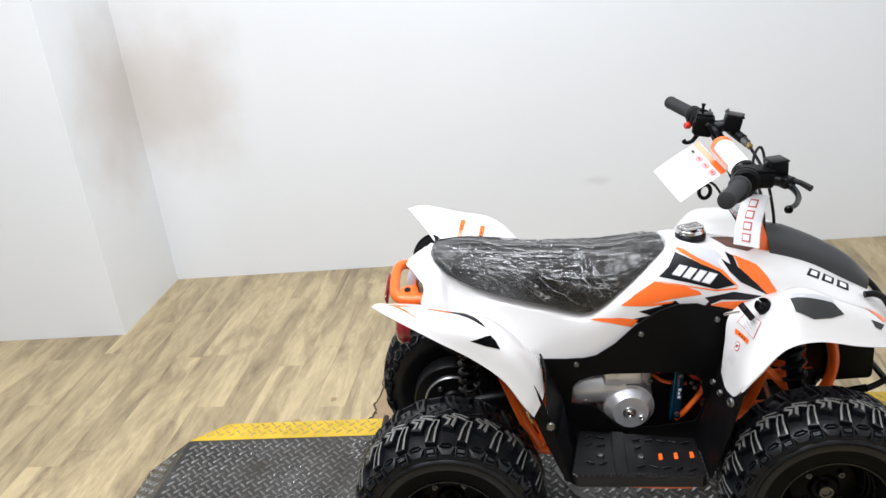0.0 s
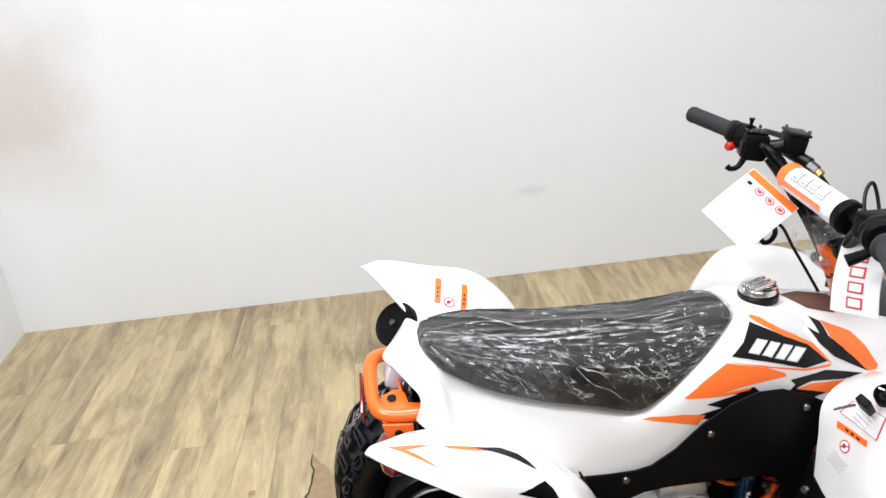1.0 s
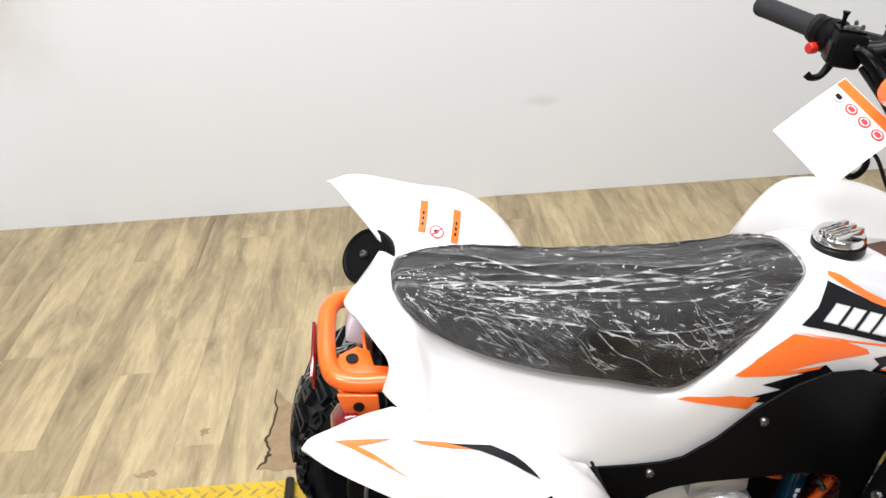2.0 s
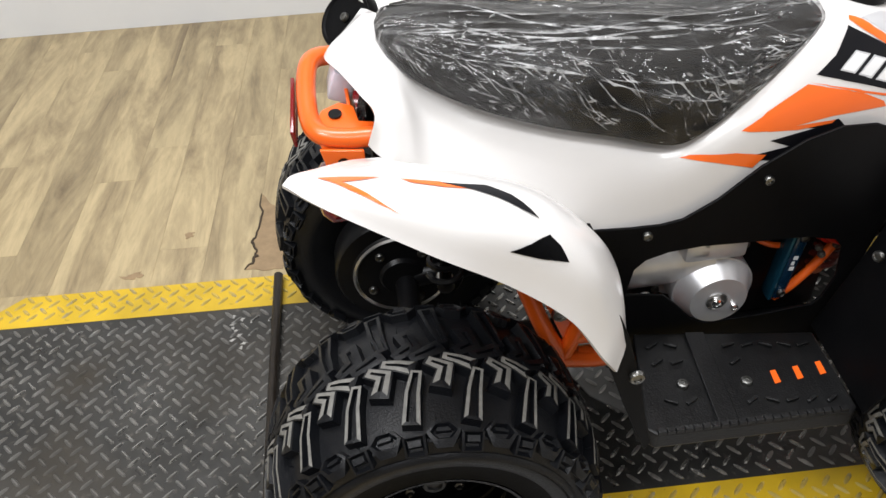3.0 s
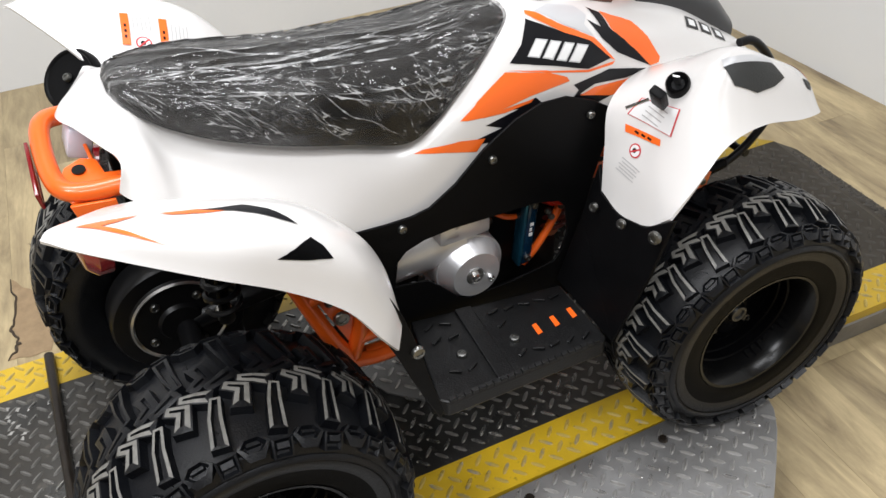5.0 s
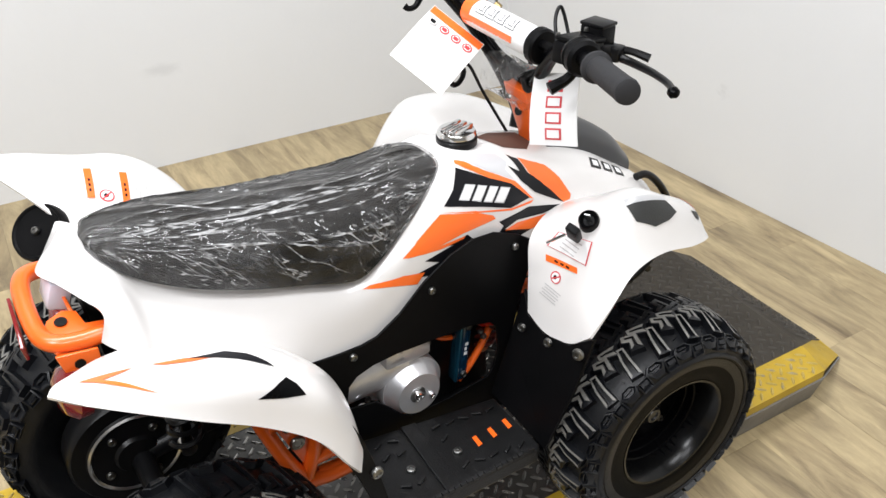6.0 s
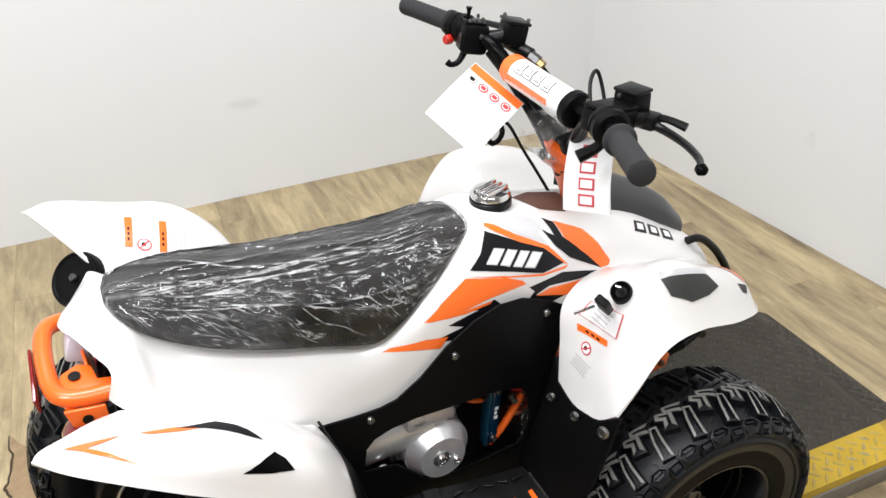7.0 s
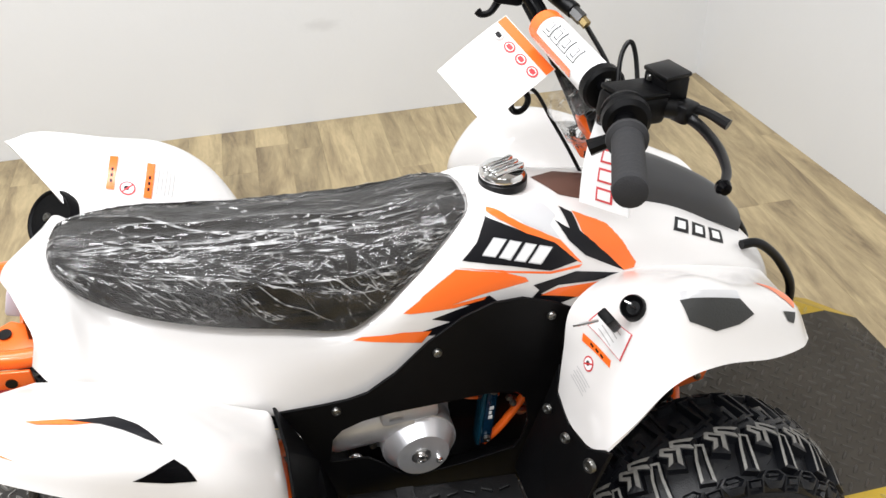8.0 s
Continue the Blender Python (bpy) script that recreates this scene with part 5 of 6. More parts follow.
def ring_decal(c, u, v, r, on, parent, up=UP):
    """A red prohibition ring with its bar."""
    decal("warning_ring", disc_points(c, u, v, r), on, RED_DECAL, parent, 0.0008, "red prohibition sign", 0.004, up)
    decal("warning_ring_inside", disc_points(c, u, v, r * 0.8), on, WHITE_DECAL, parent, 0.0011, "", 0.004, up)
    u, v = Vector(u).normalized(), Vector(v).normalized()
    decal("warning_bar", quad_on(c, u + v, u - v, r * 1.7, r * 0.22), on, RED_DECAL, parent, 0.0014, "", 0.006, up)
    decal("warning_mark", disc_points(Vector(c) - u * r * 0.1, u, v, r * 0.35, 8), on, BLACK_DECAL, parent, 0.0013, "", 0.006, up)


ring_decal((-0.467, 0.194, 0.585), (1, 0, -0.4), SV, 0.0105, FARSKIN, rear_far, FAR_UP)

# front fender: vent, stripe, stickers
decal("headlamp_recess", [(0.126, -0.226, 0.586), (0.198, -0.232, 0.574), (0.198, -0.239, 0.568), (0.124, -0.234, 0.580)], FRONTSKIN, GREY_DECAL, front, 0.0008, cast=(-0.1, 0.7, -0.7))
decal("headlamp_blank", [(0.124, -0.234, 0.580), (0.135, -0.238, 0.584), (0.196, -0.240, 0.569), (0.214, -0.248, 0.548), (0.189, -0.257, 0.547), (0.157, -0.262, 0.550), (0.129, -0.251, 0.562)], FRONTSKIN, GREYVENT, front, 0.0016, "dark grey blanking panel", 0.004, cast=(-0.1, 0.7, -0.7))
decal("nose_stripe", [(0.263, -0.179, 0.531), (0.291, -0.182, 0.523), (0.307, -0.192, 0.514), (0.313, -0.200, 0.502), (0.298, -0.216, 0.508), (0.279, -0.210, 0.525)], FRONTSKIN, ORANGE_DECAL, front, 0.0009, "orange stripe")
decal("nose_stripe", [(0.268, -0.230, 0.523), (0.297, -0.219, 0.504), (0.284, -0.231, 0.500), (0.272, -0.233, 0.508)], FRONTSKIN, GREYVENT, front, 0.0010, "dark grey patch")
FN = Vector((-0.8, -0.5, 0.4))
FU, FV = Vector((0.002, -0.050, -0.004)), Vector((0.027, -0.008, 0.033))
box_pts = [Vector(p) for p in ((0.055, -0.155, 0.498), (0.070, -0.162, 0.520), (0.080, -0.222, 0.530), (0.064, -0.230, 0.500))]
cen = sum(box_pts, Vector()) / 4
decal("sticker_frame", box_pts, FRONTSKIN, RED_DECAL, front, 0.0007, "red-framed sticker", up=FN)
decal("sticker_paper", [cen + (p - cen) * 0.94 for p in box_pts], FRONTSKIN, WHITE_DECAL, front, 0.0010, up=FN)
for k in range(4):
    decal("sticker_print", quad_on(cen + FV.normalized() * (0.011 - k * 0.007), FU, FV, 0.030, 0.0014), FRONTSKIN, PRINT, front, 0.0013, up=FN)
decal("warning_band", [(0.050, -0.159, 0.487), (0.059, -0.218, 0.492), (0.056, -0.222, 0.485), (0.048, -0.163, 0.478)], FRONTSKIN, ORANGE_DECAL, front, 0.0008, "orange warning band", up=FN)
for k in range(3):
    decal("warning_print", quad_on((0.0520 + k * 0.0016, -0.180 - k * 0.011, 0.4845 + k * 0.0006), FU, FV, 0.007, 0.003), FRONTSKIN, BLACK_DECAL, front, 0.0011, up=FN)
ring_decal((0.0465, -0.189, 0.4635), FU, FV, 0.010, FRONTSKIN, front, FN)
for k in range(5):
    decal("fine_print", quad_on((0.038 - k * 0.0014, -0.192 + k * 0.001, 0.447 - k * 0.0042), FU, FV, 0.036 - 0.006 * (k % 2), 0.0016), FRONTSKIN, PRINT, front, 0.0008, up=FN)

# key switch with its key
key_at = Q(0.619, -0.201, 0.640)
nk = Vector((-0.55, -0.35, 0.76)).normalized()


def along(bm, pos, axis):
    """Turn a body built about the y axis so that -y points along axis, at pos."""
    return turned(bm, Matrix.Translation(pos) @ Vector(axis).to_track_quat("-Y", "Z").to_matrix().to_4x4())


switch = part("ignition_switch", along(lathe([(0, -0.006), (0.008, -0.006), (0.009, -0.009), (0.0130, -0.013), (0.0148, -0.010), (0.0155, 0.01), (0, 0.01)], 24), key_at, nk), BLACK, quad, "black ignition switch")
part("key_blade", along(box(-0.004, 0.004, -0.030, -0.008, -0.001, 0.001), key_at, nk), STEEL, switch)
part("key_fob", turned(box(-0.018, 0.018, -0.010, 0.010, -0.006, 0.006, 0.0025), Matrix.Translation(Q(0.586, -0.208, 0.636)) @ Euler((0.4, 0.9, 0.6)).to_matrix().to_4x4()), BLACK, switch, "black plastic key fob")
part("key_ring", tube([Q(0.575, -0.203, 0.634), Q(0.558, -0.200, 0.630), Q(0.548, -0.196, 0.626)], 0.0022, 8, 6), CHROME, switch)

# fuel cap
cap_at = Q(0.519, -0.004, 0.708)
cap = part("fuel_cap", turned(lathe([(0, 0.0), (0.031, 0.0), (0.031, -0.010), (0.028, -0.012), (0, -0.012)], 32), Matrix.Translation(cap_at) @ pose(0, 0, 0, -90)), SATIN, quad, "chrome fuel cap on a black neck")
ribs = lathe([(0.0275, -0.012), (0.0295, -0.014), (0.0295, -0.018), (0.027, -0.0215), (0.014, -0.0235), (0, -0.024)], 28)
part("chrome_lid", turned(ribs, Matrix.Translation(cap_at) @ pose(0, 0, 0, -90)), CHROME, cap, "chrome lid wrapped in film")
for k in range(3):
    part("lid_rib", turned(box(-0.023, 0.023, -0.0034, 0.0034, 0.020, 0.0272, 0.0018), Matrix.Translation(cap_at) @ pose(0, 0, 0, 0, 0, 20) @ pose(0, -0.011 + 0.011 * k, 0)), CHROME, cap)

# nose hood, dark smoked plastic
HOOD = [
    [(0.672, -0.030, 0.668), (0.668, -0.018, 0.705), (0.664, 0.020, 0.722), (0.668, 0.062, 0.705), (0.672, 0.078, 0.668)],
    [(0.715, -0.026, 0.652), (0.712, -0.015, 0.690), (0.710, 0.020, 0.712), (0.712, 0.058, 0.690), (0.715, 0.072, 0.650)],
    [(0.780, -0.020, 0.622), (0.780, -0.010, 0.655), (0.780, 0.020, 0.677), (0.780, 0.052, 0.655), (0.780, 0.064, 0.620)],
    [(0.835, -0.014, 0.594), (0.838, -0.005, 0.618), (0.840, 0.020, 0.636), (0.838, 0.046, 0.618), (0.835, 0.056, 0.592)],
    [(0.872, -0.008, 0.568), (0.878, 0.000, 0.582), (0.880, 0.020, 0.592), (0.878, 0.040, 0.582), (0.872, 0.048, 0.566)],
]
part("nose_hood", sheet(surface(qrows(HOOD), 28, 22), 0.003), SMOKE, quad, "smoky dark grey nose hood")
# flat patch for the opening round the steering stem, its dark inside painted brown
decal("stem_opening_patch", [Q(0.560, 0.010, 0.70), Q(0.585, -0.028, 0.69), Q(0.625, -0.036, 0.68), Q(0.648, -0.010, 0.67), Q(0.648, 0.030, 0.67), Q(0.600, 0.036, 0.685)], BODY, material("brown_inner", (0.10, 0.045, 0.03), 0.7, vary=0.3), body, 0.0006, "dark brown patch painted for the opening round the stem")

# ---- handlebar ----
BARS = [(0.515, -0.352, 0.910), (0.541, -0.294, 0.903), (0.566, -0.232, 0.894), (0.590, -0.160, 0.882), (0.604, -0.110, 0.858), (0.622, -0.060, 0.806), (0.632, -0.030, 0.790)]
FARBARS = [(0.530, 0.330, 0.914), (0.550, 0.272, 0.911), (0.570, 0.212, 0.906), (0.590, 0.145, 0.894), (0.605, 0.110, 0.866), (0.623, 0.060, 0.812), (0.633, 0.030, 0.796)]
full_bar = [Q(*p) for p in BARS] + [Q(0.633, 0, 0.789)] + [Q(*p) for p in FARBARS[::-1]]
bars = part("handlebar", tube(full_bar, 0.0105, 70, 12), GLOSSBLACK, quad, "black tubular handlebar")
for s, src in ((-1, BARS), (1, FARBARS)):
    a, b = Q(*src[0]), Q(*src[2])
    d = (b - a).normalized()
    grip = lathe([(0, 0.0), (0.0105, 0.0), (0.0142, 0.002), (0.0150, 0.008)] + [(0.0139 + 0.0006 * (k % 2), 0.012 + k * 0.0046) for k in range(20)] + [(0.0145, 0.106), (0.0190, 0.109), (0.0195, 0.113), (0.0155, 0.116), (0.012, 0.119)], 24)
    part("grip", along(grip, a - d * 0.004, -d), GRIP, bars, "ribbed dark grey rubber grip")
part("crossbar", tube([Q(0.603, -0.122, 0.868), Q(0.600, 0.10, 0.868)], 0.007, 10, 8), GLOSSBLACK, bars)
pad_a, pad_b = Q(0.607, -0.072, 0.862), Q(0.595, 0.080, 0.873)
pd = (pad_b - pad_a).normalized()
pad = part("bar_pad", along(lathe([(0, 0), (0.018, 0), (0.0210, 0.003), (0.0216, 0.02), (0.0216, 0.128), (0.0210, 0.149), (0.018, 0.153), (0, 0.153)], 28), pad_a, -pd), WHITE_DECAL, bars, "white foam bar pad with orange ends and outlined lettering")
part("pad_end", along(lathe([(0, -0.016), (0.023, -0.014), (0.0255, -0.011), (0.0255, 0.000), (0.022, 0.004), (0.0, 0.006)], 24), pad_a, -pd), BLACK, pad, "black foam end cap")
padskin_rows = []
for k in range(37):
    t = 0.004 + 0.146 * k / 36
    c = pad_a + pd * t
    sx = Vector((1, 0, 0))
    sz = pd.cross(sx).normalized()
    padskin_rows.append([c + (sx * math.cos(a) + sz * math.sin(a)) * 0.0219 for a in np.linspace(0, 2 * math.pi, 25)])
PADSKIN = skin(np.array([[tuple(p) for p in r] for r in padskin_rows]))
sz = pd.cross(Vector((1, 0, 0))).normalized()
if sz.z < 0:
    sz = -sz


def on_pad(t, a):
    """A place on the pad: t along it from the near end, a degrees round it from the top towards the rear."""
    return pad_a + pd * t + (sz * math.cos(radians(a)) - Vector((1, 0, 0)) * math.sin(radians(a))) * 0.0219


PUP = Vector((-0.3, -0.5, 0.8))
for t0, t1, a0, a1 in ((0.129, 0.149, -60, 150), (0.03, 0.149, 78, 150)):
    grid_pts = [on_pad(t0, a0), on_pad(t0, (a0 + a1) / 2), on_pad(t0, a1), on_pad(t1, a1), on_pad(t1, (a0 + a1) / 2), on_pad(t1, a0)]
    decal("pad_band", grid_pts, PADSKIN, ORANGE_DECAL, pad, 0.0006, "orange band", 0.006, PUP)
for k, t in enumerate((0.108, 0.086, 0.064, 0.041)):
    for grow, mat, z in ((0.0, BLACK_DECAL, 0.0006), (-0.0012, WHITE_DECAL, 0.0009), (-0.0052, BLACK_DECAL, 0.0011), (-0.0064, WHITE_DECAL, 0.0013)):
        w, hgt = 0.0098 + grow, 26 + grow * 2100
        decal("pad_mark", [on_pad(t - w, 32 + hgt), on_pad(t - w + 0.004, 32 - hgt), on_pad(t + w + 0.004, 32 - hgt), on_pad(t + w, 32 + hgt)], PADSKIN, mat, pad, z, "", 0.005, PUP)


def block(name, c, size, rot, mat, parent, bevel=0.003, label=""):
    sx, sy, sz_ = [a / 2 for a in size]
    return part(name, turned(box(-sx, sx, -sy, sy, -sz_, sz_, bevel), Matrix.Translation(Q(*c)) @ pose(0, 0, 0, *rot)), mat, parent, label)


# throttle and brake on the near side
hous = part("throttle_housing", along(lathe([(0, 0), (0.019, 0), (0.0235, 0.004), (0.024, 0.012), (0.0215, 0.014), (0.0215, 0.018), (0.0235, 0.020), (0.022, 0.026), (0, 0.026)], 28), Q(0.577, -0.210, 0.8880), Vector((-0.3, -0.94, 0))), BLACK, bars, "black throttle housing")
block("housing_body", (0.603, -0.163, 0.8800), (0.060, 0.042, 0.030), (0, 8, 12), BLACK, hous, 0.006)
block("housing_lid", (0.605, -0.163, 0.8970), (0.056, 0.042, 0.0055), (0, 8, 12), BLACK, hous, 0.002)
for dx, dv in ((-0.022, -0.014), (0.022, 0.014), (-0.022, 0.016)):
    bolt(Q(0.604 + dx, -0.163 + dv, 0.8990), (0, 0, 1), 0.003, hous)
block("brake_reservoir", (0.643, -0.152, 0.892), (0.030, 0.036, 0.028), (0, 0, 10), BLACK, bars, 0.003, "black brake fluid reservoir")
block("reservoir_lid", (0.643, -0.152, 0.908), (0.032, 0.038, 0.005), (0, 0, 10), SATIN, bars, 0.002)
perch = part("lever_perch", tube([Q(0.600, -0.150, 0.882), Q(0.626, -0.162, 0.878), Q(0.654, -0.172, 0.872)], [0.014, 0.012, 0.010], 10, 10), SATIN, bars)
part("brake_lever", tube([Q(0.654, -0.172, 0.870), Q(0.662, -0.200, 0.866), Q(0.656, -0.245, 0.868), Q(0.640, -0.288, 0.872), Q(0.623, -0.314, 0.875)], [0.0065, 0.0055, 0.005, 0.0045, 0.0042], 26, 10), SATIN, perch, "black brake lever with a ball end")
part("lever_ball", along(lathe([(0, -0.0075), (0.0053, -0.0053), (0.0075, 0), (0.0053, 0.0053), (0, 0.0075)], 16), Q(0.620, -0.318, 0.875), NEAR), GLOSSBLACK, perch)
part("parking_lever", tube([Q(0.658, -0.172, 0.876), Q(0.674, -0.186, 0.874), Q(0.688, -0.206, 0.868)], [0.006, 0.005, 0.006], 12, 8), SATIN, perch)
block("lever_pivot", (0.656, -0.174, 0.872), (0.024, 0.022, 0.020), (0, 0, 20), SATIN, perch, 0.004)
part("throttle_thumb", tube([Q(0.596, -0.180, 0.8730), Q(0.584, -0.170, 0.8500), Q(0.561, -0.163, 0.8380)], [0.006, 0.007, 0.009], 12, 8), BLACK, hous)
part("cable_loop", tube([Q(0.612, -0.108, 0.872), Q(0.618, -0.094, 0.898), Q(0.626, -0.088, 0.912), Q(0.633, -0.087, 0.912), Q(0.637, -0.092, 0.896), Q(0.636, -0.106, 0.870)], 0.0026, 30, 8), SATIN, bars)
# switches and brake on the far side
farsw = part("switch_housing", along(lathe([(0, 0), (0.019, 0), (0.0225, 0.003), (0.0225, 0.013), (0.020, 0.015), (0.020, 0.017), (0.0235, 0.019), (0.0235, 0.030), (0.021, 0.033), (0, 0.033)], 28), Q(0.566, 0.222, 0.9030), Vector((-0.3, 0.94, 0.03))), BLACK, bars, "black switch housing with a red button")
block("switch_body", (0.577, 0.172, 0.8960), (0.042, 0.040, 0.046), (0, 10, -14), BLACK, farsw, 0.008)
block("switch_lid", (0.580, 0.174, 0.9195), (0.034, 0.032, 0.004), (0, 10, -14), GLOSSBLACK, farsw, 0.0015)
block("switch_face", (0.556, 0.175, 0.8950), (0.004, 0.026, 0.026), (0, 10, -14), SATIN, farsw, 0.0015)
for dx, dv in ((-0.012, -0.010), (0.012, 0.010), (0.010, -0.011)):
    bolt(Q(0.580 + dx, 0.174 + dv, 0.9215), (0, 0, 1), 0.0026, farsw)
part("red_button", along(lathe([(0, -0.007), (0.006, -0.007), (0.0075, -0.005), (0.0075, 0.004), (0, 0.004)], 16), Q(0.548, 0.200, 0.8900), (-1, -0.3, 0.1)), REDPAINT, farsw, "red stop button")
part("toggle_knob", tube([Q(0.577, 0.190, 0.9170), Q(0.579, 0.190, 0.9310), Q(0.580, 0.190, 0.9380)], [0.0028, 0.003, 0.0052], 8, 10), BLACK, farsw)
part("thumb_lever", tube([Q(0.564, 0.178, 0.8730), Q(0.552, 0.174, 0.8610), Q(0.540, 0.174, 0.8590), Q(0.535, 0.178, 0.8630)], [0.0055, 0.0045, 0.0045, 0.0055], 14, 8), BLACK, farsw)
tank = block("brake_reservoir", (0.630, 0.144, 0.902), (0.034, 0.038, 0.032), (0, 14, -8), BLACK, bars, 0.003, "black brake fluid reservoir")
block("reservoir_lid", (0.635, 0.144, 0.920), (0.037, 0.041, 0.005), (0, 14, -8), SATIN, tank, 0.0015)
for dx, dv in ((-0.013, 0.013), (0.013, -0.014)):
    bolt(Q(0.636 + dx, 0.144 + dv, 0.9225 - dx * 0.25), (0.25, 0, 1), 0.0032, tank)
part("master_cylinder", tube([Q(0.622, 0.178, 0.890), Q(0.634, 0.142, 0.882), Q(0.646, 0.114, 0.874)], 0.0105, 12, 12), SATIN, tank)
part("banjo_fitting", tube([Q(0.645, 0.116, 0.874), Q(0.653, 0.102, 0.866)], [0.0085, 0.0085], 6, 6), DARKNUT, tank)
part("banjo_bolt", tube([Q(0.653, 0.102, 0.866), Q(0.657, 0.094, 0.861)], [0.0065, 0.0065], 5, 6), BRASS, tank, "brass hose bolt")
part("far_perch", tube([Q(0.594, 0.160, 0.891), Q(0.612, 0.152, 0.896), Q(0.624, 0.148, 0.902)], [0.0165, 0.013, 0.012], 10, 12), SATIN, bars)
for dv in (-0.010, 0.012):
    bolt(Q(0.582, 0.160 + dv, 0.901), (-0.8, 0, 0.6), 0.0042, bars, DARKNUT)
part("far_brake_lever", tube([Q(0.628, 0.170, 0.895), Q(0.660, 0.215, 0.886), Q(0.650, 0.290, 0.880)], [0.007, 0.006, 0.005], 18, 8), SATIN, bars)
# slotted black cable clip that hangs below the tag
clip_c, cu, cw = Q(0.559, 0.060, 0.783), Vector((0.80, -0.1, 0.35)).normalized(), Vector((-0.25, -0.35, 0.9)).normalized()
part("cable_clip", tube([clip_c + cu * 0.012 * math.cos(a) + cw * 0.018 * math.sin(a) for a in np.linspace(0, 2 * math.pi, 17)], 0.0042, 40, 8), BLACK, bars, "oval black cable clip")
# hoses and cables down to the frame
for k, pts in enumerate((((0.592, 0.150, 0.876), (0.602, 0.100, 0.846), (0.618, 0.058, 0.800), (0.640, 0.034, 0.740), (0.655, 0.022, 0.690)), ((0.598, 0.140, 0.872), (0.612, 0.092, 0.832), (0.630, 0.050, 0.780), (0.655, 0.030, 0.700)),
                         ((0.606, -0.150, 0.890), (0.625, -0.085, 0.850), (0.650, -0.040, 0.790), (0.665, -0.010, 0.700)), ((0.655, 0.110, 0.866), (0.680, 0.060, 0.810), (0.690, 0.030, 0.740), (0.690, 0.015, 0.690)),
                         ((0.566, 0.056, 0.806), (0.582, 0.058, 0.792), (0.604, 0.060, 0.752), (0.626, 0.055, 0.712), (0.645, 0.040, 0.672)))):
    part("cable", tube([Q(*p) for p in pts], 0.0052 if k < 2 else 0.0032 if k < 4 else 0.0026, 26, 8), SATIN, bars)
# clamps and stem
for v in (-0.028, 0.028):
    block("bar_clamp", (0.632, v, 0.789), (0.028, 0.016, 0.028), (0, -20, 0), SATIN, bars, 0.005, "black clamp in clear film")
stem = part("steering_stem", slab([Q(0.622, -0.030, 0.772), Q(0.622, 0.030, 0.772), Q(0.648, 0.022, 0.690), Q(0.655, 0.018, 0.650), Q(0.655, -0.018, 0.650), Q(0.648, -0.022, 0.690)], (0.022, 0, 0.006), None, 0.003), ORANGE, quad, "orange steering stem bracket")
part("stem_hole", along(lathe([(0, -0.002), (0.008, -0.002), (0.008, 0), (0, 0)], 14), Q(0.634, 0.0, 0.732), (-1, 0, 0.3)), SATIN, stem)
# film round the clamp
film = surface([[Q(0.620 + 0.03 * math.cos(a), v, 0.785 + 0.032 * math.sin(a) + 0.004 * math.sin(5 * a + v * 90)) for a in np.linspace(0, 2 * math.pi, 13)] for v in (-0.046, -0.02, 0.01, 0.046)], 20, 36)
part("clamp_film", sheet(film), FILM, bars, "crumpled clear film round the clamp")

# paper hang tag on the far bar
T1, T2, T3 = Q(0.458, 0.084, 0.828), Q(0.558, 0.124, 0.874), Q(0.602, 0.052, 0.826)
tn = (T3 - T2).cross(T1 - T2).normalized()
if tn.z < 0:
    tn = -tn


def on_tag(u, w, up=0.0):
    """A place on the tag: u along its headed edge, w away from it."""
    bend = 0.004 * math.sin(w * math.pi)
    return T2 + (T3 - T2) * u + (T1 - T2) * w + tn * (up + bend)


def tag_patch(name, u0, u1, w0, w1, up, mat, label="", thick=0.0):
    g = np.array([[tuple(on_tag(u, w, up)) for w in np.linspace(w0, w1, 9)] for u in np.linspace(u0, u1, 4)])
    return part(name, sheet(g, thick), mat, tag_part or quad, label)


tag_part = None
tag_part = tag_patch("hang_tag", 0, 1, 0, 1, 0, PAPER, "white paper safety tag with an orange heading", 0.0006)
tag_patch("tag_heading", 0.01, 0.99, 0.01, 0.13, 0.0005, ORANGE_DECAL, "orange heading")
for k in range(4):
    c = 0.16 + 0.225 * k
    pts = [on_tag(c + 0.085 * math.cos(a), 0.225 + 0.063 * math.sin(a), 0.0006) for a in np.linspace(0, 2 * math.pi, 14, endpoint=False)]
    part("tag_symbol", slab(pts, tn * 0.0003), RED_DECAL if k else PRINT, tag_part)
    inn = [on_tag(c + 0.062 * math.cos(a), 0.225 + 0.046 * math.sin(a), 0.0010) for a in np.linspace(0, 2 * math.pi, 14, endpoint=False)]
    part("tag_symbol_inside", slab(inn, tn * 0.0002), PAPER, tag_part)
    mk = [on_tag(c + 0.045 * math.cos(a) * (1 + 0.4 * (i % 2)), 0.225 + 0.030 * math.sin(a), 0.0013) for i, a in enumerate(np.linspace(0, 2 * math.pi, 8, endpoint=False))]
    part("tag_symbol_mark", slab(mk, tn * 0.0002), RED_DECAL if k else BLACK_DECAL, tag_part)
for k in range(9):
    tag_patch("tag_line", 0.10, 0.92 - 0.12 * ((k * 7) % 3), 0.36 + k * 0.062, 0.36 + k * 0.062 + 0.014, 0.0005, GREY_DECAL)
# white strap with red lettering, as plain blocks
S1, S2, S3, S4 = Q(0.611, -0.065, 0.818), Q(0.639, -0.130, 0.833), Q(0.614, -0.166, 0.744), Q(0.584, -0.098, 0.727)
sn = (S2 - S1).cross(S4 - S1).normalized()
if sn.x > 0:
    sn = -sn


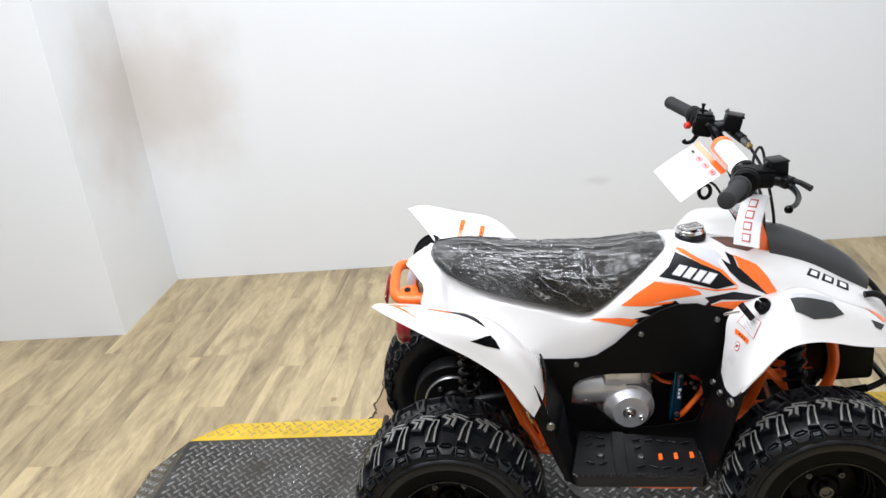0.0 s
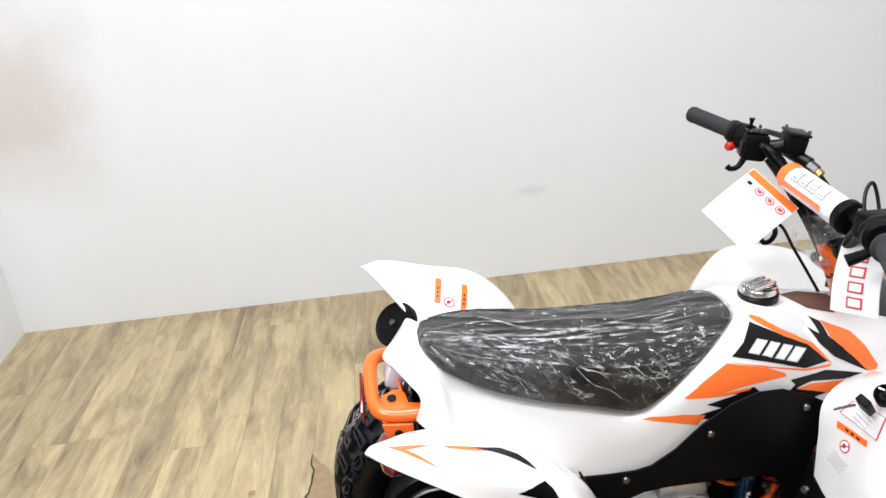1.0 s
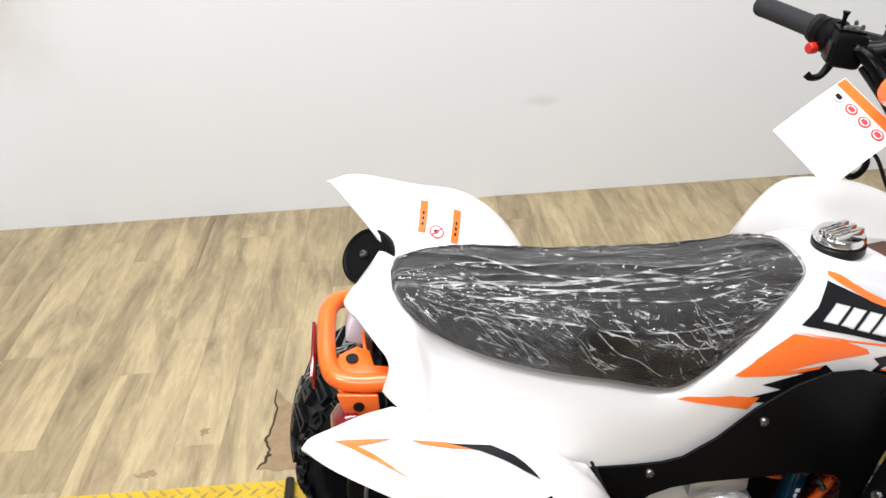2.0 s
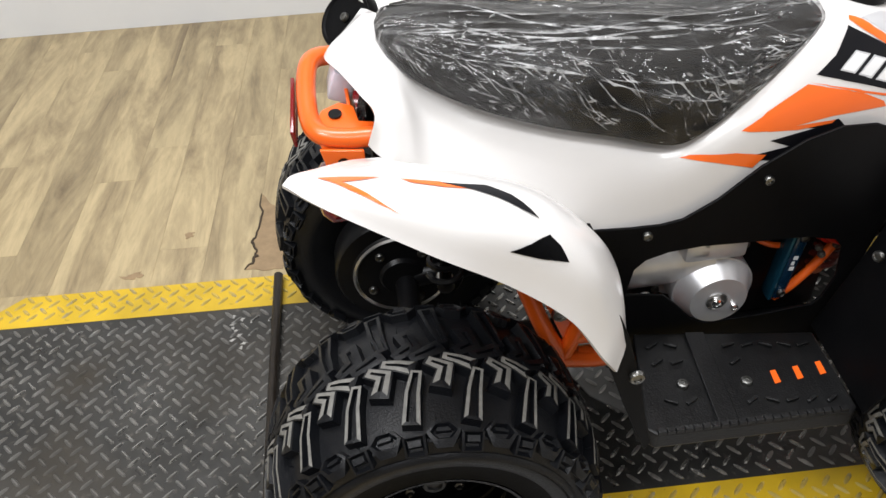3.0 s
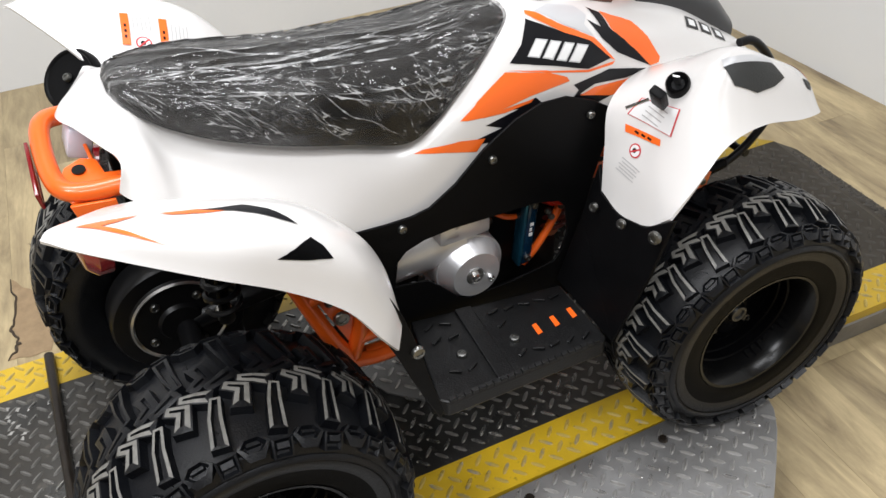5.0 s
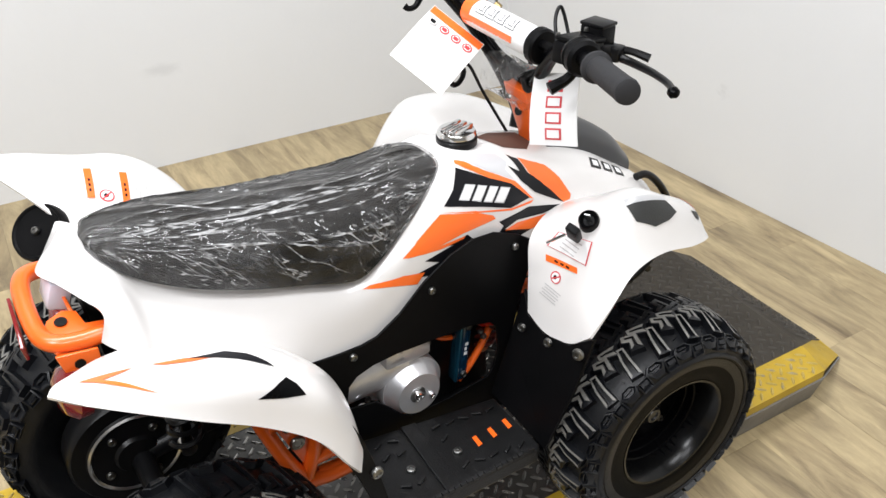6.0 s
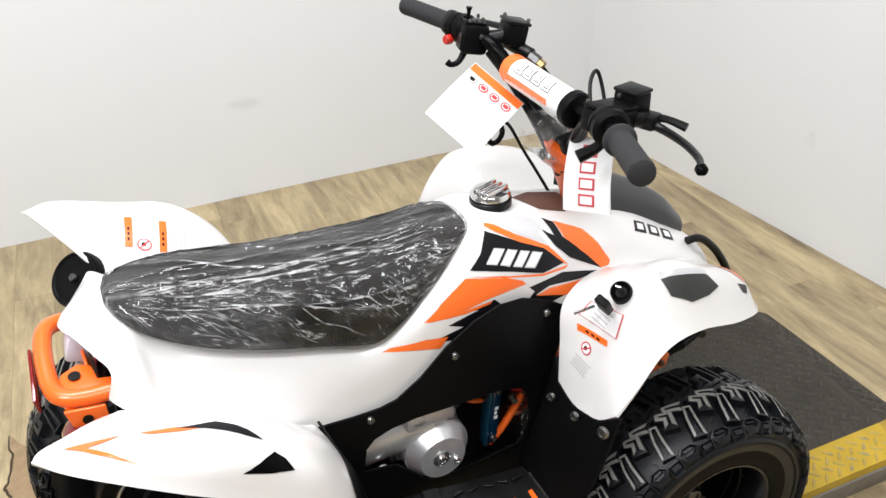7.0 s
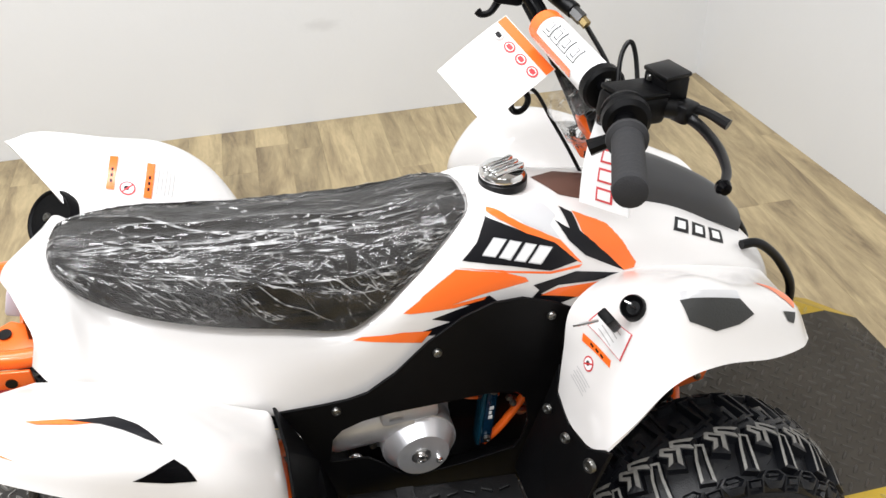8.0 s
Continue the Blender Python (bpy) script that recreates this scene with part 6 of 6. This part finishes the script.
def on_strap(u, w, up=0.0):
    return S1 + (S2 - S1) * u + (S4 - S1) * w + (S3 - S2 - S4 + S1) * u * w + sn * (up + 0.006 * math.sin(w * math.pi))


def strap_patch(name, u0, u1, w0, w1, up, mat, parent, label="", thick=0.0):
    g = np.array([[tuple(on_strap(u, w, up)) for w in np.linspace(w0, w1, 9)] for u in np.linspace(u0, u1, 5)])
    return part(name, sheet(g, thick), mat, parent, label)


strap = strap_patch("number_strap", 0, 1, 0, 1, 0, WHITE_DECAL, quad, "white plastic strap with pink-red lettering", 0.002)
for k in range(4):
    strap_patch("strap_mark", 0.34, 0.68, 0.10 + k * 0.22, 0.26 + k * 0.22, 0.0006, RED_DECAL, strap)
    strap_patch("strap_mark_inside", 0.38, 0.64, 0.125 + k * 0.22, 0.235 + k * 0.22, 0.0011, WHITE_DECAL, strap)

# ---- frame, engine and running gear ----
# added black box that blocks the view through, so the window looks dark
part("window_filler", box(-0.24, 0.03, -0.055, 0.055, 0.180, 0.385, 0.01), SATIN, quad, "black box added to darken the engine window")
part("belly_plate", box(-0.27, 0.02, -0.115, 0.115, 0.172, 0.180), SATIN, quad)
case_pts = [(0.300, 0.365), (0.300, 0.440), (0.325, 0.466), (0.400, 0.470), (0.428, 0.455), (0.428, 0.330), (0.360, 0.318), (0.315, 0.335)]
eng = part("engine_case", slab([Q(x, -0.070, z) for x, z in case_pts], (0, 0.035, 0), None, 0.006), ALU, quad, "cast aluminium engine case")
part("starter_body", tube([Q(0.246, -0.066, 0.400), Q(0.262, -0.066, 0.404), Q(0.300, -0.066, 0.410), Q(0.372, -0.066, 0.416)], [0.036, 0.044, 0.046, 0.046], 16, 40), ALU, eng, "smooth cast cylinder of the engine")
part("case_neck", box(-0.200, -0.122, -0.112, -0.070, 0.345, 0.385, 0.006), ALU, eng)
part("engine_cover", turned(lathe([(0, -0.056), (0.0365, -0.056), (0.0505, -0.034), (0.0525, -0.0335), (0.0530, 0.000), (0.0545, 0.001), (0.0545, 0.030), (0, 0.030)], 64), Matrix.Translation(Q(0.375, -0.073, 0.371))), ALU, eng, "silver stepped clutch cover")
face = Q(0.375, -0.1292, 0.371)
part("cover_recess", turned(lathe([(0, -0.001), (0.011, -0.001), (0.0125, -0.0022), (0.0140, -0.001), (0.0140, 0), (0, 0)], 24), Matrix.Translation(face)), STEEL, eng)
bolt(face - Vector((0, 0.001, 0)), NEAR, 0.0085, eng, CHROME)
bolt(face + Vector((0.024, 0, -0.012)), NEAR, 0.0055, eng, CHROME)
for a in (0.7, 2.0, 3.6):
    bolt(Q(0.375 + 0.066 * math.cos(a), -0.070, 0.371 + 0.062 * math.sin(a)), NEAR, 0.0055, eng)
part("clamp_lug", box(-0.180, -0.168, -0.112, -0.090, 0.366, 0.384, 0.003), ALU, eng)
bolt(Q(0.287, -0.112, 0.372), NEAR, 0.010, eng, CHROME)
part("case_lug", box(-0.193, -0.168, -0.112, -0.080, 0.352, 0.366, 0.003), ALU, eng)
bolt(Q(0.342, -0.112, 0.452), (0, -0.5, 1), 0.008, eng, CHROME)
TILT = Matrix.Translation(Q(0.476, -0.084, 0.391)) @ pose(0, 0, 0, 0, 6, 0)
coil = part("blue_canister", turned(box(-0.0035, 0.013, -0.012, 0.012, -0.062, 0.062, 0.004), TILT), NAVY, quad, "glossy dark blue canister with white print")
part("canister_side", turned(box(-0.0095, -0.0030, -0.0125, 0.011, -0.064, 0.060, 0.003), TILT), BLUE, coil, "paler blue ribbed side")
for k in range(3):
    part("canister_print", turned(box(0.002, 0.008 - 0.002 * (k % 2), -0.0128, -0.0122, -0.010 + k * 0.009, -0.004 + k * 0.009), TILT), WHITE_DECAL, coil)
for dz in (-0.048, 0.046):
    bolt(TILT @ Vector((0.004, -0.0125, dz)), NEAR, 0.006, coil)
# carburettor parts and hoses behind the window
part("carburettor", along(lathe([(0, -0.03), (0.014, -0.03), (0.016, -0.024), (0.016, -0.012), (0.020, -0.010), (0.020, 0.012), (0, 0.014)], 20), Q(0.520, -0.080, 0.438), (0.2, -1, 0.3)), REDPAINT, quad, "red carburettor cover")
part("fuel_hose", tube([Q(0.440, -0.070, 0.430), Q(0.452, -0.082, 0.446), Q(0.470, -0.070, 0.452)], 0.0045, 14, 8), REDPAINT, quad, "red fuel hose")
part("cable_loom", tube([Q(0.430, -0.060, 0.420), Q(0.455, -0.075, 0.410), Q(0.500, -0.070, 0.400)], 0.004, 16, 8), ORANGE, quad)
for hx, hz in ((0.506, 0.420), (0.512, 0.408), (0.528, 0.422)):
    bolt(Q(hx, -0.098, hz), NEAR, 0.005)


def coil_spring(a, b, r, turns, wire, n=140):
    a, b = Vector(a), Vector(b)
    d = (b - a).normalized()
    u = d.cross(Vector((0, 1, 0.1))).normalized()
    w = d.cross(u)
    return tube([a + (b - a) * t + (u * math.cos(t * turns * 2 * math.pi) + w * math.sin(t * turns * 2 * math.pi)) * r for t in np.linspace(0, 1, turns * 10)], wire, n, 6)


def shock(a, b, mat, label):
    s = part("shock_absorber", tube([a, a + (b - a) * 0.45, a + (b - a) * 0.5, b], [0.008, 0.008, 0.016, 0.016], 16, 12), GLOSSBLACK, quad, label)
    part("spring", coil_spring(a + (b - a) * 0.08, a + (b - a) * 0.92, 0.021, 7, 0.0042), mat, s)
    for p in (a, b):
        part("eye", along(lathe([(0, -0.012), (0.006, -0.012), (0.011, -0.010), (0.011, 0.010), (0, 0.010)], 14), p, NEAR), STEEL, s)
    return s


shock(Q(0.038, -0.085, 0.405), Q(0.052, -0.085, 0.580), SATIN, "rear shock absorber with a black spring")
shock(Q(0.540, -0.050, 0.345), Q(0.560, -0.050, 0.470), material("dark_red_paint", (0.10, 0.010, 0.006), 0.35), "red spring seen behind the side panel")
for s in (-1, 1):
    m = lambda x, v, z: Vector((x - MX, s * v, z - DECK))
    shock(m(0.700, 0.175, 0.330), m(0.690, 0.115, 0.530), SATIN, "front shock absorber with a black spring")
    for x0, x1 in ((0.640, 0.700), (0.780, 0.720)):
        part("front_arm", tube([m(x0, 0.070, 0.330), m((x0 + x1) / 2, 0.13, 0.315), m(x1, 0.200, 0.290)], 0.0095, 14, 10), ORANGE, quad, "orange suspension arm")
    part("upper_arm", tube([m(0.66, 0.080, 0.430), m(0.69, 0.13, 0.40), m(0.71, 0.195, 0.340)], 0.0085, 12, 10), ORANGE, quad, "orange suspension arm")
    part("knuckle", tube([m(0.712, 0.200, 0.255), m(0.712, 0.205, 0.360)], 0.014, 8, 10), SATIN, quad)
    part("tie_rod", tube([m(0.665, 0.04, 0.38), m(0.668, 0.195, 0.315)], 0.006, 8, 8), STEEL, quad)
    # rear frame loop
    for pts in (((0.085, 0.112, 0.560), (0.109, 0.108, 0.484), (0.148, 0.108, 0.361), (0.176, 0.108, 0.296)), ((0.172, 0.108, 0.290), (0.215, 0.108, 0.281), (0.252, 0.108, 0.281)),
                ((0.132, 0.108, 0.424), (0.170, 0.108, 0.436), (0.205, 0.108, 0.440)), ((0.180, 0.108, 0.300), (0.196, 0.108, 0.350), (0.205, 0.108, 0.420)), ((0.192, 0.108, 0.330), (0.225, 0.108, 0.331), (0.255, 0.108, 0.332)),
                ((0.050, 0.090, 0.580), (0.200, 0.095, 0.520), (0.300, 0.090, 0.500)), ((0.200, 0.100, 0.285), (0.350, 0.100, 0.275), (0.550, 0.090, 0.280), (0.640, 0.060, 0.330)),
                ((0.62, 0.06, 0.32), (0.66, 0.06, 0.44), (0.64, 0.05, 0.60)), ((0.64, 0.06, 0.33), (0.76, 0.06, 0.34), (0.80, 0.06, 0.42), (0.78, 0.05, 0.54))):
        part("frame_tube", tube([m(*p) for p in pts], 0.0115, 20, 10), ORANGE, quad, "orange painted frame tube")
    part("frame_brace", tube([m(*p) for p in ((0.470, 0.078, 0.322), (0.495, 0.078, 0.345), (0.532, 0.074, 0.395), (0.562, 0.066, 0.460))], 0.0062, 20, 10), ORANGE, quad, "orange painted frame tube")
    part("frame_gusset", slab([m(0.140, 0.104, 0.424), m(0.188, 0.104, 0.436), m(0.198, 0.104, 0.370), m(0.184, 0.104, 0.310)], (0, 0.004 * s, 0)), ORANGE, quad, "orange gusset plate")
    bolt(m(0.171, 0.110, 0.377), (0, s, 0), 0.012)
    bolt(m(0.158, 0.110, 0.412), (0, s, 0), 0.007)
# rear axle, drum, swing arm
part("rear_axle", tube([Vector((REAR_W[0], -0.20, REAR_W[2])), Vector((REAR_W[0], 0.20, REAR_W[2]))], 0.017, 6, 14), SATIN, quad)
drum = part("brake_drum", turned(lathe([(0, -0.030), (0.030, -0.030), (0.034, -0.024), (0.070, -0.022), (0.074, -0.018), (0.094, -0.016), (0.098, -0.010), (0.098, 0.030), (0, 0.030)], 40), Matrix.Translation(Vector((REAR_W[0] - 0.005, 0.105, REAR_W[2] + 0.012)))), SATIN, quad, "black drum cover")
part("drum_rim", turned(lathe([(0.066, -0.0225), (0.069, -0.025), (0.072, -0.0225)], 40), Matrix.Translation(Vector((REAR_W[0] - 0.005, 0.105, REAR_W[2] + 0.012)))), STEEL, drum)
for a in (0.9, 2.2, 3.6, 5.2):
    bolt(Vector((REAR_W[0] - 0.005 + 0.05 * math.cos(a), 0.082, REAR_W[2] + 0.012 + 0.05 * math.sin(a))), NEAR, 0.007, drum)
part("swing_arm", tube([Vector((REAR_W[0], -0.06, REAR_W[2])), Vector((-0.42, -0.07, 0.215)), Vector((-0.28, -0.08, 0.22))], 0.018, 14, 12), SATIN, quad, "black swing arm")
part("swing_arm", tube([Vector((REAR_W[0], 0.09, REAR_W[2])), Vector((-0.42, 0.08, 0.215)), Vector((-0.28, 0.08, 0.22))], 0.018, 14, 12), SATIN, quad, "black swing arm")
# undertray between the rear fenders
TRAY = [[(-0.035, v, 0.640 - 0.3 * abs(v)) for v in (-0.13, -0.06, 0.0, 0.06, 0.13)], [(0.03, v, 0.585 - 0.1 * abs(v)) for v in (-0.17, -0.08, 0.0, 0.08, 0.17)], [(0.11, v, 0.560) for v in (-0.15, -0.08, 0.0, 0.08, 0.15)], [(0.20, v, 0.50) for v in (-0.13, -0.06, 0.0, 0.06, 0.13)]]
part("undertray", sheet(surface([[Vector((x - MX, v, z - DECK)) for x, v, z in r] for r in TRAY], 20, 14), 0.004), BLACK, quad, "black plastic undertray")
# exhaust
muf = part("exhaust_can", tube([Q(-0.048, 0.140, 0.648), Q(0.020, 0.145, 0.612), Q(0.120, 0.145, 0.580)], [0.024, 0.027, 0.027], 14, 24), SATIN, quad, "round black exhaust can")
part("exhaust_cap", along(lathe([(0, -0.002), (0.034, -0.002), (0.036, -0.004), (0.039, -0.004), (0.041, 0), (0.041, 0.010), (0, 0.010)], 32), Q(-0.055, 0.140, 0.659), (-0.55, -0.45, 0.70)), BLACK, muf, "round black cap")
bolt(Q(-0.057, 0.139, 0.662), (-0.62, -0.35, 0.70), 0.006, muf)
# grab bar, its plate, reflector, lamps
grab = part("grab_bar", tube([Q(-0.020, -0.138, 0.664), Q(-0.055, -0.137, 0.664), Q(-0.078, -0.130, 0.666), Q(-0.090, -0.108, 0.670), Q(-0.094, -0.060, 0.684), Q(-0.090, -0.026, 0.692), Q(-0.072, -0.006, 0.688), Q(-0.030, 0.000, 0.680)], 0.0105, 46, 14), ORANGE, quad, "orange tubular grab bar")
part("bar_plate", slab([Q(-0.088, -0.122, 0.668), Q(-0.078, -0.096, 0.674), Q(-0.060, -0.086, 0.676), Q(-0.045, -0.092, 0.674), Q(-0.040, -0.112, 0.668), Q(-0.010, -0.116, 0.666), Q(-0.010, -0.142, 0.660), Q(-0.078, -0.142, 0.660)], (0, 0, -0.005), None, 0.0015), ORANGE, grab, "orange bracket plate with holes")
part("plate_flange", slab([Q(-0.080, -0.150, 0.660), Q(-0.036, -0.152, 0.657), Q(-0.036, -0.152, 0.628), Q(-0.074, -0.150, 0.630)], (0, 0.005, 0), None, 0.0015), ORANGE, grab, "orange flange under the bar")
part("plate_hole", along(lathe([(0, -0.0012), (0.007, -0.0012), (0.007, 0), (0, 0)], 16), Q(-0.064, -0.104, 0.6725), (0, -0.2, 1)), SATIN, grab)
part("plate_hole", along(lathe([(0, -0.0012), (0.006, -0.0012), (0.006, 0), (0, 0)], 16), Q(-0.058, -0.1512, 0.644), NEAR), SATIN, grab)
part("bar_bracket", slab([Q(-0.062, 0.006, 0.688), Q(-0.052, -0.088, 0.672), Q(-0.046, -0.088, 0.625), Q(-0.054, 0.006, 0.610)], (0.004, 0, 0), None, 0.001), ORANGE, grab, "orange cross plate under the tail")
bolt(Q(-0.058, -0.012, 0.640), (-1, 0, 0.2), 0.006, grab, CHROME)
bolt(Q(-0.052, -0.060, 0.636), (-1, 0, 0.2), 0.006, grab, CHROME)
part("reflector", slab([Q(-0.110, -0.125, 0.668), Q(-0.110, -0.052, 0.690), Q(-0.108, -0.052, 0.676), Q(-0.108, -0.125, 0.650)], (0.004, 0, 0), None, 0.001), REDLENS, grab, "dark red reflector strip")
block("number_lamp", (-0.058, -0.038, 0.676), (0.026, 0.046, 0.034), (0, 20, 0), material("pale_lens", (0.62, 0.60, 0.68), 0.3), grab, 0.004, "pale lamp under the tail")
for s in (-1, 1):
    part("tail_lamp", along(lathe([(0, -0.016), (0.022, -0.013), (0.032, -0.004), (0.033, 0.010), (0, 0.012)], 24), Vector((-0.602 if s < 0 else -0.575, s * 0.112, 0.515 if s < 0 else 0.470)), (-1, 0.25 * s, 0.1)), REDLENS, quad, "round red tail lamp")
# front bumper
for s in (-1, 1):
    m = lambda x, v, z: Vector((x - MX, s * v, z - DECK))
    part("front_bumper", tube([m(0.850, 0.060, 0.578), m(0.872, 0.060, 0.577), m(0.895, 0.060, 0.562), m(0.925, 0.060, 0.529), m(0.953, 0.060, 0.481), m(0.955, 0.060, 0.430), m(0.920, 0.060, 0.384), m(0.883, 0.060, 0.360), m(0.847, 0.060, 0.353), m(0.780, 0.060, 0.350)], 0.0068, 48, 10), SATIN, quad, "black tubular front bumper")
    part("bumper_sleeve", tube([m(0.872, 0.060, 0.357), m(0.826, 0.060, 0.351)], 0.0085, 6, 12), GLOSSBLACK, quad)
    part("bumper_mount", slab([m(0.800, 0.066, 0.375), m(0.832, 0.066, 0.362), m(0.826, 0.066, 0.338), m(0.770, 0.066, 0.330), m(0.760, 0.066, 0.372)], (0, 0.010 * s, 0), None, 0.002), ORANGE, quad, "orange bumper mount")
    bolt(m(0.812, 0.077, 0.352), (0, s, 0), 0.006)
part("bumper_cross", tube([Vector((0.400, -0.06, 0.27)), Vector((0.400, 0.06, 0.27))], 0.007, 6, 10), SATIN, quad)
part("nose_filler", box(0.26, 0.37, -0.05, 0.05, 0.28, 0.40, 0.012), BLACK, quad)

# ---- plank floor ----
PLANK_W, PLANK_L = 0.102, 0.92
random.seed(5)
floor = tagged(new("floor"), "worn brown wood-look vinyl plank floor", "floor", kind="structure")
plank_meshes = {}
rest = []   # planks away from the lift, joined below
for px in np.arange(-3.6, 2.15, PLANK_W):
    y = -2.6 - random.random() * PLANK_L
    end = PIER_Y if px + PLANK_W / 2 < LEFT_X else WALL_Y
    while y < end - 0.01:
        ya, yb = max(y, -2.6), min(y + PLANK_L, end)
        y += PLANK_L
        if px > RIGHT_X + (WALL_Y - ya) * 0.07 + 0.05:
            continue
        z = random.uniform(-0.0003, 0)
        if px < -2.3 or yb < 0.9:
            rest.append((px, ya, yb, z))
            continue
        key = round(yb - ya, 3)
        if key not in plank_meshes:
            plank_meshes[key] = to_mesh("plank", box(0.0002, PLANK_W - 0.0002, 0.0002, key - 0.0002, -0.006, 0.0), PLANK, False)
        ob = new("plank", plank_meshes[key])
        ob.parent = floor
        ob.location = (px, ya, z)
joined = bmesh.new()
for px, ya, yb, z in rest:
    box(px + 0.0002, px + PLANK_W - 0.0002, ya + 0.0002, yb - 0.0002, -0.006, z, 0.0, joined)
tagged(part("far_planks", joined, PLANK, floor, "", False), kind="stuff")

# torn patch beside the lift: tan backing with a dark ragged rim, and two small chips
random.seed(8)


def torn(outline, name, label):
    pts = []
    for (ax, av), (bx, bv) in zip(outline, outline[1:] + outline[:1]):
        for k in range(6):
            t = k / 6
            pts.append((ax + (bx - ax) * t + random.uniform(-0.004, 0.004), av + (bv - av) * t + random.uniform(-0.004, 0.004)))
    part(name, slab([Vector((x, C + v, 0.0009)) for x, v in pts], (0, 0, -0.0008)), SUBFLOOR, floor, label, False)
    return pts


rim_pts = torn([(-0.335, 0.678), (-0.329, 0.559), (-0.339, 0.513), (-0.328, 0.467), (-0.346, 0.426), (-0.273, 0.419), (-0.246, 0.513), (-0.289, 0.613)], "torn_patch", "torn plank showing tan backing")
torn([(-0.493, 0.561), (-0.479, 0.569), (-0.473, 0.553), (-0.487, 0.545)], "torn_chip", "small chip in the plank")
torn([(-0.606, 0.438), (-0.571, 0.449), (-0.559, 0.437), (-0.586, 0.427)], "torn_chip", "small chip in the plank")
edge = [Vector((x - 0.002, C + v, 0.0014)) for x, v in rim_pts[:25]]
part("curled_edge", tube(edge, [0.0010, 0.0028, 0.0018, 0.0032, 0.0022, 0.0036, 0.001], 50, 5), material("dark_torn_edge", (0.05, 0.035, 0.022), 0.9), floor, "dark curled edge of the tear")

# pale scraped marks on the deck
SCRAPE = material("pale_scrape", (0.34, 0.33, 0.31), 0.6, vary=0.4, scale=150)
for k in range(9):
    sx, sy = -0.316 + random.uniform(-0.014, 0.014), C + 0.205 - k * 0.0095
    pts = [Vector((sx + (0.0022 + 0.004 * (i % 2)) * math.cos(a) * random.uniform(0.4, 1.4) - 0.3, sy + 0.0045 * math.sin(a) * random.uniform(0.4, 1.3) - C, DECK + 0.0008)) for i, a in enumerate(np.linspace(0, 2 * math.pi, 9, endpoint=False))]
    part("paint_scrape", slab(pts, (0, 0, -0.0006)), SCRAPE, lift, "pale paint scrape", False)
